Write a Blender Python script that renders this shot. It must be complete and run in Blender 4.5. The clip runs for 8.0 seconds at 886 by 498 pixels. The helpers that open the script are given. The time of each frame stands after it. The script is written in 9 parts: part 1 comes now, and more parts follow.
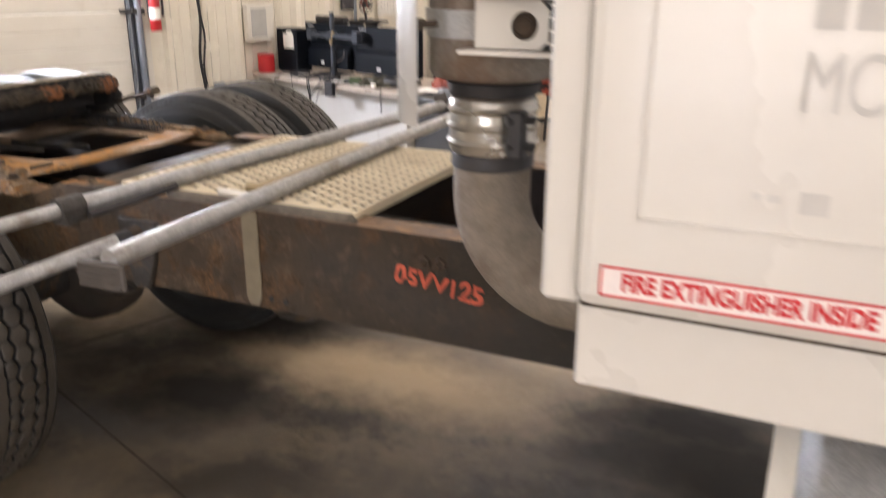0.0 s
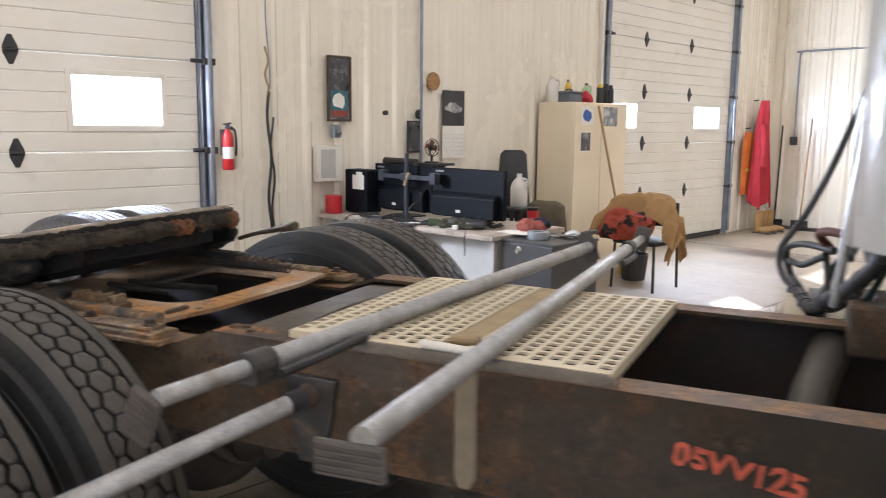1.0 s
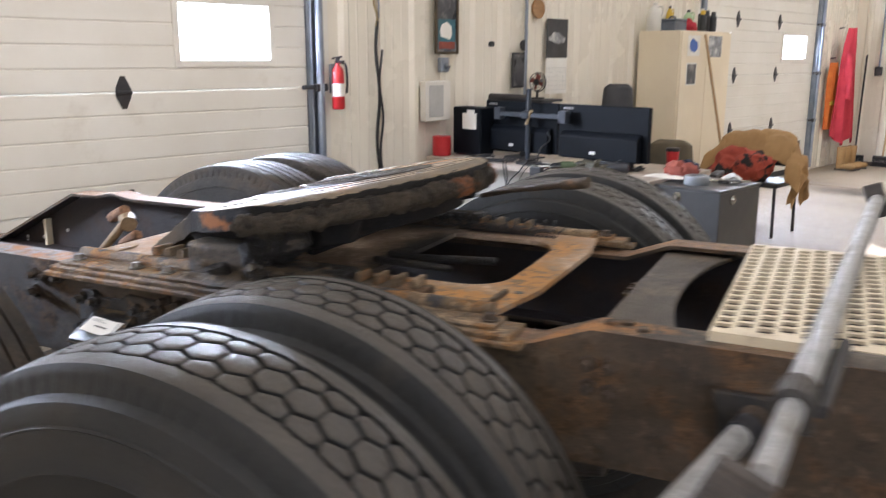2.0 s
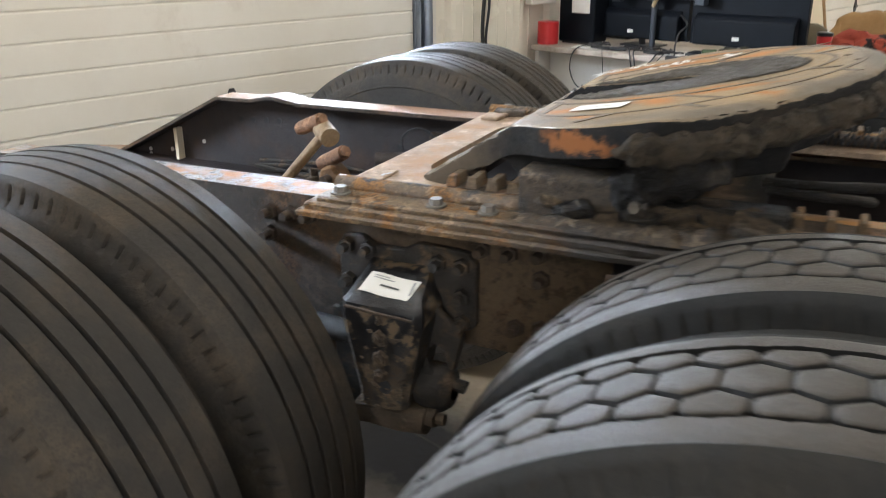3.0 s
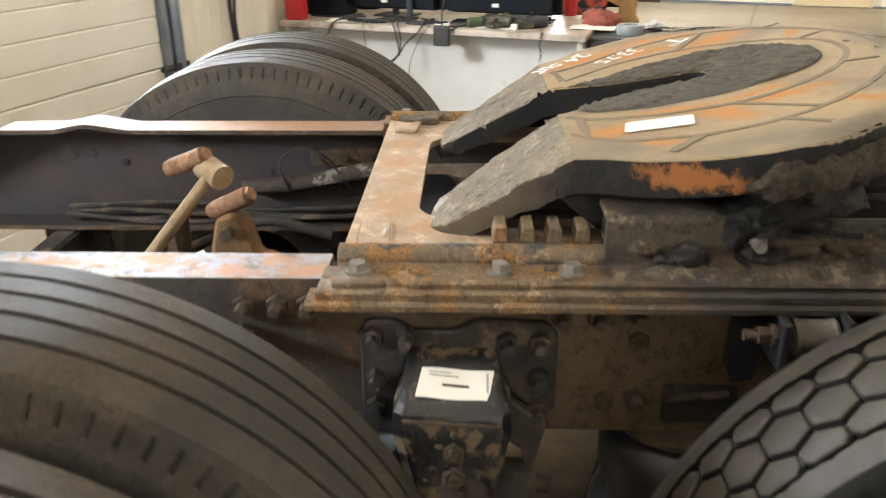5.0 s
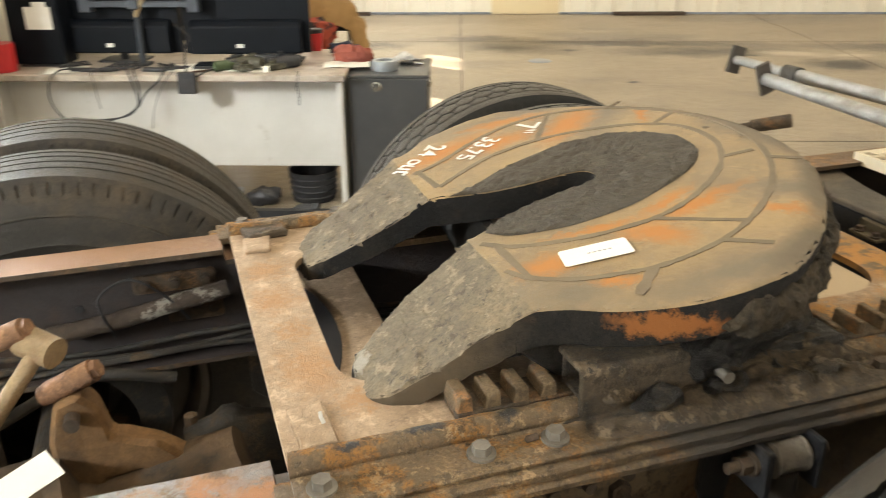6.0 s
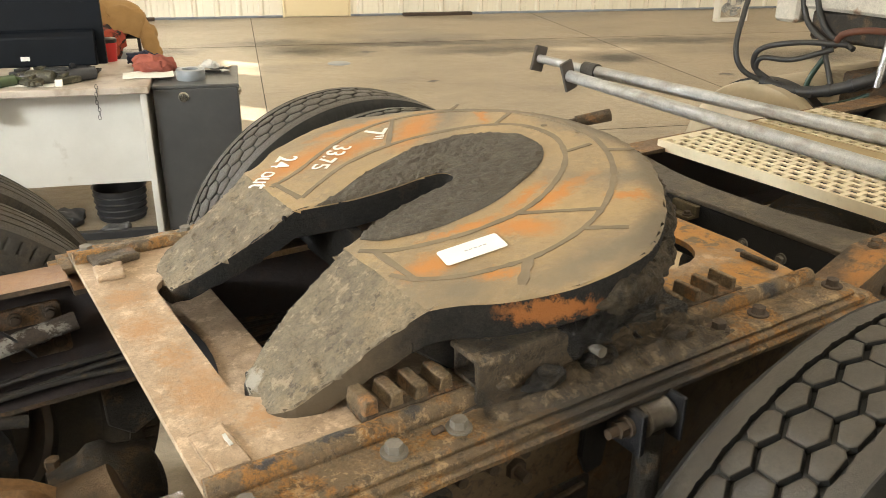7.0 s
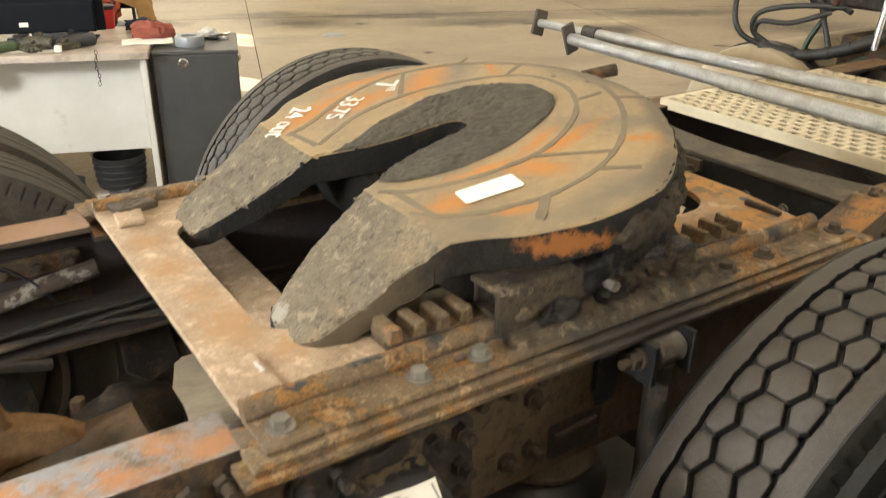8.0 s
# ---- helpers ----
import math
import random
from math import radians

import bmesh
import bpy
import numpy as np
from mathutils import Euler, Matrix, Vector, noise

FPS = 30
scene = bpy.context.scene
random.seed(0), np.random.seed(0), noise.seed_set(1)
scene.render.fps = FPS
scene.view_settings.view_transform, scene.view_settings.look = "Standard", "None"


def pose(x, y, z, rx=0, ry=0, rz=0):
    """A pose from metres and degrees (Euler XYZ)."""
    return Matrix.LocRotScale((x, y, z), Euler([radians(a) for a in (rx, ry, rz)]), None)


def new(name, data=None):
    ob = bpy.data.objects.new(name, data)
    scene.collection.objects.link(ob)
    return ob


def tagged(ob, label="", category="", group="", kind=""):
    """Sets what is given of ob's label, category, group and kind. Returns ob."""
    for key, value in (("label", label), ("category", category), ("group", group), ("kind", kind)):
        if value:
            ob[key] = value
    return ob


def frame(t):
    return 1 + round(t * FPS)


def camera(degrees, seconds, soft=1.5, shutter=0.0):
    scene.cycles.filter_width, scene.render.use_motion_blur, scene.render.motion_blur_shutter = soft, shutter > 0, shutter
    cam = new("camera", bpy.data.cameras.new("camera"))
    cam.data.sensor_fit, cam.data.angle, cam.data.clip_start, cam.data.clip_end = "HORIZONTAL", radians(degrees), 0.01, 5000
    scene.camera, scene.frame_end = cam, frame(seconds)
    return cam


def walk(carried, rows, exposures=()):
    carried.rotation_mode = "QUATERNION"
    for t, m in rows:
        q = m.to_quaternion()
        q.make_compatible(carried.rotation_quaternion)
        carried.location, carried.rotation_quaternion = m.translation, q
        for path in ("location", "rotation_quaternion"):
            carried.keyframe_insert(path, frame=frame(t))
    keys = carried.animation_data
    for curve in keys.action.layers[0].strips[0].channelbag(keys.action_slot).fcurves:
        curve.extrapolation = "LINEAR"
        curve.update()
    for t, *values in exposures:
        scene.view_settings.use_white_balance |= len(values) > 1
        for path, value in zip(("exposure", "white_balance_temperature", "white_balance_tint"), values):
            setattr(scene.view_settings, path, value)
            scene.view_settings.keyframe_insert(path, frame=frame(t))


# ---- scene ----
cam = camera(56.86, 8.0, soft=0.8, shutter=0.42)
PATH = [
    (0, -0.081, 0.369, 1.544, 24.89, -18.76, -0.15),
    (0.2, -0.180, 0.385, 1.525, 25.18, -14.66, -0.29),
    (0.5, -0.340, 0.408, 1.495, 25.19, -10.52, -0.58),
    (1, -0.725, 0.492, 1.459, 25.31, -8.64, -0.62),
    (1.2, -0.903, 0.495, 1.449, 25.44, -8.68, -0.54),
    (2.3, -1.960, 0.626, 1.444, 25.70, -15.50, -0.01),
    (2.5, -2.156, 0.642, 1.428, 25.71, -16.93, 0.02),
    (3, -2.546, 0.755, 1.390, 25.04, -20.66, 0.44),
    (3.5, -2.778, 0.882, 1.361, 20.57, -23.05, 0.91),
    (4, -2.896, 0.896, 1.392, 14.92, -23.45, 1.17),
    (4.2, -2.935, 0.889, 1.391, 11.98, -22.89, 0.90),
    (5.3, -3.256, 1.069, 1.479, -2.98, -23.51, 0.42),
    (5.5, -3.306, 1.151, 1.525, -7.32, -23.42, 0.39),
    (6, -3.429, 1.228, 1.571, -18.56, -23.25, 0.15),
    (6.5, -3.518, 1.240, 1.591, -28.69, -23.17, -0.26),
    (7, -3.542, 1.244, 1.592, -33.00, -23.13, -0.65),
    (7.5, -3.548, 1.245, 1.594, -33.48, -23.16, -0.77),
    (8, -3.607, 1.218, 1.553, -33.59, -24.68, -0.78),
]
walk(cam, [(t, pose(x, y, z, 90 + pitch, roll, yaw)) for t, x, y, z, yaw, pitch, roll in PATH],
     [(0.0, 2.54, 6200, 20), (0.5, 2.38, 6000, 18), (1.0, 2.28, 5700, 17), (1.2, 2.30, 5700, 17), (2.3, 2.30, 5600, 17), (2.5, 2.65, 4900, 13), (3.0, 2.28, 5800, 11), (3.5, 2.58, 6000, 12), (4.2, 2.66, 6200, 12), (5.5, 2.45, 6700, 9), (6.2, 2.45, 7000, 8), (8.0, 2.53, 7000, 8)])

# ---- world and lights ----
world = bpy.data.worlds.new("sky")
scene.world = world
world.use_nodes = True
wn = world.node_tree
sky = wn.nodes.new("ShaderNodeTexSky")
sky.sky_type, sky.sun_disc = "NISHITA", False
sky.sun_elevation, sky.sun_rotation = radians(29), math.atan2(2.27, -1.73) + radians(19.52)
wn.links.new(sky.outputs[0], wn.nodes["Background"].inputs[0])
wn.nodes["Background"].inputs[1].default_value = 0.1


def area_lamp(name, m, sx, sy, watts, colour):
    la = bpy.data.lights.new(name, "AREA")
    la.shape, la.size, la.size_y, la.energy, la.color = "RECTANGLE", sx, sy, watts, colour
    ob = new(name, la)
    ob.matrix_basis = m
    return ob


LAMP_WATTS, WINDOW_WATTS, DOOR_WATTS = 8.8, 18.0, 50.0
sun_data = bpy.data.lights.new("sun", "SUN")
sun_data.energy, sun_data.angle, sun_data.color = 5.0, radians(1.2), (1.0, 0.95, 0.88)
sun = new("sun", sun_data)
SUN_WAY = Matrix.Rotation(radians(-19.52), 3, "Z") @ Vector((2.27, -1.73, -1.585))
sun.matrix_basis = SUN_WAY.to_track_quat("-Z", "Y").to_matrix().to_4x4()

# ---- room frame and small builders ----
TH = math.radians(-19.52)
ROOM = Matrix.Rotation(TH, 4, "Z")
TRUCK = Matrix.Translation((-3.19, 2.40, 0.0))


def link(name, bm, material, smooth=False):
    me = bpy.data.meshes.new(name)
    bm.to_mesh(me)
    bm.free()
    if smooth:
        me.shade_smooth()
        me.set_sharp_from_angle(angle=radians(38))
    mats = material if isinstance(material, (list, tuple)) else [material]
    for m in mats:
        me.materials.append(m)
    return new(name, me)


def part(name, bm, material, parent, label="", smooth=False):
    ob = link(name, bm, material, smooth)
    ob.parent = parent
    if label:
        tagged(ob, label)
    return ob


def thing(name, label, category, m=None, group="", kind=""):
    ob = new(name)
    ob.empty_display_size = 0.05
    ob.matrix_basis = m if m is not None else Matrix()
    return tagged(ob, label, category, group, kind)


def solo(name, bm, material, label, category, m=None, group="", kind="", smooth=False):
    ob = link(name, bm, material, smooth)
    ob.matrix_basis = m if m is not None else Matrix()
    return tagged(ob, label, category, group, kind)


def at_room(u, w, z=0.0, rz=0.0):
    return ROOM @ pose(u, w, z, 0, 0, rz)


def B():
    return bmesh.new()


def bevel_new(bm, verts, amount, seg=1):
    if amount <= 0:
        return
    vs = set(verts)
    edges = [e for e in bm.edges if e.verts[0] in vs and e.verts[1] in vs]
    bmesh.ops.bevel(bm, geom=edges, offset=amount, segments=seg, affect="EDGES", profile=0.5)


def box(bm, x0, x1, y0, y1, z0, z1, bev=0.0, m=None, mi=0, seg=1):
    t = Matrix.LocRotScale(((x0 + x1) / 2, (y0 + y1) / 2, (z0 + z1) / 2), None, (abs(x1 - x0), abs(y1 - y0), abs(z1 - z0)))
    r = bmesh.ops.create_cube(bm, size=1.0, matrix=(m @ t) if m else t)
    if mi:
        for v in r["verts"]:
            for f in v.link_faces:
                f.material_index = mi
    bevel_new(bm, r["verts"], bev, seg)
    return bm


def rod(bm, p0, p1, r0, r1=None, seg=16, cap=True):
    p0, p1 = Vector(p0), Vector(p1)
    d = p1 - p0
    m = Matrix.Translation((p0 + p1) / 2) @ d.to_track_quat("Z", "Y").to_matrix().to_4x4()
    bmesh.ops.create_cone(bm, cap_ends=cap, segments=seg, radius1=r0, radius2=r0 if r1 is None else r1, depth=d.length, matrix=m)
    return bm


def tube(bm, pts, r, seg=10, closed=False):
    """A round tube of radius r (or radii) along points."""
    pts = [Vector(p) for p in pts]
    n = len(pts)
    rings = []
    up = None
    for i, p in enumerate(pts):
        a = pts[max(i - 1, 0)]
        b = pts[min(i + 1, n - 1)]
        d = (b - a).normalized()
        if up is None:
            up = d.orthogonal().normalized()
        up = (up - d * up.dot(d)).normalized()
        side = d.cross(up)
        rr = r[i] if isinstance(r, (list, tuple)) else r
        rings.append([bm.verts.new(p + (up * math.cos(k * 2 * math.pi / seg) + side * math.sin(k * 2 * math.pi / seg)) * rr) for k in range(seg)])
    for a, b in zip(rings[:-1], rings[1:]):
        for k in range(seg):
            bm.faces.new((a[k], a[(k + 1) % seg], b[(k + 1) % seg], b[k]))
    bm.faces.new(list(reversed(rings[0])))
    bm.faces.new(rings[-1])
    return bm


def curve_pts(ctrl, n=6):
    """A smooth line (Catmull-Rom) through control points."""
    c = [Vector(p) for p in ctrl]
    c = [2 * c[0] - c[1]] + c + [2 * c[-1] - c[-2]]
    out = []
    for i in range(1, len(c) - 2):
        for k in range(n):
            t = k / n
            p0, p1, p2, p3 = c[i - 1], c[i], c[i + 1], c[i + 2]
            out.append(0.5 * (2 * p1 + (p2 - p0) * t + (2 * p0 - 5 * p1 + 4 * p2 - p3) * t * t + (3 * p1 - p0 - 3 * p2 + p3) * t ** 3))
    out.append(c[-2])
    return out


def prism(bm, outline, h0, h1, axis="z", bev=0.0, m=None):
    """An outline of (a, b) pairs pushed from h0 to h1 along an axis."""
    def p(a, b, h):
        v = {"z": (a, b, h), "y": (a, h, b), "x": (h, a, b)}[axis]
        return m @ Vector(v) if m else Vector(v)
    lo = [bm.verts.new(p(a, b, h0)) for a, b in outline]
    hi = [bm.verts.new(p(a, b, h1)) for a, b in outline]
    n = len(outline)
    fs = [bm.faces.new(lo), bm.faces.new(hi)]
    for i in range(n):
        fs.append(bm.faces.new((lo[i], lo[(i + 1) % n], hi[(i + 1) % n], hi[i])))
    bmesh.ops.recalc_face_normals(bm, faces=fs)
    bevel_new(bm, lo + hi, bev)
    return bm


def lathe(bm, profile, seg=64, centre=(0, 0, 0), axis="y", closed=False):
    """A profile of (along, radius) turned round an axis through centre."""
    rings = []
    for k in range(seg):
        a = 2 * math.pi * k / seg
        c, s = math.cos(a), math.sin(a)
        row = []
        for h, r in profile:
            v = {"y": (r * c, h, r * s), "z": (r * c, r * s, h), "x": (h, r * c, r * s)}[axis]
            row.append(bm.verts.new(Vector(v) + Vector(centre)))
        rings.append(row)
    fs = []
    n = len(profile)
    for k in range(seg):
        a, b = rings[k], rings[(k + 1) % seg]
        for i in range(n if closed else n - 1):
            j = (i + 1) % n
            fs.append(bm.faces.new((a[i], a[j], b[j], b[i])))
    bmesh.ops.recalc_face_normals(bm, faces=fs)
    return bm


def hexbolt(bm, c, up, r=0.014, h=0.014, washer=True):
    c, up = Vector(c), Vector(up).normalized()
    if washer:
        rod(bm, c, c + up * 0.004, r * 1.45, seg=14)
    rod(bm, c + up * 0.003, c + up * (h + 0.003), r, r * 0.94, seg=6)
    return bm


def roughen(bm, amount, scale, seed=0.0):
    """Uneven cast or caked surface: vertices pushed about by noise."""
    for v in bm.verts:
        v.co += noise.noise_vector(v.co * scale + Vector((seed, seed * 1.7, 0))) * amount
    return bm


def thicken(bm, t):
    """Give an open sheet a second skin a little below the first, closed along its hems."""
    bm.normal_update()
    verts, faces, rim = bm.verts[:], bm.faces[:], [e for e in bm.edges if e.is_boundary]
    twin = {v: bm.verts.new(v.co - v.normal * t) for v in verts}
    for f in faces:
        bm.faces.new([twin[v] for v in reversed(f.verts)])
    for e in rim:
        a, b = e.verts
        bm.faces.new((a, b, twin[b], twin[a]))
    bmesh.ops.recalc_face_normals(bm, faces=bm.faces)
    return bm


def text_mesh(body, size, m, depth=0.0006, bold=0.0):
    cu = bpy.data.curves.new("writing", "FONT")
    cu.body, cu.size, cu.extrude = body, size, depth
    cu.align_x, cu.align_y = "CENTER", "CENTER"
    cu.offset = bold
    ob = bpy.data.objects.new("writing", cu)
    me = bpy.data.meshes.new_from_object(ob)
    bpy.data.objects.remove(ob)
    bpy.data.curves.remove(cu)
    bm = bmesh.new()
    bm.from_mesh(me)
    bpy.data.meshes.remove(me)
    bmesh.ops.transform(bm, matrix=m, verts=bm.verts)
    return bm


# ---- materials ----
def surface(name, c1, c2, rough=0.6, metal=0.0, scale=6.0, bump=0.15, fine=60.0, c3=None, patch=3.0, patch_at=0.58, patch_soft=0.08, rough2=None, spec=0.5, random_tint=0.0, island=False, fine_col=0.25, stretch=None, coat=0.0, grit=0.0, flake=0.0, flake_scale=30, flake_at=0.54):
    """Two-scale surface: colour blotches c1-c2, fine grain, and patches of c3 (rust, dirt) with their own roughness."""
    mt = bpy.data.materials.new(name)
    mt.use_nodes = True
    nt = mt.node_tree
    N, Lk = nt.nodes, nt.links
    N.clear()
    out = N.new("ShaderNodeOutputMaterial")
    bs = N.new("ShaderNodeBsdfPrincipled")
    Lk.new(bs.outputs[0], out.inputs[0])
    co = N.new("ShaderNodeTexCoord")
    vec = co.outputs["Object"]
    if stretch:
        mp = N.new("ShaderNodeMapping")
        mp.inputs["Scale"].default_value = stretch
        Lk.new(vec, mp.inputs[0])
        vec = mp.outputs[0]

    def nz(sc, detail=5.0, rg=0.6):
        n = N.new("ShaderNodeTexNoise")
        n.inputs["Scale"].default_value = sc
        n.inputs["Detail"].default_value = detail
        n.inputs["Roughness"].default_value = rg
        Lk.new(vec, n.inputs["Vector"])
        return n.outputs[0]

    def ramp(src, a, b):
        r = N.new("ShaderNodeMapRange")
        r.inputs[1].default_value, r.inputs[2].default_value = a, b
        Lk.new(src, r.inputs[0])
        return r.outputs[0]

    def mix(f, a, b, blend="MIX"):
        m = N.new("ShaderNodeMix")
        m.data_type, m.blend_type = "RGBA", blend
        if isinstance(f, float):
            m.inputs[0].default_value = f
        else:
            Lk.new(f, m.inputs[0])
        for sock, val in ((m.inputs[6], a), (m.inputs[7], b)):
            if isinstance(val, tuple):
                sock.default_value = (*val, 1)
            else:
                Lk.new(val, sock)
        return m.outputs[2]

    big, small = nz(scale), nz(fine, 8.0, 0.72)
    col = mix(ramp(big, 0.35, 0.65), c1, c2)
    grain = ramp(small, 0.3, 0.7)
    dark = tuple(v * 0.62 for v in c1)
    fm = N.new("ShaderNodeMath")
    fm.operation = "MULTIPLY"
    fm.inputs[1].default_value = fine_col
    Lk.new(grain, fm.inputs[0])
    col = mix(fm.outputs[0], col, dark)
    rsock = None
    if c3:
        pm = ramp(nz(patch, 8.0, 0.65), patch_at - patch_soft, patch_at + patch_soft)
        col = mix(pm, col, c3)
        if rough2 is not None:
            rr = N.new("ShaderNodeMapRange")
            rr.inputs[3].default_value, rr.inputs[4].default_value = rough, rough2
            Lk.new(pm, rr.inputs[0])
            rsock = rr.outputs[0]
    if random_tint:
        if island:
            rnd = N.new("ShaderNodeNewGeometry").outputs["Random Per Island"]
        else:
            rnd = N.new("ShaderNodeObjectInfo").outputs["Random"]
        rm = N.new("ShaderNodeMath")
        rm.operation = "MULTIPLY"
        rm.inputs[1].default_value = random_tint
        Lk.new(rnd, rm.inputs[0])
        col = mix(rm.outputs[0], col, tuple(v * 0.5 for v in c2))
    crack = crust = None
    if grit:
        # mid-scale mottling, pale dust specks and pitting
        mm = N.new("ShaderNodeMath")
        mm.operation = "MULTIPLY"
        mm.inputs[1].default_value = grit
        Lk.new(ramp(nz((scale * fine) ** 0.5 * 3.0, 9.0, 0.78), 0.44, 0.60), mm.inputs[0])
        col = mix(mm.outputs[0], col, tuple(v * 0.38 for v in c1))
        ms = N.new("ShaderNodeMath")
        ms.operation = "MULTIPLY"
        ms.inputs[1].default_value = grit * 0.8
        Lk.new(ramp(nz(fine * 3.2, 6.0, 0.8), 0.57, 0.66), ms.inputs[0])
        col = mix(ms.outputs[0], col, tuple(min(1, v * 1.8 + 0.006) for v in c2))
        crack = ramp(nz((scale * fine) ** 0.5 * 2.4, 10.0, 0.8), 0.38, 0.64)
        # millimetre grain
        mg = N.new("ShaderNodeMath")
        mg.operation = "MULTIPLY"
        mg.inputs[1].default_value = min(1.0, grit * 1.1)
        Lk.new(ramp(nz(230.0, 4.0, 0.75), 0.50, 0.60), mg.inputs[0])
        col = mix(mg.outputs[0], col, tuple(v * 0.45 for v in c1))
    if flake:
        # crisp dark pits where scale has flaked off, and worn paler islands
        pits = ramp(nz(flake_scale, 12.0, 0.74), flake_at, flake_at + 0.035)
        pale = ramp(nz(flake_scale * 0.7 + 3.0, 12.0, 0.76), 0.545, 0.60)
        for mask, tone in ((pale, tuple(min(1, v * 1.55 + 0.01) for v in c1)), (pits, tuple(v * 0.24 for v in c1))):
            fk = N.new("ShaderNodeMath")
            fk.operation = "MULTIPLY"
            fk.inputs[1].default_value = flake
            Lk.new(mask, fk.inputs[0])
            col = mix(fk.outputs[0], col, tone)
        if bump:
            inv = N.new("ShaderNodeMath")
            inv.operation = "SUBTRACT"
            inv.inputs[0].default_value = 1.0
            Lk.new(pits, inv.inputs[1])
            crust = inv.outputs[0]
    Lk.new(col, bs.inputs["Base Color"])
    if rsock is None:
        rr = N.new("ShaderNodeMapRange")
        rr.inputs[3].default_value, rr.inputs[4].default_value = max(rough - 0.1, 0.03), min(rough + 0.1, 1)
        Lk.new(big, rr.inputs[0])
        rsock = rr.outputs[0]
    Lk.new(rsock, bs.inputs["Roughness"])
    bs.inputs["Metallic"].default_value = metal
    bs.inputs["Specular IOR Level"].default_value = spec
    bs.inputs["Coat Weight"].default_value = coat
    if bump:
        b1 = N.new("ShaderNodeBump")
        b1.inputs["Strength"].default_value = min(bump, 1.0)
        b1.inputs["Distance"].default_value = 0.004
        Lk.new(small, b1.inputs["Height"])
        b2 = N.new("ShaderNodeBump")
        b2.inputs["Strength"].default_value = min(bump, 1.0)
        b2.inputs["Distance"].default_value = 0.01
        Lk.new(big, b2.inputs["Height"])
        Lk.new(b1.outputs[0], b2.inputs["Normal"])
        if crack:
            b0 = N.new("ShaderNodeBump")
            b0.inputs["Strength"].default_value = min(grit, 1.0)
            b0.inputs["Distance"].default_value = 0.010
            Lk.new(crack, b0.inputs["Height"])
            Lk.new(b0.outputs[0], b1.inputs["Normal"])
            if crust:
                bf = N.new("ShaderNodeBump")
                bf.inputs["Strength"].default_value = min(flake, 1.0)
                bf.inputs["Distance"].default_value = 0.003
                Lk.new(crust, bf.inputs["Height"])
                Lk.new(bf.outputs[0], b0.inputs["Normal"])
        Lk.new(b2.outputs[0], bs.inputs["Normal"])
    return mt


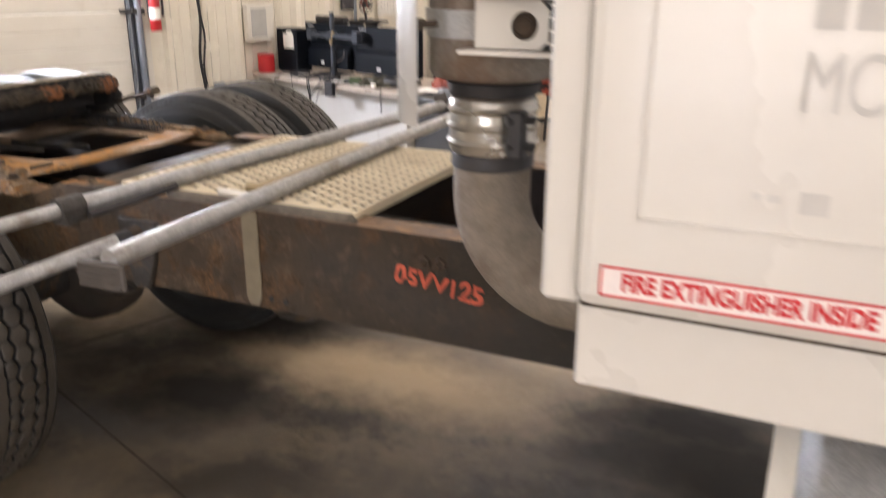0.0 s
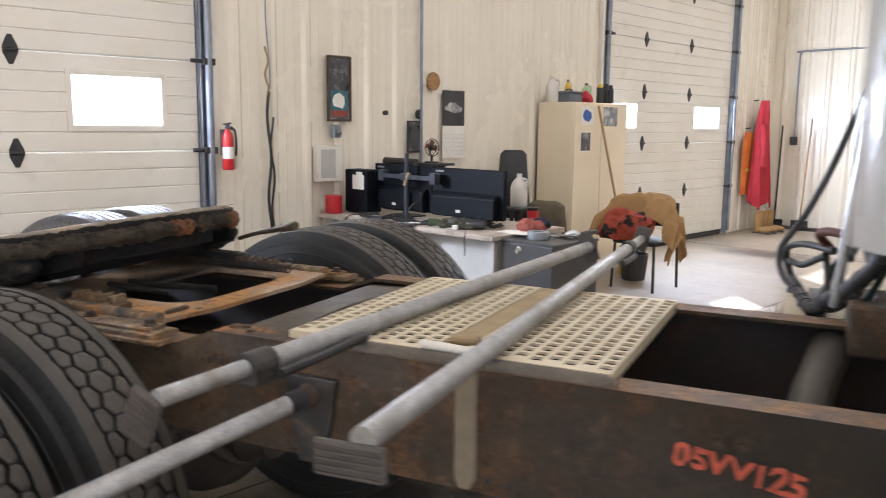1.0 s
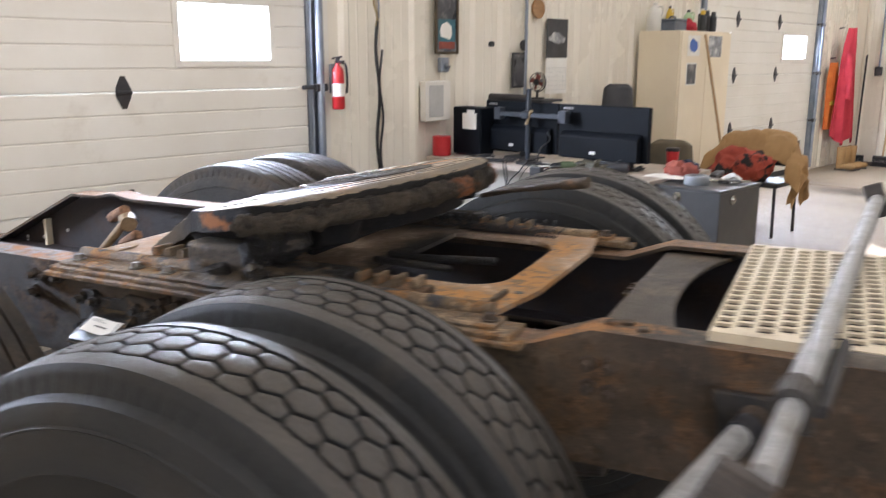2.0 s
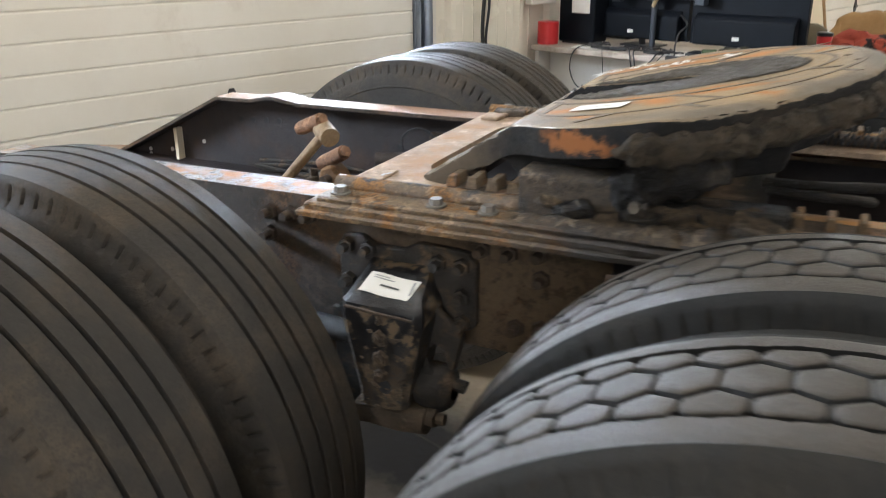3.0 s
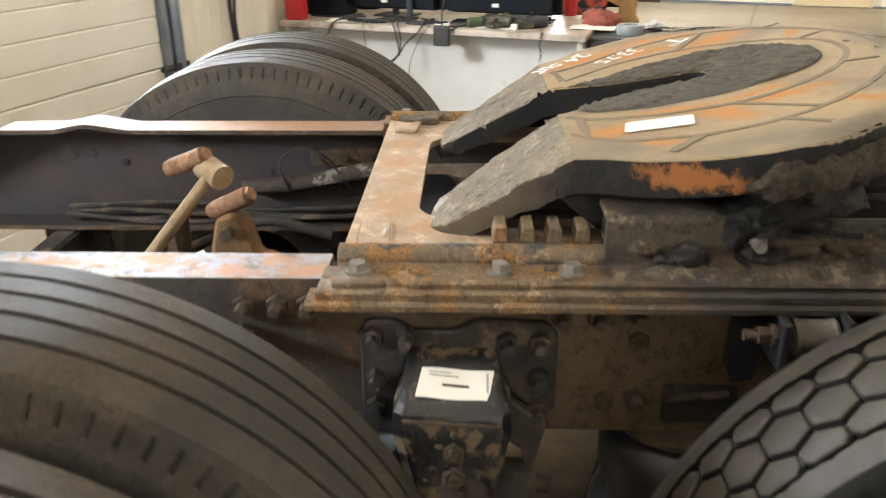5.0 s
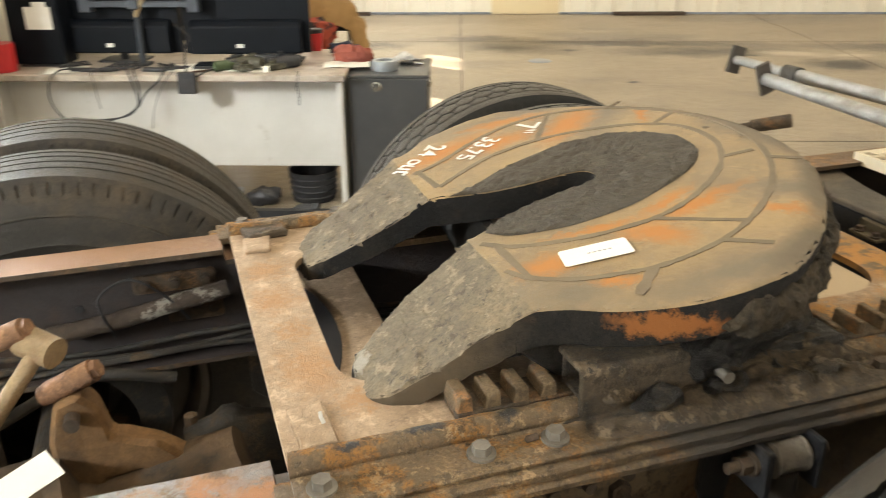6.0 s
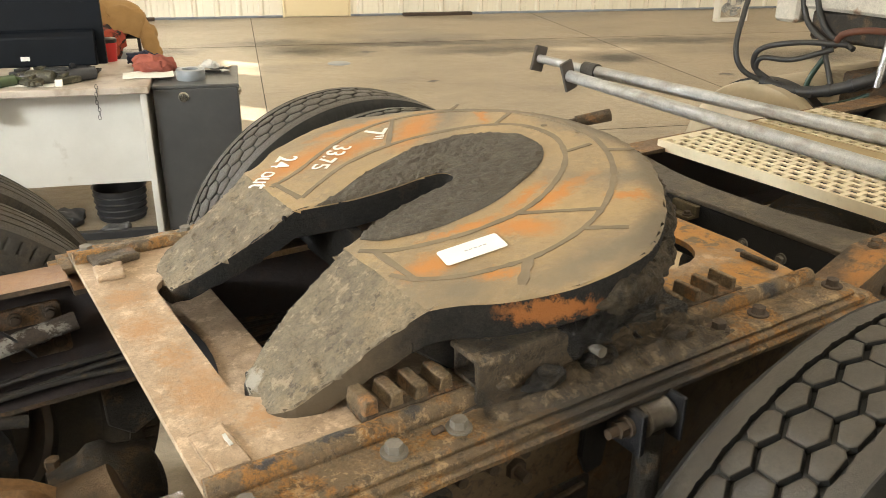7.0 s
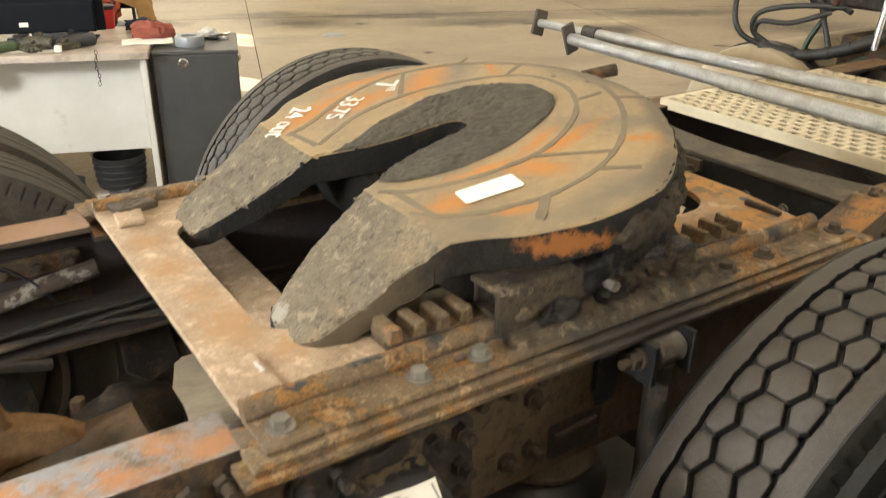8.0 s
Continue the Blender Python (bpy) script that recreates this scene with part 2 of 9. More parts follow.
def stains_and_light(mt, spots, colour, rough, grain, wander, soft, speck=0.0):
    """Irregular spots of a colour on a surface, for stains and for painted light and shade: spots of ((x, y), degrees,
    half length, half width), and for a band also its height and half height.
    """
    nt = mt.node_tree
    N, Lk = nt.nodes, nt.links
    bs = next(n for n in N if n.type == "BSDF_PRINCIPLED")
    co = next(n for n in N if n.type == "TEX_COORD").outputs["Object"]
    nz = N.new("ShaderNodeTexNoise")
    nz.inputs["Scale"].default_value, nz.inputs["Detail"].default_value, nz.inputs["Roughness"].default_value = grain, 9.0, 0.72
    Lk.new(co, nz.inputs["Vector"])
    half = N.new("ShaderNodeVectorMath")
    half.operation = "SUBTRACT"
    half.inputs[1].default_value = (0.5, 0.5, 0.5)
    Lk.new(nz.outputs["Color"], half.inputs[0])
    sc = N.new("ShaderNodeVectorMath")
    sc.operation = "SCALE"
    sc.inputs["Scale"].default_value = wander * 2
    Lk.new(half.outputs[0], sc.inputs[0])
    add = N.new("ShaderNodeVectorMath")
    add.operation = "ADD"
    Lk.new(co, add.inputs[0])
    Lk.new(sc.outputs[0], add.inputs[1])
    total = None
    for (x, y), deg, a, b, *band in spots:
        mp = N.new("ShaderNodeMapping")
        mp.vector_type = "TEXTURE"
        mp.inputs["Location"].default_value = (x, y, band[0] if band else 0)
        mp.inputs["Rotation"].default_value = (0, 0, radians(deg))
        mp.inputs["Scale"].default_value = (a, b, band[1] if band else 1000.0)
        Lk.new(add.outputs[0], mp.inputs[0])
        ln = N.new("ShaderNodeVectorMath")
        ln.operation = "LENGTH"
        Lk.new(mp.outputs[0], ln.inputs[0])
        rg = N.new("ShaderNodeMapRange")
        rg.inputs[1].default_value, rg.inputs[2].default_value = 1 + soft, 1 - soft
        Lk.new(ln.outputs["Value"], rg.inputs[0])
        if total is None:
            total = rg.outputs[0]
        else:
            mx = N.new("ShaderNodeMath")
            mx.operation = "MAXIMUM"
            Lk.new(total, mx.inputs[0])
            Lk.new(rg.outputs[0], mx.inputs[1])
            total = mx.outputs[0]
    if speck:
        # small bare dots where the stain has worn through
        sn = N.new("ShaderNodeTexNoise")
        sn.inputs["Scale"].default_value, sn.inputs["Detail"].default_value, sn.inputs["Roughness"].default_value = speck, 6.0, 0.7
        Lk.new(co, sn.inputs["Vector"])
        sr = N.new("ShaderNodeMapRange")
        sr.inputs[1].default_value, sr.inputs[2].default_value = 0.41, 0.50
        Lk.new(sn.outputs[0], sr.inputs[0])
        sm = N.new("ShaderNodeMath")
        sm.operation = "MULTIPLY"
        Lk.new(total, sm.inputs[0])
        Lk.new(sr.outputs[0], sm.inputs[1])
        total = sm.outputs[0]
    cm = N.new("ShaderNodeMix")
    cm.data_type = "RGBA"
    Lk.new(total, cm.inputs[0])
    Lk.new(bs.inputs["Base Color"].links[0].from_socket, cm.inputs[6])
    cm.inputs[7].default_value = (*colour, 1)
    Lk.new(cm.outputs[2], bs.inputs["Base Color"])
    rm = N.new("ShaderNodeMix")
    rm.data_type = "FLOAT"
    Lk.new(total, rm.inputs[0])
    Lk.new(bs.inputs["Roughness"].links[0].from_socket, rm.inputs[2])
    rm.inputs[3].default_value = rough
    Lk.new(rm.outputs[0], bs.inputs["Roughness"])
    return mt


def glow(name, colour, strength):
    mt = bpy.data.materials.new(name)
    mt.use_nodes = True
    nt = mt.node_tree
    nt.nodes.clear()
    out = nt.nodes.new("ShaderNodeOutputMaterial")
    em = nt.nodes.new("ShaderNodeEmission")
    em.inputs[0].default_value = (*colour, 1)
    em.inputs[1].default_value = strength
    nt.links.new(em.outputs[0], out.inputs[0])
    return mt


M_CONC = surface("concrete", (0.41, 0.335, 0.24), (0.30, 0.24, 0.165), 0.40, scale=1.1, fine=25, bump=0.06, stretch=(0.6, 1.2, 1), c3=(0.12, 0.095, 0.07), patch=0.55, patch_at=0.63, patch_soft=0.09, rough2=0.3, spec=0.5, grit=0.42)
M_PANEL = surface("cream_steel_panel", (0.80, 0.745, 0.63), (0.75, 0.695, 0.58), 0.26, scale=1.2, fine=30, bump=0.03, c3=(0.64, 0.575, 0.46), patch=1.1, patch_at=0.70, fine_col=0.06)
M_DOOR = surface("door_steel", (0.74, 0.71, 0.64), (0.68, 0.64, 0.56), 0.4, scale=1.5, fine=120, bump=0.05, c3=(0.56, 0.51, 0.43), patch=2.0, patch_at=0.68, fine_col=0.06)
M_TRACK = surface("galvanised_track", (0.30, 0.33, 0.38), (0.20, 0.23, 0.28), 0.4, 0.7, scale=6, bump=0.05)
M_DARKIRON = surface("dark_iron", (0.045, 0.043, 0.045), (0.03, 0.028, 0.028), 0.5, 0.3, scale=10, bump=0.1)
M_BLACK = surface("black_plastic", (0.018, 0.018, 0.02), (0.03, 0.03, 0.033), 0.45, scale=12, bump=0.03)
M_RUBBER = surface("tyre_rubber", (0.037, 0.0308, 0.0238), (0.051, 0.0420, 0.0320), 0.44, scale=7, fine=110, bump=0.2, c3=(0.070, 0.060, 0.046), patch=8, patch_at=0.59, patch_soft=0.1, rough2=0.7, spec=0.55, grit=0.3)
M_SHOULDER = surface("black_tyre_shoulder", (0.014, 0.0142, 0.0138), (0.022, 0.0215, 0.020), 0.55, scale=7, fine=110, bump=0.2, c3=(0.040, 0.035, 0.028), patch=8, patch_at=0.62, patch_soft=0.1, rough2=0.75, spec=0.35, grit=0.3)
M_RIBBED = surface("dusty_ribbed_rubber", (0.029, 0.0250, 0.0200), (0.041, 0.0345, 0.0265), 0.58, scale=6, fine=110, bump=0.25, c3=(0.085, 0.064, 0.042), patch=6, patch_at=0.55, patch_soft=0.1, rough2=0.75, spec=0.45, grit=0.4)
M_RAIL = surface("rusty_frame_steel", (0.100, 0.066, 0.037), (0.052, 0.038, 0.025), 0.6, 0.05, scale=6, fine=70, bump=0.45, c3=(0.22, 0.112, 0.043), patch=11, patch_at=0.565, patch_soft=0.06, rough2=0.8, grit=0.6, flake=0.6, flake_scale=22)
stains_and_light(M_RAIL, [((0.27, -0.43), 0, 0.26, 0.12), ((0.85, -0.43), 0, 0.2, 0.12), ((0.27, 0.43), 0, 0.26, 0.12)], (0.150, 0.106, 0.062), 0.85, 34, 0.30, 0.9, 55)
# the rail web turns darker towards the cab end
stains_and_light(M_RAIL, [((2.9, -0.43), 0, 0.75, 0.1)], (0.030, 0.024, 0.017), 0.6, 14, 0.25, 0.6)
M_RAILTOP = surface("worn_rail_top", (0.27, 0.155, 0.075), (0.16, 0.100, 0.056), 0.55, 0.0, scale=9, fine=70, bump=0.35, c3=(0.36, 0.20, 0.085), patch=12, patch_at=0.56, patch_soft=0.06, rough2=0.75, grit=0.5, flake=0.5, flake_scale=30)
stains_and_light(M_RAILTOP, [((-0.62, 0.38), 0, 0.50, 0.10)], (0.36, 0.205, 0.125), 0.5, 30, 0.10, 0.6)
stains_and_light(M_RAILTOP, [((-0.62, -0.38), 0, 0.45, 0.10)], (0.23, 0.235, 0.245), 0.26, 30, 0.22, 0.6, 26)
stains_and_light(M_RAILTOP, [((1.30, -0.39), 0, 0.12, 0.06), ((1.18, -0.34), 0, 0.10, 0.03)], (0.055, 0.042, 0.028), 0.6, 24, 0.08, 0.5, 20)
stains_and_light(M_RAILTOP, [((1.13, -0.40), 10, 0.07, 0.03), ((1.24, -0.37), 0, 0.05, 0.02)], (0.42, 0.19, 0.055), 0.7, 34, 0.04, 0.5, 26)
stains_and_light(M_RAILTOP, [((-0.30, -0.385), 10, 0.07, 0.035), ((-0.44, -0.37), -6, 0.06, 0.025), ((-0.60, -0.39), 4, 0.08, 0.03), ((-0.78, -0.375), 0, 0.07, 0.02), ((-0.20, -0.40), 0, 0.04, 0.02)], (0.38, 0.165, 0.062), 0.6, 34, 0.045, 0.5, 22)
# bluer, darker rail steel for the channel's inside, its shade included in the colour
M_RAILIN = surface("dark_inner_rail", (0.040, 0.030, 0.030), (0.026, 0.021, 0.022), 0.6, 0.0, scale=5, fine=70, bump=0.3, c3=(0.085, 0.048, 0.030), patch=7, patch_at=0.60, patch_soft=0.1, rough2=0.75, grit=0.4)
M_GREASE = surface("greasy_black_steel", (0.020, 0.017, 0.014), (0.036, 0.029, 0.022), 0.5, 0.0, scale=12, fine=60, bump=0.6, c3=(0.13, 0.092, 0.056), patch=20, patch_at=0.565, patch_soft=0.05, rough2=0.8, grit=0.45)
M_GALV = surface("galvanised_tube", (0.55, 0.55, 0.54), (0.40, 0.40, 0.395), 0.38, 0.62, scale=26, fine=120, bump=0.06, c3=(0.25, 0.215, 0.165), patch=9, patch_at=0.62, patch_soft=0.10, fine_col=0.2, grit=0.35)
M_ALU = surface("cream_oxidised_plank", (0.76, 0.67, 0.49), (0.68, 0.58, 0.41), 0.5, 0.1, scale=9, fine=90, bump=0.1, c3=(0.36, 0.29, 0.20), patch=8, patch_at=0.66)
M_WHITE = surface("white_cab_paint", (0.61, 0.58, 0.525), (0.565, 0.535, 0.48), 0.28, scale=2, fine=40, bump=0.01, c3=(0.58, 0.53, 0.45), patch=2.2, patch_at=0.7, fine_col=0.05, coat=0.3)
M_ELBOW = surface("dull_stained_pipe", (0.29, 0.245, 0.195), (0.20, 0.165, 0.128), 0.6, 0.25, scale=5, fine=40, bump=0.2, c3=(0.15, 0.095, 0.06), patch=5, patch_at=0.57, grit=0.35)
M_EXH = surface("heat_stained_exhaust", (0.36, 0.325, 0.28), (0.27, 0.235, 0.195), 0.5, 0.4, scale=5, fine=40, bump=0.2, c3=(0.15, 0.095, 0.06), patch=5, patch_at=0.57, grit=0.35)
M_CREAM = surface("cream_cabinet_paint", (0.80, 0.70, 0.52), (0.74, 0.64, 0.47), 0.42, scale=2, fine=60, bump=0.02, fine_col=0.06)
M_DESK = surface("pale_desk_laminate", (0.62, 0.60, 0.56), (0.55, 0.53, 0.49), 0.45, scale=3, fine=70, bump=0.03, c3=(0.38, 0.34, 0.28), patch=4, patch_at=0.68, fine_col=0.08)
M_DESKTOP = surface("grimy_desk_laminate", (0.50, 0.43, 0.365), (0.42, 0.355, 0.295), 0.38, scale=4, fine=60, bump=0.03, c3=(0.20, 0.155, 0.115), patch=7, patch_at=0.60, patch_soft=0.10, fine_col=0.12)
M_GREYBOX = surface("dark_grey_painted_steel", (0.085, 0.085, 0.085), (0.065, 0.065, 0.068), 0.38, 0.2, scale=4, bump=0.04)
M_RED = surface("red_paint", (0.55, 0.03, 0.03), (0.45, 0.02, 0.025), 0.35, scale=6, bump=0.02, fine_col=0.08)
M_PAPER = surface("white_paper", (0.80, 0.78, 0.72), (0.74, 0.71, 0.64), 0.8, scale=8, bump=0.05, fine_col=0.05)
M_CHALK = surface("white_paint_marker", (0.82, 0.80, 0.76), (0.72, 0.70, 0.66), 0.8, scale=30, bump=0.2, fine_col=0.25)
M_ORANGE = surface("orange_crayon", (0.56, 0.115, 0.06), (0.34, 0.07, 0.04), 0.8, scale=40, bump=0.3, fine_col=0.5)
M_BOLT = surface("zinc_bolt", (0.22, 0.20, 0.17), (0.12, 0.105, 0.088), 0.58, 0.3, scale=30, bump=0.2)
M_RUSTBOLT = surface("rusty_bolt", (0.095, 0.062, 0.038), (0.05, 0.036, 0.025), 0.7, 0.1, scale=35, bump=0.5, grit=0.4)
M_TANCOAT = surface("tan_canvas", (0.36, 0.215, 0.085), (0.27, 0.155, 0.06), 0.9, scale=6, fine=180, bump=0.4)
M_REDCLOTH = surface("red_cloth", (0.50, 0.035, 0.05), (0.36, 0.02, 0.035), 0.85, scale=5, fine=160, bump=0.3)
M_ORANGECLOTH = surface("orange_cloth", (0.72, 0.20, 0.03), (0.52, 0.12, 0.02), 0.85, scale=6, fine=160, bump=0.3)
M_OLIVE = surface("olive_cloth", (0.13, 0.105, 0.065), (0.09, 0.075, 0.05), 0.95, scale=8, fine=200, bump=0.3)
M_JUG = surface("cloudy_plastic", (0.72, 0.70, 0.64), (0.64, 0.62, 0.56), 0.4, scale=5, bump=0.03)
M_WOOD = surface("varnished_wood", (0.36, 0.20, 0.075), (0.26, 0.135, 0.05), 0.45, scale=8, bump=0.1, stretch=(1, 1, 8))
M_HANDLE = surface("broom_handle_wood", (0.45, 0.30, 0.15), (0.36, 0.23, 0.11), 0.5, scale=10, bump=0.1)
M_ZONE = surface("dirty_blue_steel", (0.012, 0.013, 0.017), (0.008, 0.008, 0.010), 0.30, 0.1, scale=9, bump=0.20, c3=(0.050, 0.040, 0.028), patch=18, patch_at=0.62, patch_soft=0.06, rough2=0.8, grit=0.5)
M_PANELGREY = surface("grey_inset", (0.50, 0.49, 0.46), (0.44, 0.43, 0.40), 0.5, scale=10, bump=0.02)
M_STRAP = surface("tan_strap_webbing", (0.40, 0.31, 0.18), (0.33, 0.25, 0.14), 0.9, scale=12, fine=200, bump=0.3)
M_GREYTXT = surface("grey_lettering", (0.30, 0.30, 0.30), (0.37, 0.365, 0.36), 0.6, scale=30, bump=0.0)
M_BLUEWIN = glow("daylight_pane", (0.93, 0.97, 1.0), 3.0)
# oil marks; the last three spots also paint shade under the truck
stains_and_light(M_CONC, [((-3.0, 9.5), -20, 0.55, 0.38), ((-1.9, 9.8), -4, 1.8, 0.22), ((-3.3, 10.1), 0, 0.5, 0.2), ((0.3, 8.45), 10, 0.36, 0.28), ((1.6, 9.5), 0, 0.9, 0.25), ((-0.9, 9.2), 0, 0.8, 0.25), ((-4.8, 9.6), 0, 0.5, 0.25), ((2.6, 8.2), 0, 0.7, 0.3), ((0.0, 4.0), 0, 0.8, 0.5), ((-3.6, 3.1), -20, 2.6, 0.7), ((-1.5, 2.4), 20, 1.4, 0.6), ((-0.2, 1.6), 20, 1.6, 0.35)], (0.060, 0.045, 0.032), 0.35, 3.4, 0.45, 0.55)
stains_and_light(M_CONC, [((0.3, 8.45), 10, 0.22, 0.18), ((-3.05, 9.45), 0, 0.22, 0.10), ((-2.4, 9.3), 0, 0.08, 0.06), ((-0.5, 9.0), 0, 0.10, 0.05), ((-2.0, 7.6), 0, 0.05, 0.04), ((1.0, 7.4), 0, 0.08, 0.05)], (0.028, 0.022, 0.017), 0.4, 9.0, 0.16, 0.4)
# broad browner tone beside and under the truck
stains_and_light(M_CONC, [((-2.3, 1.15), 20, 2.4, 0.9), ((-1.2, 3.0), 20, 1.2, 0.8)], (0.27, 0.20, 0.118), 0.6, 4.5, 0.8, 0.6)
# dark mottles; the last two spots paint the cab's and the wheels' shadows
stains_and_light(M_CONC, [((-2.95, 1.30), 30, 0.75, 0.28), ((-2.30, 1.95), 40, 0.45, 0.13), ((-1.75, 2.40), 45, 0.45, 0.14), ((-2.25, 1.45), 40, 0.70, 0.22), ((-1.25, 2.95), 45, 0.6, 0.20), ((-1.45, 2.05), 35, 0.60, 0.22), ((-3.1, 2.15), 30, 0.35, 0.14), ((-2.75, 1.75), 20, 0.2, 0.08), ((-1.35, 2.52), 25, 0.60, 0.26), ((-3.3, 1.75), 65, 0.5, 0.22)], (0.052, 0.040, 0.027), 0.5, 6.5, 0.40, 0.7)
# pale spots paint light reaching the floor below the frame
stains_and_light(M_CONC, [((-2.40, 2.28), 15, 0.58, 0.20), ((-1.9, 3.2), 20, 0.35, 0.35), ((-4.08, 1.80), 20, 0.30, 0.16)], (0.48, 0.36, 0.22), 0.6, 6, 0.20, 0.6)
# near-black spots paint shade on the floor below cab and frame
stains_and_light(M_CONC, [((-1.35, 2.80), 15, 0.30, 0.16), ((-1.05, 2.62), 10, 0.50, 0.30), ((-4.00, 1.28), 20, 0.70, 0.24), ((-2.83, 1.70), 20, 0.32, 0.22), ((-3.22, 2.27), 25, 0.36, 0.20), ((-4.55, 1.05), 20, 0.70, 0.36)], (0.022, 0.017, 0.012), 0.9, 6, 0.14, 0.5)
stains_and_light(M_CONC, [((0.0, 9.1), -15, 0.32, 0.14), ((0.6, 9.0), 0, 0.2, 0.08)], (0.50, 0.43, 0.33), 0.5, 6, 0.15, 0.5)

# ---- the room: floor, walls, ceiling ----
U0, W1, U1, W0, HT = -6.04, 12.36, 9.5, -8.5, 4.6      # long wall, end wall, and the two unseen walls
setting = dict(kind="structure")

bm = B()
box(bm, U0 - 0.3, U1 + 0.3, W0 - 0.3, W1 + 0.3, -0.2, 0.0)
solo("floor", bm, M_CONC, "worn stained concrete shop floor with sawn joints, shade and light painted in", "floor", ROOM, **setting)
bm = B()
box(bm, U0 - 0.3, U1 + 0.3, W0 - 0.3, W1 + 0.3, HT, HT + 0.15)
solo("ceiling", bm, M_PANEL, "plain pale steel shop ceiling", "ceiling", ROOM, **setting)

# sawn joints in the slab, filled with dirt
M_JOINT = surface("joint_dirt", (0.06, 0.048, 0.036), (0.04, 0.032, 0.025), 0.9, scale=20, bump=0.2)
bm = B()
for w in (9.88, 5.6, 1.3):
    box(bm, U0, U1, w - 0.004, w + 0.004, 0.0, 0.0015)
for u in (-3.6, 0.6, 4.8):
    box(bm, u - 0.004, u + 0.004, W0, W1, 0.0, 0.0012)
solo("floor_joint", bm, M_JOINT, "dark dirt-filled saw joints in the concrete", "floor joint", ROOM, **setting)


def rib_profile(length, pitch=0.305, h=0.03, seam=3):
    """Plan line of a ribbed steel sheet: (along, out) pairs."""
    pts = [(0.0, 0.0)]
    n = int(length / pitch) + 1
    for i in range(n):
        c = (i + 0.5) * pitch
        if c + 0.05 > length:
            break
        pts += [(c - 0.045, 0.0), (c - 0.018, h), (c + 0.018, h), (c + 0.045, 0.0)]
        for k in (-0.062 + pitch / 2 + 0.02, pitch / 2 + 0.042):
            if c + k + 0.02 < length:
                pts += [(c + k - 0.008, 0.0), (c + k, 0.004), (c + k + 0.008, 0.0)]
    pts.append((length, 0.0))
    return pts


def ribbed_sheet(bm, m, length, z0, z1, flip=1):
    pr = rib_profile(length)
    lo = [bm.verts.new(m @ Vector((a, o * flip, z0))) for a, o in pr]
    hi = [bm.verts.new(m @ Vector((a, o * flip, z1))) for a, o in pr]
    for i in range(len(pr) - 1):
        bm.faces.new((lo[i], lo[i + 1], hi[i + 1], hi[i]))


D1 = (-0.75, 3.06)     # nearer overhead door, along the long wall
D2 = (7.98, 10.93)     # farther overhead door
DH = 4.0


def wall_core(name, label, pieces):
    bm = B()
    for p in pieces:
        box(bm, *p)
    return solo(name, bm, M_PANEL, label, "wall", ROOM, **setting)


wall_west = wall_core("wall_west", "cream ribbed steel wall with two overhead doors", [
    (U0 - 0.25, U0 - 0.02, W0, D1[0], 0, HT), (U0 - 0.25, U0 - 0.02, D1[1], D2[0], 0, HT), (U0 - 0.25, U0 - 0.02, D2[1], W1 + 0.25, 0, HT),
    (U0 - 0.25, U0 - 0.02, D1[0], D1[1], DH, HT), (U0 - 0.25, U0 - 0.02, D2[0], D2[1], DH, HT)])
wall_north = wall_core("wall_north", "cream ribbed steel end wall", [(U0 - 0.02, U1 + 0.25, W1 + 0.02, W1 + 0.25, 0, HT)])
# both unseen walls have an added doorway that lets light in
wall_east = wall_core("wall_east", "plain cream steel wall", [(U1, U1 + 0.25, W0, -5.0, 0, HT), (U1, U1 + 0.25, -1.4, W1 + 0.02, 0, HT), (U1, U1 + 0.25, -5.0, -1.4, 3.6, HT)])
wall_south = wall_core("wall_south", "plain unseen cream steel wall with an added open doorway", [(U0 - 0.02, 0.6, W0 - 0.25, W0, 0, HT), (4.2, U1, W0 - 0.25, W0, 0, HT), (0.6, 4.2, W0 - 0.25, W0, 3.6, HT)])
# area lamps in the added doorways brighten the truck's near side
area_lamp("doorway_light", ROOM @ Matrix.Translation((2.4, W0 - 0.1, 1.8)) @ Euler((radians(90), 0, 0)).to_matrix().to_4x4(), 3.6, 3.6, DOOR_WATTS * 0.6, (0.90, 0.95, 1.0))
area_lamp("doorway_light", ROOM @ Matrix.Translation((U1 + 0.1, -3.2, 1.8)) @ Euler((radians(90), 0, radians(90))).to_matrix().to_4x4(), 3.6, 3.6, DOOR_WATTS, (0.90, 0.95, 1.0))


def sheets(parent, spans, kind):
    for a, b in spans:
        x = a
        while x < b - 0.02:
            ln = min(0.915, b - x)
            bm = B()
            if kind == "west":
                m = Matrix.Translation((U0 - 0.018, x, 0)) @ Matrix(((0, 1, 0, 0), (1, 0, 0, 0), (0, 0, 1, 0), (0, 0, 0, 1)))
                ribbed_sheet(bm, m, ln - 0.002, 0.02, HT, 1)
            else:
                m = Matrix.Translation((x, W1 + 0.018, 0))
                ribbed_sheet(bm, m, ln - 0.002, 0.03, HT, -1)
            bmesh.ops.recalc_face_normals(bm, faces=bm.faces)
            ob = link("wall_panel", bm, M_PANEL)
            ob.parent = parent
            x += 0.915


sheets(wall_west, [(D1[1] + 0.16, D2[0] - 0.14), (D2[1] + 0.1, W1)], "west")
sheets(wall_north, [(U0, -3.14), (-2.17, U1)], "north")


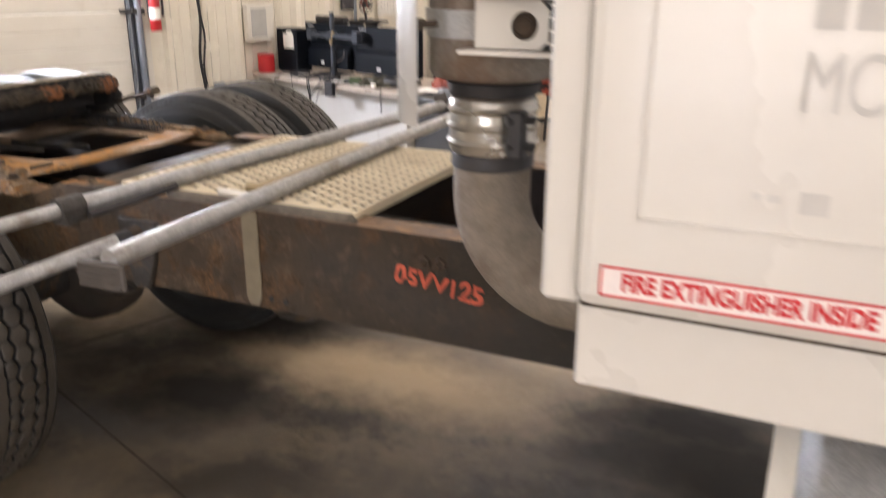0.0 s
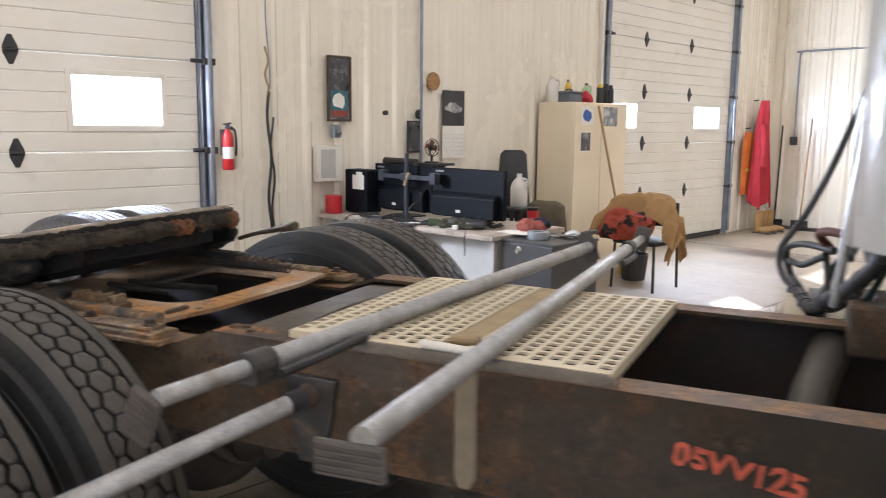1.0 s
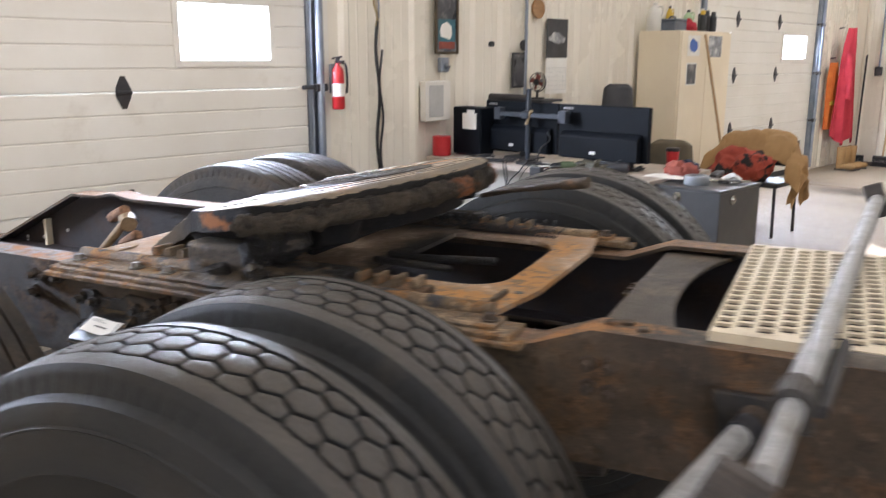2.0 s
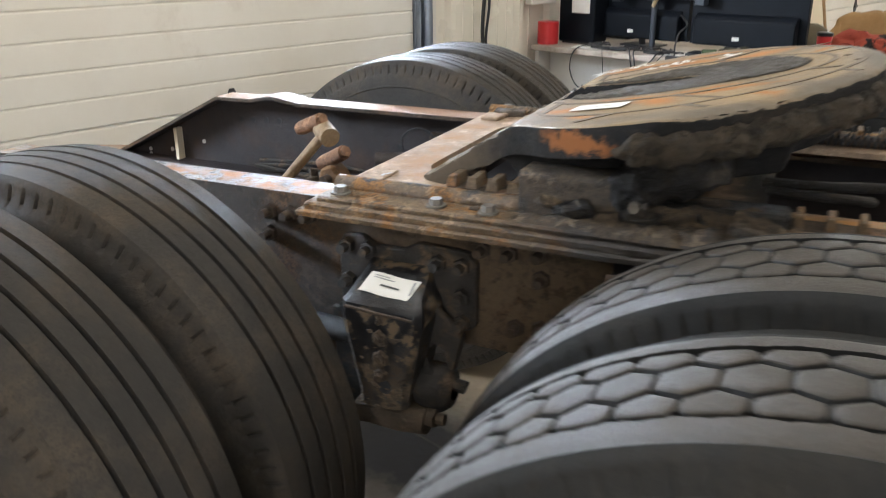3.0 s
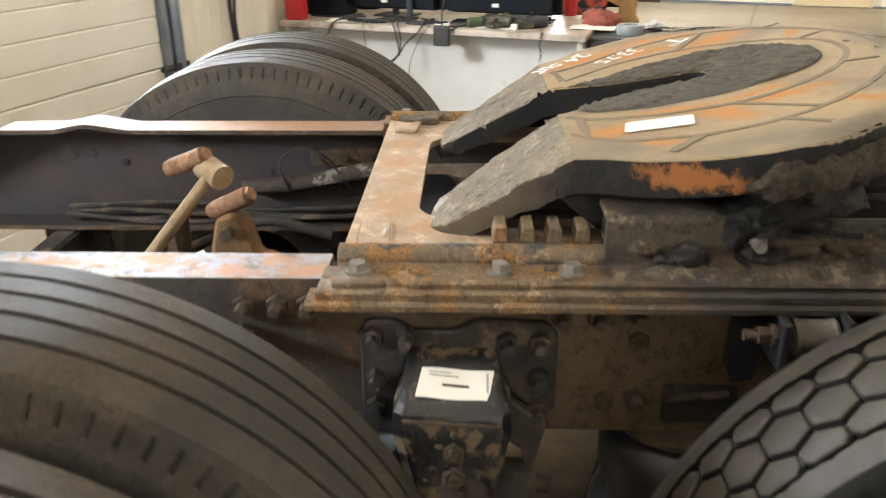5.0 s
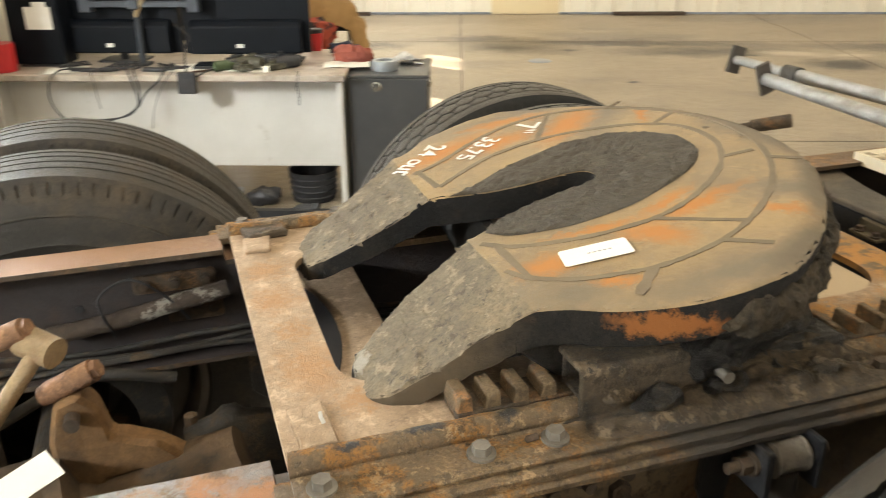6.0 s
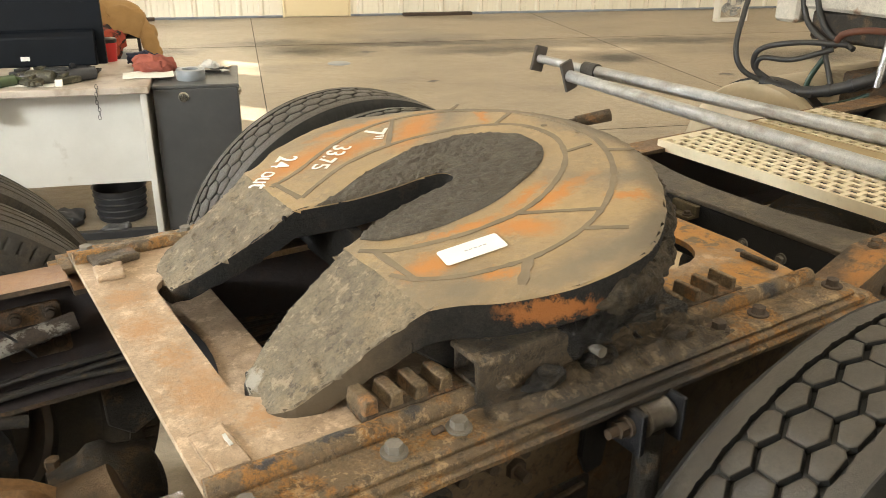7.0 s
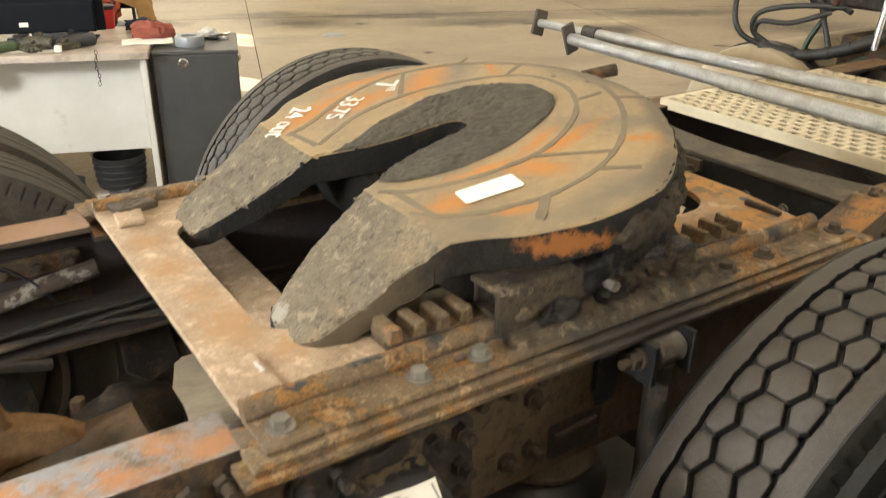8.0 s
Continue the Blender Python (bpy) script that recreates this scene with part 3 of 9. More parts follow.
def overhead_door(name, w0, w1, hinge_w, windows, label):
    """A sectional steel door: grooved sections, hinges, glazed lights, tracks."""
    door = thing(name, label, "garage door", ROOM, kind="structure")
    sec, strip = 0.597, 0.1194
    z0 = 0.075
    n = int((DH - z0) / sec) + 1
    for i in range(n):
        za, zb = z0 + i * sec, min(z0 + (i + 1) * sec, DH) - 0.004
        wins = sorted(w for w in windows if za < (w[2] + w[3]) / 2 < zb)
        cuts = [w0] + [v for w in wins for v in (w[0], w[1])] + [w1]
        bm = B()
        prof = []
        k = 0
        while za + k * strip < zb - 0.01:
            a, b = za + k * strip, min(za + (k + 1) * strip, zb)
            prof += [(a, -0.007), (a + 0.007, 0.0), (b - 0.007, 0.0), (b, -0.007)]
            k += 1
        for ci, (wa, wb) in enumerate(zip(cuts[:-1], cuts[1:])):
            if ci % 2 == 0:
                segs = [(za, zb)]
            else:
                win = wins[ci // 2]
                segs = [(za, win[2]), (win[3], zb)]
            for sa, sb in segs:
                pp = [(min(max(z, sa), sb), o) for z, o in prof if sa - strip < z < sb + strip]
                lo = [bm.verts.new((U0 + o, wa, z)) for z, o in pp]
                hi = [bm.verts.new((U0 + o, wb, z)) for z, o in pp]
                for q in range(len(pp) - 1):
                    if pp[q + 1][0] - pp[q][0] > 1e-5 or abs(pp[q + 1][1] - pp[q][1]) > 1e-5:
                        bm.faces.new((lo[q], lo[q + 1], hi[q + 1], hi[q]))
                box(bm, U0 - 0.05, U0 - 0.009, wa, wb, sa, sb)
        bmesh.ops.recalc_face_normals(bm, faces=bm.faces)
        section = part("door_section", bm, M_DOOR, door)
        for win in wins:
            bm = B()
            a, b, c, d = win
            for bx in ((a - 0.02, a + 0.018, c - 0.02, d + 0.02), (b - 0.018, b + 0.02, c - 0.02, d + 0.02), (a, b, c - 0.02, c + 0.018), (a, b, d - 0.018, d + 0.02)):
                box(bm, U0 - 0.008, U0 + 0.008, bx[0], bx[1], bx[2], bx[3], 0.003)
            part("window_frame", bm, M_DOOR, section)
            bm = B()
            box(bm, U0 - 0.03, U0 - 0.024, a, b, c, d)
            pane = part("pane", bm, M_BLUEWIN, section, "bright daylit acrylic pane")
            pane.visible_shadow = False
        if i:
            for hw in hinge_w:
                bm = B()
                zc = za - 0.002
                out = [(-0.012, -0.085), (0.012, -0.085), (0.042, -0.02), (0.042, 0.02), (0.012, 0.085), (-0.012, 0.085), (-0.042, 0.02), (-0.042, -0.02)]
                prism(bm, [(hw + a, zc + b) for a, b in out], U0 + 0.001, U0 + 0.007, "x", 0.001)
                rod(bm, (U0 + 0.014, hw - 0.04, zc), (U0 + 0.014, hw + 0.04, zc), 0.011, seg=10)
                part("hinge", bm, M_DARKIRON, door)
    # tracks at both sides
    for side, w in ((-1, w0), (1, w1)):
        bm = B()
        box(bm, U0 - 0.02, U0 + 0.015, w + side * 0.005, w + side * 0.105, 0.02, DH, 0.002)
        box(bm, U0 + 0.015, U0 + 0.05, w + side * 0.01, w + side * 0.018, 0.05, DH, 0.001)
        part("jamb", bm, M_TRACK, door, "blue-grey steel jamb")
        bm = B()
        rod(bm, (U0 + 0.055, w + side * 0.065, 0.06), (U0 + 0.055, w + side * 0.065, DH), 0.026, seg=12)
        part("track", bm, M_TRACK, door)
        bm = B()
        box(bm, U0 - 0.02, U0 + 0.035, w + side * 0.107, w + side * 0.15, 0.0, DH, 0.003)
        part("trim", bm, M_DOOR, door)
        for i in range(1, n + 1):
            bm = B()
            zc = z0 + i * sec
            box(bm, U0, U0 + 0.075, w + side * 0.02, w + side * 0.11, zc - 0.025, zc + 0.02, 0.004)
            rod(bm, (U0 + 0.045, w - side * 0.06, zc), (U0 + 0.045, w + side * 0.06, zc), 0.014, seg=10)
            part("roller_bracket", bm, M_DARKIRON, door)
    bm = B()
    box(bm, U0 - 0.045, U0 - 0.005, w0 + 0.01, w1 - 0.01, 0.004, 0.074, 0.008)
    part("bottom_seal", bm, M_BLACK, door)
    return door


overhead_door("door_1", D1[0], D1[1], (-0.35, 0.77, 1.89), [(2.21, 2.82, 1.415, 1.755), (-0.5, 0.11, 1.415, 1.755)], "white ribbed sectional overhead door with lit windows")
overhead_door("door_2", D2[0], D2[1], (8.77, 9.83), [(8.03, 8.64, 1.43, 1.735), (9.97, 10.68, 1.43, 1.735)], "white ribbed sectional overhead door beyond a cabinet")
for w0, w1 in ((2.21, 2.82), (-0.5, 0.11), (8.03, 8.64), (9.97, 10.68)):
    area_lamp("window_light", ROOM @ Matrix.Translation((U0 + 0.02, (w0 + w1) / 2, 1.585)) @ Euler((0, radians(-90), 0)).to_matrix().to_4x4(), 0.33, w1 - w0, WINDOW_WATTS, (0.88, 0.95, 1.0))

# ceiling tubes: unseen fixtures added as the room's overhead light
M_TUBE = glow("lamp_tube", (1.0, 0.93, 0.82), 1.6)


def ceiling_light(u, w):
    lamp = thing("ceiling_light", "unseen long white fluorescent ceiling fixture", "ceiling light", at_room(u, w, HT - 0.06), group="ceiling lights")
    bm = B()
    box(bm, -0.14, 0.14, -1.2, 1.2, 0.0, 0.055, 0.01)
    part("housing", bm, M_DOOR, lamp)
    for x in (-0.07, 0.07):
        bm = B()
        rod(bm, (x, -1.15, -0.02), (x, 1.15, -0.02), 0.016, seg=10)
        part("tube", bm, M_TUBE, lamp)
    area_lamp("ceiling_lamp", at_room(u, w, HT - 0.12), 0.3, 2.3, LAMP_WATTS, (1.0, 0.92, 0.80))


for u in (-3.6, 0.9, 5.4):
    for w in (-4.5, 0.6, 5.2, 9.8):
        ceiling_light(u, w)

# ---- the truck ----
truck = thing("semi_truck", "white day-cab road tractor with bare rusty rear frame parked indoors", "truck", TRUCK)
RW, RT, RB = 0.425, 0.968, 0.705      # half width over the rails, top and bottom of the rails


def rail(side):
    """A C-channel frame rail with a tapered tail."""
    TAIL = [(-1.75, 0.712), (-1.5, 0.735), (-1.06, 0.946), (-0.93, 0.947), (-0.875, 0.958), (-0.853, 0.961), (-0.83, 0.958), (-0.76, 0.947), (-0.181, 0.947)]

    def tz(x):
        if -0.18 < x < 1.045:
            return 0.9245
        if 1.04 < x < 1.16:
            return 0.9245 + (RT - 0.9245) * (x - 1.045) / 0.115
        if x > 1:
            return RT
        for (xa, za), (xb, zb) in zip(TAIL[:-1], TAIL[1:]):
            if x <= xb:
                return za + (zb - za) * (x - xa) / (xb - xa)
        return 0.947
    bm = B()
    xs = [-1.75, -1.5, -1.3, -1.12, -1.075, -1.06, -1.03, -0.93, -0.9, -0.875, -0.853, -0.83, -0.8, -0.76, -0.5, -0.182, -0.178, 0.4, 1.045, 1.09, 1.16, 2.0, 3.6]
    y, s = side * RW, -side
    sec = lambda x: [(y, RB), (y, tz(x)), (y + s * 0.085, tz(x)), (y + s * 0.085, tz(x) - 0.010), (y + s * 0.010, tz(x) - 0.010), (y + s * 0.010, RB + 0.010), (y + s * 0.085, RB + 0.010), (y + s * 0.085, RB)]
    rows = [[bm.verts.new((x, a, max(b, RB + 0.0) if b <= RB + 0.011 else b)) for a, b in sec(x)] for x in xs]
    for r0, r1 in zip(rows[:-1], rows[1:]):
        for i in range(8):
            f = bm.faces.new((r0[i], r0[(i + 1) % 8], r1[(i + 1) % 8], r1[i]))
            # recessed inner faces take the darkened M_RAILIN
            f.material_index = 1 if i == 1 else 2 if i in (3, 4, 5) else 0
    bm.faces.new(rows[0])
    bm.faces.new(rows[-1])
    bmesh.ops.recalc_face_normals(bm, faces=bm.faces)
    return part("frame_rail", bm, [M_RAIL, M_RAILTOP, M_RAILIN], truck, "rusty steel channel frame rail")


rails = [rail(-1), rail(1)]

# ---- tyres ----
TYRE_R, DRIVE_R, AX_Z, DRIVE_Z = 0.535, 0.5345, 0.523, 0.534
AXLES = (0.73, -0.53)
TYRE_Y = (0.704, 1.006)


def tyre_profile(ribs):
    """Half section of a truck tyre: (across, radius)."""
    R, sh = (TYRE_R, 0.1035) if ribs else (DRIVE_R, 0.0965)
    pr = [(-0.105, 0.292), (-0.118, 0.30), (-0.128, 0.33), (-0.1385, 0.385), (-0.1405, 0.388), (-0.1385, 0.391), (-0.140, 0.42), (-0.1365, 0.448), (-0.1385, 0.451), (-0.1350, 0.454), (-0.134, 0.462), (-0.126, R - 0.052), (-sh - 0.014, R - 0.045), (-sh - 0.008, R - 0.024), (-sh - 0.006, R - 0.018), (-sh, R - 0.008)]
    if ribs:
        g = [-0.060, -0.0195, 0.0195, 0.060]
        for c in g:
            pr += [(c - 0.0045, R - 0.004 * abs(c / 0.1)), (c - 0.003, R - 0.013), (c + 0.003, R - 0.013), (c + 0.0045, R - 0.004 * abs(c / 0.1))]
    else:
        pr += [(-0.06, R - 0.018), (0.0, R - 0.017), (0.06, R - 0.018)]
    pr += [(-a, b) for a, b in reversed(pr[:16])]
    return pr


def drive_tread(bm):
    """A row of hexagonal lugs between two rows of five-sided ones, then serrated grooves and solid shoulder ribs."""
    R, n = DRIVE_R, 60
    step = 2 * math.pi / n
    q, r, g, edge = 0.0175, 0.0315, 0.0027, 0.0605
    ga = g / (R * step)

    def crown(y):
        return R - 0.001 - 0.006 * (y / 0.095) ** 2

    def ring_point(ang, y, rr):
        return bm.verts.new((rr * math.cos(ang), y, rr * math.sin(ang)))

    def lug(outline):
        cy = sum(y for _, y in outline) / len(outline)
        ca = sum(an for an, _ in outline) / len(outline)
        rings = []
        for shrink, drop in ((1.0, 0.017), (0.97, 0.0030), (0.92, 0.0013), (0.80, 0.0004), (0.50, 0.0)):
            rings.append([ring_point(ca + (an - ca) * shrink, cy + (y - cy) * shrink, crown(y) - drop) for an, y in outline])
        bm.faces.new(rings[-1])
        m = len(outline)
        for lower, upper in zip(rings[:-1], rings[1:]):
            for i in range(m):
                f = bm.faces.new((lower[i], lower[(i + 1) % m], upper[(i + 1) % m], upper[i]))
                # lug walls: unworn black rubber, with the groove's shade put into the colour
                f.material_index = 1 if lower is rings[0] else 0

    for k in range(n):
        c, h = k * step, (0.5 - ga * 0.3) * step
        lug([(c - h, -q + g * 1.1), (c, -r + g * 1.6), (c + h, -q + g * 1.1), (c + h, q - g * 1.1), (c, r - g * 1.6), (c - h, q - g * 1.1)])
        c, h = (k + 0.5) * step, (0.5 - ga * 0.45) * step
        for sd in (-1, 1):
            lug([(a, sd * y) for a, y in ((c - h, r + g * 1.3), (c, q + g * 1.6), (c + h, r + g * 1.3), (c + h, edge - 0.011), (c + h * 0.70, edge - g * 1.2), (c - h * 0.70, edge - g * 1.2), (c - h, edge - 0.011))])
    # tie bars that keep the crosswise gaps shallow, darkened like the lug walls
    for ya, yb in ((-q + 0.004, q - 0.004), (r + 0.003, edge - 0.010), (-edge + 0.010, -r - 0.003)):
        rows = [[ring_point(2 * math.pi * k / 180, y, crown(y) - 0.0045) for y in (ya, yb)] for k in range(180)]
        for p, w in zip(rows, rows[1:] + rows[:1]):
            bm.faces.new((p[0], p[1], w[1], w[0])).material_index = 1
    sub = n * 6
    for sd in (-1, 1):
        rings = []
        for k in range(sub):
            an = 2 * math.pi * k / sub
            yy = edge + 0.0026 + (0.0013 if k % 2 else -0.0006) + 0.0014 * math.cos(2 * math.pi * (k / 6 - 0.5))
            out = 0.001 * math.cos(2 * math.pi * k / 6)
            prof = [(yy, R - 0.016), (yy + 0.0006, crown(yy) - 0.0006), (0.084, R - 0.0060), (0.0955 + out, R - 0.0095), (0.1015 + out, R - 0.024)]
            rings.append([ring_point(an, sd * y, rr) for y, rr in prof])
        for p, w in zip(rings, rings[1:] + rings[:1]):
            for i in range(4):
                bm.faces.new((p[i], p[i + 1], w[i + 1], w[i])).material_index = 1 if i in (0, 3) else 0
    return bm


M_RIM = surface("painted_rim", (0.15, 0.13, 0.11), (0.09, 0.075, 0.06), 0.6, 0.2, scale=7, bump=0.15, c3=(0.16, 0.10, 0.06), patch=5, patch_at=0.6)
casing_mesh, tread_mesh = {}, None


def wheel(axle, y, drive):
    name = "wheel"
    out = 1 if y > 0 else -1
    hub = B()
    lathe(hub, [(-0.10, 0.292), (-0.10, 0.275), (-0.02, 0.262), (0.03 * out, 0.20), (0.03 * out, 0.07), (0.012, 0.07), (0.0, 0.19), (-0.04, 0.25), (0.09, 0.27), (0.10, 0.292)], 40)
    w = part(name, hub, M_RIM, truck, "grey steel wheel rim", True)
    w.location = (axle, y, DRIVE_Z if drive else AX_Z)
    w.rotation_euler = (0, random.uniform(0, 6), 0)
    key = "drive" if drive else "rib"
    if key not in casing_mesh:
        bm = B()
        prof = tyre_profile(not drive)
        lathe(bm, prof, 770)
        bm.verts.ensure_lookup_table()
        n = len(prof)
        for k in range(0, 770, 7):
            for i in (12, 13, n - 14, n - 13):
                v = bm.verts[k * n + i]
                v.co.y -= math.copysign(0.0022 if drive else 0.0042, v.co.y)
        ob = part("tyre", bm, M_SHOULDER if drive else M_RIBBED, w, "black drive tyre with hexagonal lugs" if drive else "worn black ribbed tyre", True)
        casing_mesh[key] = ob.data
    else:
        ob = new("tyre", casing_mesh[key])
        ob.parent = w
        tagged(ob, "black drive tyre with hexagonal lugs" if drive else "worn black ribbed tyre")
    if drive:
        global tread_mesh
        if tread_mesh is None:
            bm = drive_tread(B())
            bmesh.ops.recalc_face_normals(bm, faces=bm.faces)
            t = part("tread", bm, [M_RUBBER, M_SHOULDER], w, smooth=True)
            tread_mesh = t.data
        else:
            t = new("tread", tread_mesh)
            t.parent = w
    return w


for ax, drive in zip(AXLES, (True, False)):
    for y in TYRE_Y:
        for s in (-1, 1):
            wheel(ax, s * y, drive)

# axles and final drives between the wheels
for ax in AXLES:
    bm = B()
    rod(bm, (ax, -1.0, AX_Z), (ax, 1.0, AX_Z), 0.068, seg=20)
    axle = part("axle", bm, M_GREASE, truck, "grimy steel drive axle", True)
    bm = B()
    lathe(bm, [(-0.17, 0.07), (-0.15, 0.13), (-0.08, 0.2), (0.0, 0.215), (0.05, 0.21), (0.12, 0.15), (0.17, 0.07)], 28, (ax, 0.02, AX_Z), "y")
    rod(bm, (ax, 0.02, AX_Z + 0.04), (ax + 0.34, 0.02, AX_Z + 0.16), 0.13, 0.07, 20)
    rod(bm, (ax + 0.1, 0.02, AX_Z + 0.07), (ax + 0.125, 0.02, AX_Z + 0.08), 0.185, seg=24)
    roughen(bm, 0.006, 9)
    # the front axle's casting takes a darker material than the rear one
    part("final_drive", bm, surface("black_axle_casting", (0.055, 0.042, 0.030), (0.028, 0.023, 0.018), 0.6, 0.0, scale=8, fine=50, bump=0.5, grit=0.5) if ax == AXLES[0] else surface("brown_rust_casting", (0.19, 0.115, 0.055), (0.105, 0.066, 0.036), 0.8, 0.0, scale=8, fine=50, bump=0.5, c3=(0.03, 0.024, 0.018), patch=5, patch_at=0.55, grit=0.5), axle, "black axle casting" if ax == AXLES[0] else "brown rusty axle casting", True)
    for s in (-1, 1):
        bm = B()
        lathe(bm, [(s * 0.45, 0.14), (s * 0.47, 0.205), (s * 0.62, 0.21), (s * 0.64, 0.1)], 28, (ax, 0, AX_Z), "y")
        part("brake_drum", bm, M_GREASE, axle, smooth=True)
        bm = B()
        lathe(bm, [(-0.09, 0.02), (-0.085, 0.07), (-0.03, 0.085), (-0.012, 0.098), (0.012, 0.098), (0.03, 0.085), (0.085, 0.075), (0.10, 0.03)], 24, (ax + 0.32, s * 0.14, AX_Z + 0.09), "x")
        part("brake_chamber", bm, M_GREASE, axle, "dusty grey brake chamber", True)

def arc_rect(x0, x1, y0, y1, r, n=5):
    out = []
    for cx, cy, a0 in ((x1 - r, y1 - r, 0), (x0 + r, y1 - r, 90), (x0 + r, y0 + r, 180), (x1 - r, y0 + r, 270)):
        for k in range(n + 1):
            a = radians(a0 + 90 * k / n)
            out.append((cx + r * math.cos(a), cy + r * math.sin(a)))
    return out


# ---- fifth wheel ----
def top_z(x):
    return 1.14 + 0.19 * (x - 0.41) if x > 0.16 else 1.0925 + 0.63 * (x - 0.16)


HALF = [(0.738, 0.0), (0.735, 0.06), (0.724, 0.12), (0.698, 0.20), (0.645, 0.285), (0.58, 0.36), (0.51, 0.415), (0.437, 0.448), (0.357, 0.448), (0.30, 0.432), (0.24, 0.40), (0.20, 0.365), (0.165, 0.345), (0.11, 0.325), (0.03, 0.31), (-0.030, 0.290), (-0.050, 0.25), (-0.048, 0.20), (-0.036, 0.165), (0.045, 0.122), (0.12, 0.104), (0.16, 0.094), (0.20, 0.076), (0.235, 0.058), (0.27, 0.046), (0.33, 0.034), (0.385, 0.030), (0.408, 0.023), (0.418, 0.012), (0.420, 0.0)]
RIM = [p for p in HALF if p[0] > 0.30 and p[1] > -0.01][:9]     # outer curve, front to side


def smooth2(pts, n=5):
    return [(p.x, p.y) for p in curve_pts([(x, y, 0) for x, y in pts], n)]


def outline_full():
    return HALF + [(x, -y) for x, y in reversed(HALF[1:-1])]


M_TOP = surface("greasy_fifth_wheel_top", (0.345, 0.235, 0.110), (0.255, 0.180, 0.096), 0.44, 0.0, scale=6, fine=55, bump=0.12, c3=(0.185, 0.145, 0.095), patch=5, patch_at=0.57, patch_soft=0.10, rough2=0.5, grit=0.22, flake=0.22, flake_scale=24, flake_at=0.60)
stains_and_light(M_TOP, [((0.62, -0.26), -50, 0.16, 0.03), ((0.70, 0.0), 90, 0.2, 0.022), ((0.60, 0.28), 50, 0.16, 0.03), ((0.42, -0.40), 0, 0.14, 0.03), ((0.42, 0.40), 0, 0.14, 0.03), ((0.22, -0.33), 30, 0.05, 0.05)], (0.150, 0.118, 0.078), 0.5, 30, 0.05, 0.8)
stains_and_light(M_TOP, [((0.50, 0.255), 40, 0.085, 0.032), ((0.36, 0.265), 12, 0.065, 0.026), ((0.485, -0.208), 12, 0.075, 0.016), ((0.385, -0.252), -55, 0.045, 0.026), ((0.222, -0.243), -8, 0.034, 0.026), ((0.45, -0.173), 20, 0.052, 0.010), ((0.325, -0.188), -8, 0.065, 0.010), ((0.41, 0.372), -12, 0.075, 0.018), ((0.56, -0.30), -55, 0.03, 0.012), ((0.28, -0.335), -30, 0.03, 0.012), ((0.63, 0.20), 60, 0.05, 0.010), ((0.26, 0.30), 20, 0.10, 0.030)], (0.40, 0.165, 0.036), 0.62, 40, 0.040, 0.6)
stains_and_light(M_TOP, [((0.715, 0.0), 90, 0.17, 0.020), ((0.655, -0.245), 55, 0.13, 0.020), ((0.655, 0.245), -55, 0.13, 0.020), ((0.52, -0.395), 25, 0.11, 0.022), ((0.52, 0.395), -25, 0.11, 0.022)], (0.135, 0.108, 0.074), 0.6, 34, 0.022, 0.5)
M_SIDE = surface("black_greasy_edge", (0.011, 0.011, 0.012), (0.022, 0.019, 0.016), 0.7, 0.0, scale=9, fine=45, bump=0.8, c3=(0.050, 0.036, 0.024), patch=12, patch_at=0.62, rough2=0.8, spec=0.2, grit=0.5)
stains_and_light(M_SIDE, [((0.298, 0.43), 24, 0.068, 0.05, 1.094, 0.015), ((0.298, -0.43), -24, 0.068, 0.05, 1.094, 0.015)], (0.27, 0.105, 0.032), 0.8, 48, 0.036, 0.3)
stains_and_light(M_SIDE, [((0.0, 0.33), 0, 0.11, 0.12), ((0.0, -0.33), 0, 0.11, 0.12)], (0.105, 0.080, 0.053), 0.8, 24, 0.08, 0.5)
M_CAST = surface("dirty_cast_iron", (0.220, 0.175, 0.115), (0.155, 0.124, 0.086), 0.78, 0.0, scale=9, fine=80, bump=0.9, c3=(0.28, 0.21, 0.125), patch=6, patch_at=0.58, grit=0.5, flake=0.6, flake_scale=46, flake_at=0.570)
stains_and_light(M_CAST, [((-0.036, -0.19), 0, 0.010, 0.018)], (0.33, 0.30, 0.25), 0.85, 60, 0.03, 0.4)


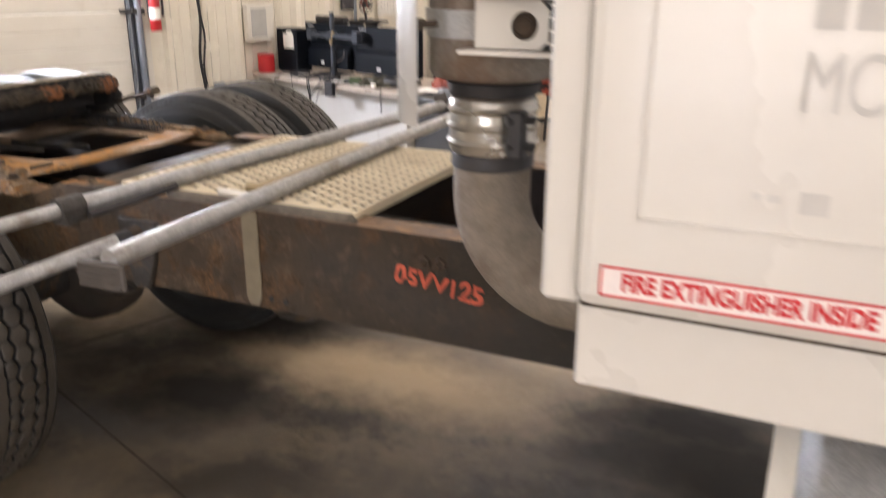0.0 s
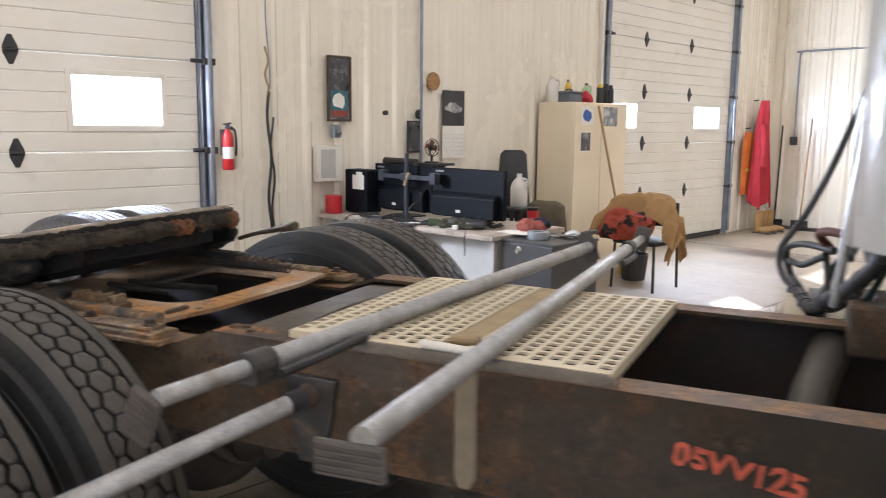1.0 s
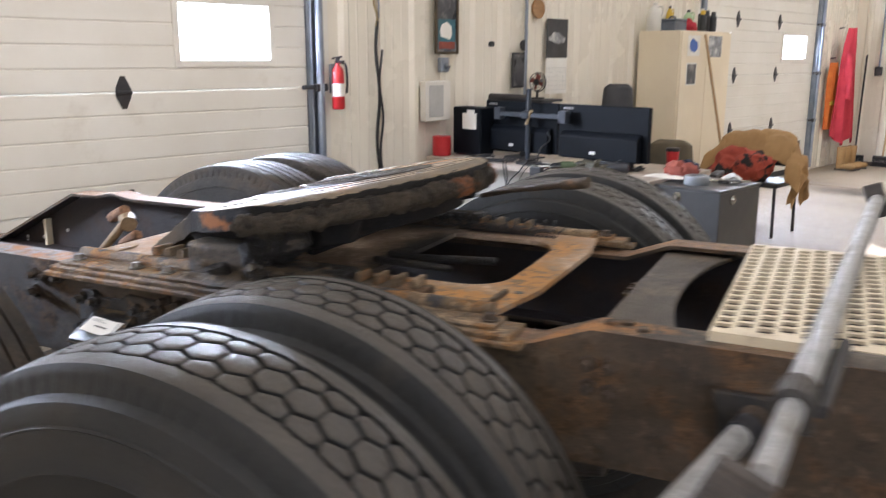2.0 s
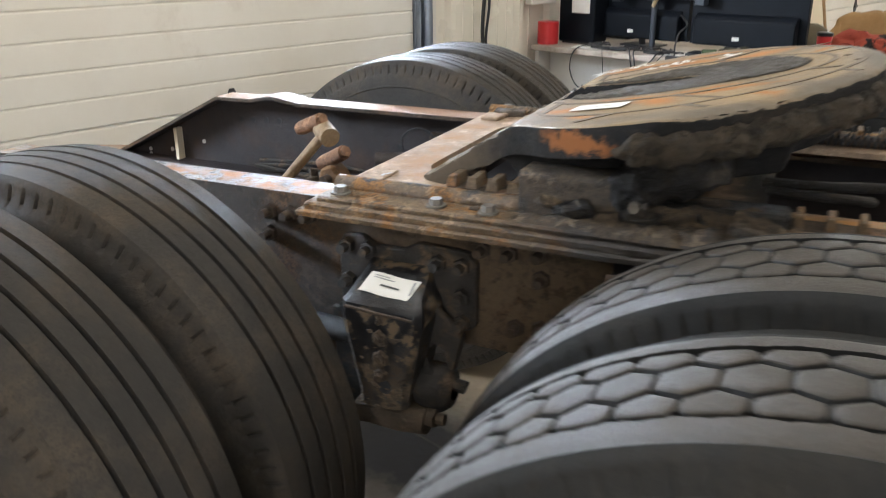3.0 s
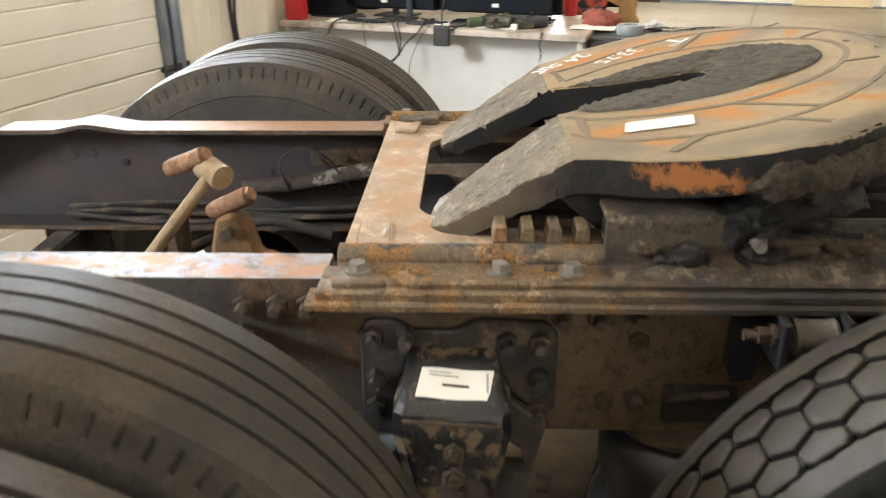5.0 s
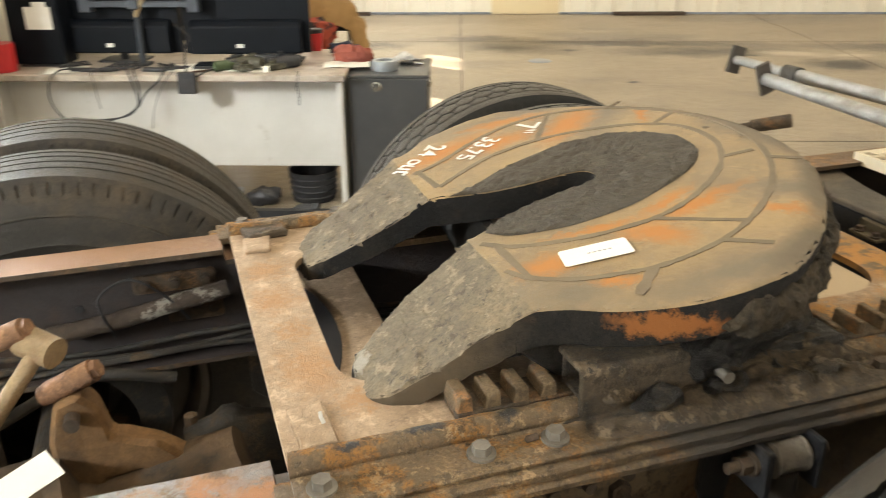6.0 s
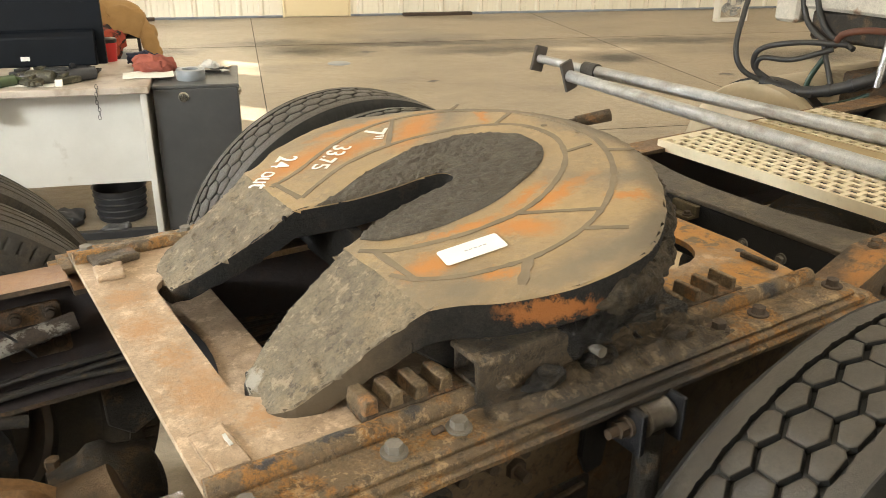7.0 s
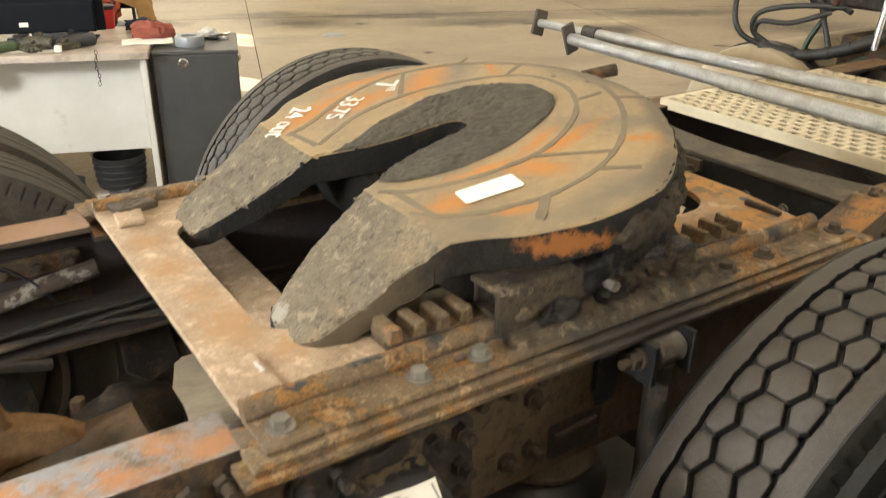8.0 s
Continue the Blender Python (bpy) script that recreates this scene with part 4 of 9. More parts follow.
def fifth_wheel():
    bm = B()
    rim_line = [Vector((p.x, p.y)) for p in curve_pts([(x, y, 0) for x, y in RIM], 6)]
    bm.faces.new([bm.verts.new((x, y, 0.0)) for x, y in smooth2(outline_full() + [HALF[0]], 4)[:-1]])
    for x in [0.16 + 0.025 * i for i in range(-8, 10)] + [0.405 + 0.0125 * i for i in range(27)]:
        bmesh.ops.bisect_plane(bm, geom=bm.faces[:] + bm.edges[:] + bm.verts[:], plane_co=(x, 0, 0), plane_no=(1, 0, 0))
    for y in [0.0167 * i + 0.011 for i in range(-27, 27)]:
        bmesh.ops.bisect_plane(bm, geom=bm.faces[:] + bm.edges[:] + bm.verts[:], plane_co=(0, y, 0), plane_no=(0, 1, 0))
    for k in range(26):
        near = [f for f in bm.faces if f.calc_center_median().x < 0.165]
        geo = list({e for f in near for e in f.edges}) + list({v for f in near for v in f.verts}) + near
        bmesh.ops.bisect_plane(bm, geom=geo, plane_co=(-0.045 + 0.008 * k, 0, 0), plane_no=(1, 0, 0))
    for k in range(64):
        near = [f for f in bm.faces if f.calc_center_median().x < 0.165]
        geo = list({e for f in near for e in f.edges}) + list({v for f in near for v in f.verts}) + near
        bmesh.ops.bisect_plane(bm, geom=geo, plane_co=(0, -0.352 + 0.011 * k, 0), plane_no=(0, 1, 0))
    for v in bm.verts:
        v.co.z = top_z(v.co.x)
    geo = bmesh.ops.extrude_face_region(bm, geom=bm.faces[:])
    for v in [g for g in geo["geom"] if isinstance(g, bmesh.types.BMVert)]:
        v.co.z -= 0.050 if v.co.x > 0.16 else 0.030 + 0.020 * max(0, (v.co.x + 0.05) / 0.21)
    bmesh.ops.recalc_face_normals(bm, faces=bm.faces)
    rim = [e for e in bm.edges if len(e.link_faces) == 2 and abs(e.link_faces[0].normal.z) + abs(e.link_faces[1].normal.z) < 1.45 and max(f.normal.z for f in e.link_faces) > 0.5 and min(abs(f.normal.z) for f in e.link_faces) < 0.5]
    bmesh.ops.bevel(bm, geom=rim, offset=0.006, segments=2, affect="EDGES", profile=0.5)
    for v in bm.verts:
        x, y = v.co.x, v.co.y
        n1 = noise.noise(v.co * 22)
        if x < 0.165:
            # caked, chipped horns
            flake = noise.noise(v.co * 34 + Vector((3, 1, 0)))
            v.co.z += 0.0020 * n1 + 0.0016 * noise.noise(v.co * 75) - (0.0036 if flake > 0.18 and x < 0.135 else 0.0)
            if x < 0.02:
                t = min(1, (0.02 - x) / 0.05)
                v.co += noise.noise_vector(v.co * 30) * 0.004 * t + noise.noise_vector(v.co * 85) * 0.002 * t
        else:
            v.co.z += 0.0007 * n1
            # worn, rounded shoulder along the outer rim
            if x > 0.42 and v.co.z > top_z(x) - 0.012:
                gap = min((Vector((x, abs(y))) - q).length for q in rim_line)
                v.co.z -= 0.014 * max(0.0, 1 - gap / 0.034) ** 2 * min(1.0, (x - 0.42) / 0.08)
    for f in bm.faces:
        c = f.calc_center_median()
        if f.normal.z < 0.6:
            f.material_index = 1
        elif c.x < 0.163:
            f.material_index = 2
    return part("fifth_wheel", bm, [M_TOP, M_SIDE, M_CAST], truck, "greasy rust-stained fifth wheel coupling plate tilted back", True)


fw = fifth_wheel()


def ridged(bm, pts, w, h, seg, amount, scale, seed):
    """A crusty bead along a line."""
    pts = [Vector(p) for p in pts]
    rr = [1.0 + 0.4 * noise.noise(Vector((i * 0.14, seed, 0))) for i in range(len(pts))]
    rings = []
    for i, p in enumerate(pts):
        d = (pts[min(i + 1, len(pts) - 1)] - pts[max(i - 1, 0)])
        d.z = 0
        d.normalize()
        out = Vector((d.y, -d.x, 0))
        end = min(1.0, 0.1 + min(i, len(pts) - 1 - i) / 14)
        rings.append([bm.verts.new(p + out * (w * math.cos(k * 2 * math.pi / seg) * rr[i] * end) + Vector((0, 0, h * math.sin(k * 2 * math.pi / seg) * rr[i] * end))) for k in range(seg)])
    for a, b in zip(rings[:-1], rings[1:]):
        for k in range(seg):
            bm.faces.new((a[k], a[(k + 1) % seg], b[(k + 1) % seg], b[k]))
    bm.faces.new(rings[0])
    bm.faces.new(rings[-1])
    bmesh.ops.recalc_face_normals(bm, faces=bm.faces)
    roughen(bm, amount, scale, seed)
    roughen(bm, amount * 0.4, scale * 2.7, seed + 5)
    return bm


M_CAKE = surface("caked_dry_grease", (0.130, 0.105, 0.073), (0.066, 0.054, 0.039), 0.62, scale=14, fine=70, bump=0.9, c3=(0.12, 0.10, 0.075), patch=14, patch_at=0.6, grit=0.7)
M_TAR = surface("black_tarry_grease", (0.012, 0.010, 0.009), (0.022, 0.018, 0.014), 0.42, scale=22, fine=80, bump=1.0, c3=(0.075, 0.058, 0.040), patch=20, patch_at=0.57, patch_soft=0.04, rough2=0.8, grit=0.8)
M_CRUST = surface("crumbling_grease_crust", (0.120, 0.095, 0.065), (0.052, 0.042, 0.030), 0.7, scale=30, fine=90, bump=1.0, c3=(0.014, 0.012, 0.010), patch=26, patch_at=0.52, patch_soft=0.05, rough2=0.6, spec=0.25, grit=0.7)
stains_and_light(M_CRUST, [((0.70, 0.25), -40, 0.10, 0.05), ((0.58, 0.37), -60, 0.05, 0.04), ((0.77, -0.05), 90, 0.05, 0.03)], (0.27, 0.105, 0.040), 0.7, 40, 0.06, 0.5, 40)
# crust round the outer rim
for s in (-1, 1):
    line = []
    rim = [(p.x, p.y) for p in curve_pts([(x, y, 0) for x, y in RIM], 26)]
    for x, y in rim:
        t = min(1, max(0, (x - 0.40) / 0.12))
        line.append((x + 0.001 * t, s * (y - 0.001 * t), top_z(x) - 0.039 - 0.011 * t))
    bm = ridged(B(), line, 0.016, 0.024, 32, 0.007, 21, s * 2.0)
    roughen(bm, 0.0065, 66, s * 3.0)
    roughen(bm, 0.003, 150, s * 4.0)
    part("grease_crust", bm, M_CRUST, fw, "crumbling dark grease crust")


def on_plate(bm, pts, width, lift=0.0011, thick=0.0014):
    """A flat band along a line on the tilted plate."""
    pts = [Vector((x, y, 0)) for x, y in pts]
    L, Rr = [], []
    for i, p in enumerate(pts):
        d = (pts[min(i + 1, len(pts) - 1)] - pts[max(i - 1, 0)]).normalized()
        nrm = Vector((-d.y, d.x, 0)) * width / 2 * (0.75 + 0.5 * random.random())
        for lst, q in ((L, p + nrm), (Rr, p - nrm)):
            lst.append(Vector((q.x, q.y, top_z(q.x) + lift)))
    lo = [[bm.verts.new(v - Vector((0, 0, thick))) for v in side] for side in (L, Rr)]
    hi = [[bm.verts.new(v) for v in side] for side in (L, Rr)]
    n = len(pts)
    for i in range(n - 1):
        bm.faces.new((hi[0][i], hi[0][i + 1], hi[1][i + 1], hi[1][i]))
        for s in (0, 1):
            bm.faces.new((lo[s][i], lo[s][i + 1], hi[s][i + 1], hi[s][i]))
    return bm


M_GROOVE = surface("grease_filled_groove", (0.175, 0.133, 0.085), (0.130, 0.100, 0.066), 0.6, scale=18, fine=80, bump=0.3)
INNER = [(0.172, -0.122), (0.208, -0.162), (0.263, -0.189), (0.318, -0.205), (0.368, -0.211), (0.409, -0.212), (0.455, -0.201), (0.504, -0.178), (0.562, -0.138), (0.604, -0.093), (0.638, -0.031), (0.648, 0.03), (0.641, 0.085), (0.613, 0.131), (0.562, 0.172), (0.483, 0.208), (0.414, 0.220), (0.363, 0.217), (0.309, 0.205), (0.246, 0.171), (0.192, 0.135)]
OUTER = [(0.170, -0.222), (0.19, -0.262), (0.238, -0.302), (0.287, -0.323), (0.332, -0.336), (0.38, -0.337), (0.443, -0.326), (0.504, -0.299), (0.56, -0.259), (0.612, -0.207), (0.654, -0.146), (0.686, -0.07), (0.700, 0.018), (0.695, 0.096), (0.676, 0.157), (0.646, 0.215), (0.615, 0.262), (0.572, 0.304), (0.520, 0.335), (0.455, 0.350), (0.385, 0.338), (0.318, 0.308), (0.237, 0.256), (0.172, 0.228)]
for path, wd in ((INNER, 0.0095), (OUTER, 0.0095)):
    part("grease_groove", on_plate(B(), smooth2(path), wd), M_GROOVE, fw)
for a, b, wd in (((0.188, -0.138), (0.189, -0.258), 0.011), ((0.332, -0.336), (0.282, -0.384), 0.014), ((0.407, -0.213), (0.499, -0.299), 0.009), ((0.443, -0.328), (0.486, -0.374), 0.009), ((0.418, 0.222), (0.495, 0.338), 0.010), ((0.618, 0.133), (0.672, 0.159), 0.008), ((0.608, -0.088), (0.660, -0.098), 0.008), ((0.659, -0.14), (0.690, -0.178), 0.008), ((0.182, 0.24), (0.190, 0.135), 0.011), ((0.60, 0.278), (0.635, 0.296), 0.008)):
    mid = [(a[0] + (b[0] - a[0]) * t, a[1] + (b[1] - a[1]) * t) for t in (0, 0.25, 0.5, 0.75, 1)]
    part("grease_groove", on_plate(B(), mid, wd, 0.0014), M_GROOVE, fw)
for x, y in ((0.668, 0.045), (0.685, -0.035)):
    bm = B()
    rod(bm, (x, y, top_z(x) - 0.002), (x, y, top_z(x) + 0.0012), 0.006, seg=14)
    part("grease_port", bm, M_GROOVE, fw)

# caked grease round the lock throat
ZONE = [(0.190, 0.082), (0.244, 0.098), (0.30, 0.128), (0.363, 0.150), (0.43, 0.163), (0.483, 0.159), (0.54, 0.135), (0.585, 0.09), (0.610, 0.046), (0.600, -0.03), (0.558, -0.085), (0.5, -0.118), (0.414, -0.15), (0.338, -0.157), (0.287, -0.152), (0.221, -0.128), (0.190, -0.092)]
slot = [(x, y) for x, y in HALF[20:] if x > 0.19 and y < 0.08]
zone = smooth2(ZONE, 4) + [(x, -y - 0.0015) for x, y in slot if x > 0.195] + [(x, y + 0.0015) for x, y in reversed(slot[:-1]) if x > 0.195]
bm = B()
bm.faces.new([bm.verts.new((x, y, 0)) for x, y in zone])
for k in range(48):
    bmesh.ops.bisect_plane(bm, geom=bm.faces[:] + bm.edges[:] + bm.verts[:], plane_co=(0.185 + 0.0092 * k, 0, 0), plane_no=(1, 0.15, 0))
    bmesh.ops.bisect_plane(bm, geom=bm.faces[:] + bm.edges[:] + bm.verts[:], plane_co=(0, -0.17 + 0.0072 * k, 0), plane_no=(-0.1, 1, 0))
for v in bm.verts:
    edge = v.is_boundary
    ring = math.hypot(v.co.x - 0.40, v.co.y)
    p = Vector((ring * 62, math.atan2(v.co.y, v.co.x - 0.40) * 4.2, 0))
    n1 = noise.noise(p)
    crack = -0.005 * max(0, 1 - abs(noise.noise(p * 0.8 + Vector((9, 3, 0)))) * 9)
    v.co.z = top_z(v.co.x) + (0.0006 if edge else max(0.0003, 0.0042 + 0.0040 * n1 + 0.0020 * noise.noise(p * 2.7) + crack))
bmesh.ops.recalc_face_normals(bm, faces=bm.faces)
part("grease_cake", bm, M_CAKE, fw, "cracked dark dried grease")

# sticker and paint-marker notes on the plate
tilt = Matrix.Rotation(-math.atan(0.19), 4, "Y")
LM = Matrix.Translation((0.291, -0.254, top_z(0.291) + 0.002)) @ tilt @ Matrix.Rotation(radians(-11), 4, "Z")
bm = B()
prism(bm, arc_rect(-0.049, 0.049, -0.0235, 0.0235, 0.005, 3), 0.0, 0.0008)
bmesh.ops.transform(bm, matrix=LM, verts=bm.verts)
lab = part("sticker", bm, M_PAPER, fw, "white paper sticker")
bm = B()
for k in range(5):
    box(bm, -0.012 + 0.0075 * k, -0.0068 + 0.0075 * k, -0.0015, 0.0015, 0.0009, 0.0011)
bmesh.ops.transform(bm, matrix=LM, verts=bm.verts)
part("print", bm, M_GREYTXT, lab)
for body, size, x, y, rz in (("7\"", 0.072, 0.424, 0.300, 225), ("33.75", 0.056, 0.312, 0.264, 216), ("24 out", 0.058, 0.203, 0.294, 222)):
    m = Matrix.Translation((x, y, top_z(x) + 0.0022)) @ tilt @ Matrix.Rotation(radians(rz), 4, "Z") @ Matrix.Diagonal((0.95, 1, 1, 1))
    bm = text_mesh(body, size, m, bold=0.0002)
    roughen(bm, 0.0016, 60)
    roughen(bm, 0.003, 18)
    for v in bm.verts:
        v.co.z = max(v.co.z, top_z(v.co.x) + 0.0016)
    part("marker_note", bm, M_CHALK, fw, "white paint-marker figures")

# casting ribs under the plate, set well in from the rim
for s in (-1, 1):
    bm = B()
    prism(bm, [(0.14, 1.035), (0.62, 1.125), (0.60, 1.055), (0.45, 1.02), (0.30, 0.985), (0.20, 0.985)], s * 0.335, s * 0.305, "y", 0.004)
    part("rib", roughen(bm, 0.003, 20), M_SIDE, fw)
for x, h in ((0.24, 0.10), (0.46, 0.09)):
    bm = B()
    box(bm, x, x + 0.02, -0.305, 0.305, top_z(x) - 0.05 - h, top_z(x) - 0.052)
    part("rib", roughen(bm, 0.003, 20), M_SIDE, fw)
bm = B()
arc = [(p.x, p.y) for p in curve_pts([(0.40 + (x - 0.40) * 0.82, y * 0.80, 0) for x, y in RIM], 4)]
arc = [(x, -y) for x, y in reversed(arc[1:])] + arc
lo, hi, lo2, hi2 = [], [], [], []
for x, y in arc:
    k = 0.95
    z1, z0 = top_z(x) - 0.051, top_z(x) - 0.115
    hi.append(bm.verts.new((x, y, z1)))
    lo.append(bm.verts.new((x, y, z0)))
    hi2.append(bm.verts.new((0.4 + (x - 0.4) * k, y * k, z1)))
    lo2.append(bm.verts.new((0.4 + (x - 0.4) * k, y * k, z0)))
for i in range(len(arc) - 1):
    for a, b in ((lo, hi), (hi2, lo2), (lo2, lo)):
        bm.faces.new((a[i], a[i + 1], b[i + 1], b[i]))
bmesh.ops.recalc_face_normals(bm, faces=bm.faces)
part("front_rib", roughen(bm, 0.003, 20), M_SIDE, fw, "curved greasy casting rib")

# slide saddles, pins, tarry lumps and toothed racks on each side
M_SADDLE = surface("dirty_brown_saddle", (0.17, 0.125, 0.078), (0.105, 0.077, 0.05), 0.72, 0.0, scale=14, fine=70, bump=0.6, c3=(0.030, 0.024, 0.018), patch=16, patch_at=0.55, patch_soft=0.05, rough2=0.5, grit=0.7, flake=0.75, flake_scale=30, flake_at=0.53)
M_TOOTH = surface("tan_rusty_teeth", (0.26, 0.185, 0.105), (0.15, 0.100, 0.056), 0.65, 0.05, scale=18, fine=70, bump=0.5, c3=(0.34, 0.165, 0.055), patch=18, patch_at=0.55, patch_soft=0.05, grit=0.6, flake=0.5, flake_scale=34)
M_RACK = surface("rusty_rack", (0.16, 0.115, 0.068), (0.08, 0.056, 0.036), 0.7, 0.05, scale=14, fine=60, bump=0.5, c3=(0.30, 0.145, 0.055), patch=16, patch_at=0.58, patch_soft=0.05, grit=0.7, flake=0.6, flake_scale=28)
for s in (-1, 1):
    bm = B()
    sec = [(0.405, 0.9635), (0.405, 1.026), (0.398, 1.034), (0.335, 1.034), (0.335, 1.024), (0.392, 1.024), (0.395, 1.018), (0.395, 0.9635)]
    prism(bm, [(s * y, z) for y, z in sec], 0.20, 0.385, "x", 0.002)
    saddle = part("slide_saddle", roughen(bm, 0.0018, 25), M_SADDLE, truck, "dirty open-ended saddle under the coupling")
    bm = B()
    box(bm, 0.205, 0.38, s * 0.337, s * 0.345, 0.9635, 1.023, 0.002)
    part("inner_wall", bm, M_SADDLE, saddle)
    bm = B()
    box(bm, 0.202, 0.38, s * 0.346, s * 0.394, 0.985, 0.992, 0.001)
    part("shelf", bm, M_SADDLE, saddle)
    # dirt bed that buries the middle of the slide
    bm = B()
    bmesh.ops.create_grid(bm, x_segments=150, y_segments=36, size=0.5)
    for v in bm.verts:
        x, y = 0.44 + v.co.x * 0.56, 0.385 + v.co.y * 0.15
        e = min(1, max(0, (0.5 - abs(v.co.x)) * 5 + 0.5 * noise.noise(Vector((v.co.y * 9, v.co.x * 14, s))) - 0.25)) * min(1, (0.5 - abs(v.co.y)) * 5)
        hgt = 0.014 + 0.022 * max(0, 1 - abs(x - 0.50) / 0.22) * max(0, 1 - abs(y - 0.36) / 0.09)
        q = Vector((x * 26, y * 30, s))
        v.co = Vector((x, s * y, 0.9560 + 0.003 * min(1, e * 3) + e * (hgt + 0.008 * noise.noise(q) + 0.006 * noise.noise(q * 2.3) + 0.004 * noise.noise(q * 5.5)) + (0.016 if abs(y - 0.382) < 0.02 else 0) * e))
    bmesh.ops.recalc_face_normals(bm, faces=bm.faces)
    for f in bm.faces:
        if f.normal.z < 0:
            f.normal_flip()
    part("dirt_bed", bm, M_SADDLE, truck, "greasy packed dirt")
    bm = B()
    box(bm, 0.36, 0.62, s * 0.335, s * 0.398, 0.965, 1.005, 0.006)
    part("pin_block", roughen(bm, 0.003, 25), M_TAR, saddle, "black pin block")
    bm = B()
    bmesh.ops.create_icosphere(bm, subdivisions=5, radius=1.0)
    for v in bm.verts:
        p = v.co.copy()
        v.co = Vector((0.440 + p.x * 0.085 + 0.02 * p.z, s * ((0.392 if s < 0 else 0.415) + p.y * 0.044), 1.050 + p.z * 0.058 + 0.012 * p.x))
    roughen(bm, 0.020, 17, s)
    roughen(bm, 0.012, 42, s + 2)
    roughen(bm, 0.005, 110, s + 4)
    part("grease_lump", bm, M_TAR, truck, "black tarry caked grease")
    for k in range(7):
        bm = B()
        bmesh.ops.create_icosphere(bm, subdivisions=3, radius=1.0)
        cx, cy, r = (0.25 + 0.052 * k, 0.405 + 0.018 * math.sin(k * 2.3), 0.012 + 0.007 * math.sin(k * 1.7) ** 2)
        for v in bm.verts:
            v.co = Vector((cx + v.co.x * r * 1.9, s * (cy + v.co.y * r), 0.982 + v.co.z * r * 0.8))
        roughen(bm, 0.012, 40, k + s)
        roughen(bm, 0.005, 110, k)
        part("dirt_clod", bm, M_TAR if k % 2 else M_SADDLE, truck)
    bm = B()
    rod(bm, (0.398, s * 0.36, 1.0), (0.398, s * 0.432, 1.0), 0.0085, seg=14)
    rod(bm, (0.398, s * 0.395, 1.0), (0.398, s * 0.409, 1.0), 0.016, seg=14)
    part("pin", bm, M_BOLT, truck, "bright worn pin end", True)
    for x0, x1, first, pitch, nt in ((0.050, 0.222, 0.060, 0.0385, 4), (0.60, 0.79, 0.632, 0.0445, 4)):
        bm = B()
        box(bm, x0, x1, s * 0.312, s * 0.368, 0.963, 0.979, 0.002)
        rk = part("rack", roughen(bm, 0.0012, 30), M_RACK, truck, "rusty slide rack")
        for k in range(nt):
            bm = B()
            xx = first + k * pitch
            rack_tooth = [(xx - 0.012, 0.978), (xx + 0.010, 0.978), (xx + 0.008, 1.000), (xx - 0.008, 0.998)] if x0 < 0.3 else [(xx - 0.006, 0.978), (xx + 0.007, 0.978), (xx + 0.006, 1.000), (xx - 0.005, 1.000)]
            prism(bm, rack_tooth, s * 0.314, s * 0.366, "y", 0.0015)
            part("tooth", roughen(bm, 0.0015, 40, k), M_TOOTH, rk)

# slide base plate with two openings
M_BASE = surface("dusty_rust_plate", (0.54, 0.395, 0.270), (0.45, 0.32, 0.21), 0.78, 0.0, scale=6, fine=45, bump=0.25, c3=(0.27, 0.18, 0.105), patch=9, patch_at=0.56, patch_soft=0.12, rough2=0.85, grit=0.45, flake=0.35, flake_scale=26, flake_at=0.60)
stains_and_light(M_BASE, [((-0.10, -0.17), 0, 0.035, 0.06), ((-0.12, 0.06), 0, 0.03, 0.04), ((-0.115, 0.18), 0, 0.03, 0.03), ((0.65, 0.34), 0, 0.25, 0.03), ((-0.105, -0.05), 0, 0.02, 0.03), ((-0.05, -0.27), 30, 0.03, 0.02)], (0.38, 0.215, 0.105), 0.8, 70, 0.08, 0.7)
stains_and_light(M_BASE, [((0.92, -0.10), 20, 0.08, 0.14), ((0.90, 0.20), 0, 0.06, 0.12), ((0.84, -0.31), 0, 0.14, 0.05), ((0.96, -0.28), 0, 0.04, 0.05), ((0.70, -0.30), 0, 0.14, 0.06)], (0.17, 0.115, 0.065), 0.7, 14, 0.05, 0.5)
stains_and_light(M_BASE, [((0.92, -0.10), 20, 0.08, 0.14), ((0.90, 0.20), 0, 0.06, 0.12), ((0.84, -0.31), 0, 0.14, 0.05), ((0.96, -0.28), 0, 0.04, 0.05), ((0.70, -0.30), 0, 0.14, 0.06)], (0.46, 0.225, 0.065), 0.8, 26, 0.12, 0.5, 30)
stains_and_light(M_BASE, [((0.45, -0.36), 0, 0.20, 0.10), ((0.45, 0.36), 0, 0.20, 0.10), ((0.57, 0.0), 0, 0.06, 0.3)], (0.03, 0.025, 0.02), 0.5, 16, 0.08, 0.5)
M_STRIP = surface("worn_rusty_strip", (0.36, 0.245, 0.130), (0.20, 0.135, 0.075), 0.55, 0.0, scale=18, fine=90, bump=0.6, c3=(0.46, 0.215, 0.055), patch=15, patch_at=0.535, patch_soft=0.04, rough2=0.8, grit=0.7, flake=0.75, flake_scale=34, flake_at=0.55)
stains_and_light(M_STRIP, [((0.43, -0.42), 0, 0.22, 0.16), ((0.43, 0.42), 0, 0.22, 0.16)], (0.050, 0.039, 0.028), 0.6, 26, 0.10, 0.4)
stains_and_light(M_STRIP, [((0.0, -0.382), 0, 0.03, 0.006), ((0.11, -0.385), 0, 0.015, 0.01), ((0.72, -0.382), 0, 0.03, 0.008), ((-0.09, -0.386), 0, 0.012, 0.006), ((0.83, -0.39), 0, 0.02, 0.01)], (0.05, 0.045, 0.042), 0.5, 60, 0.02, 0.4)


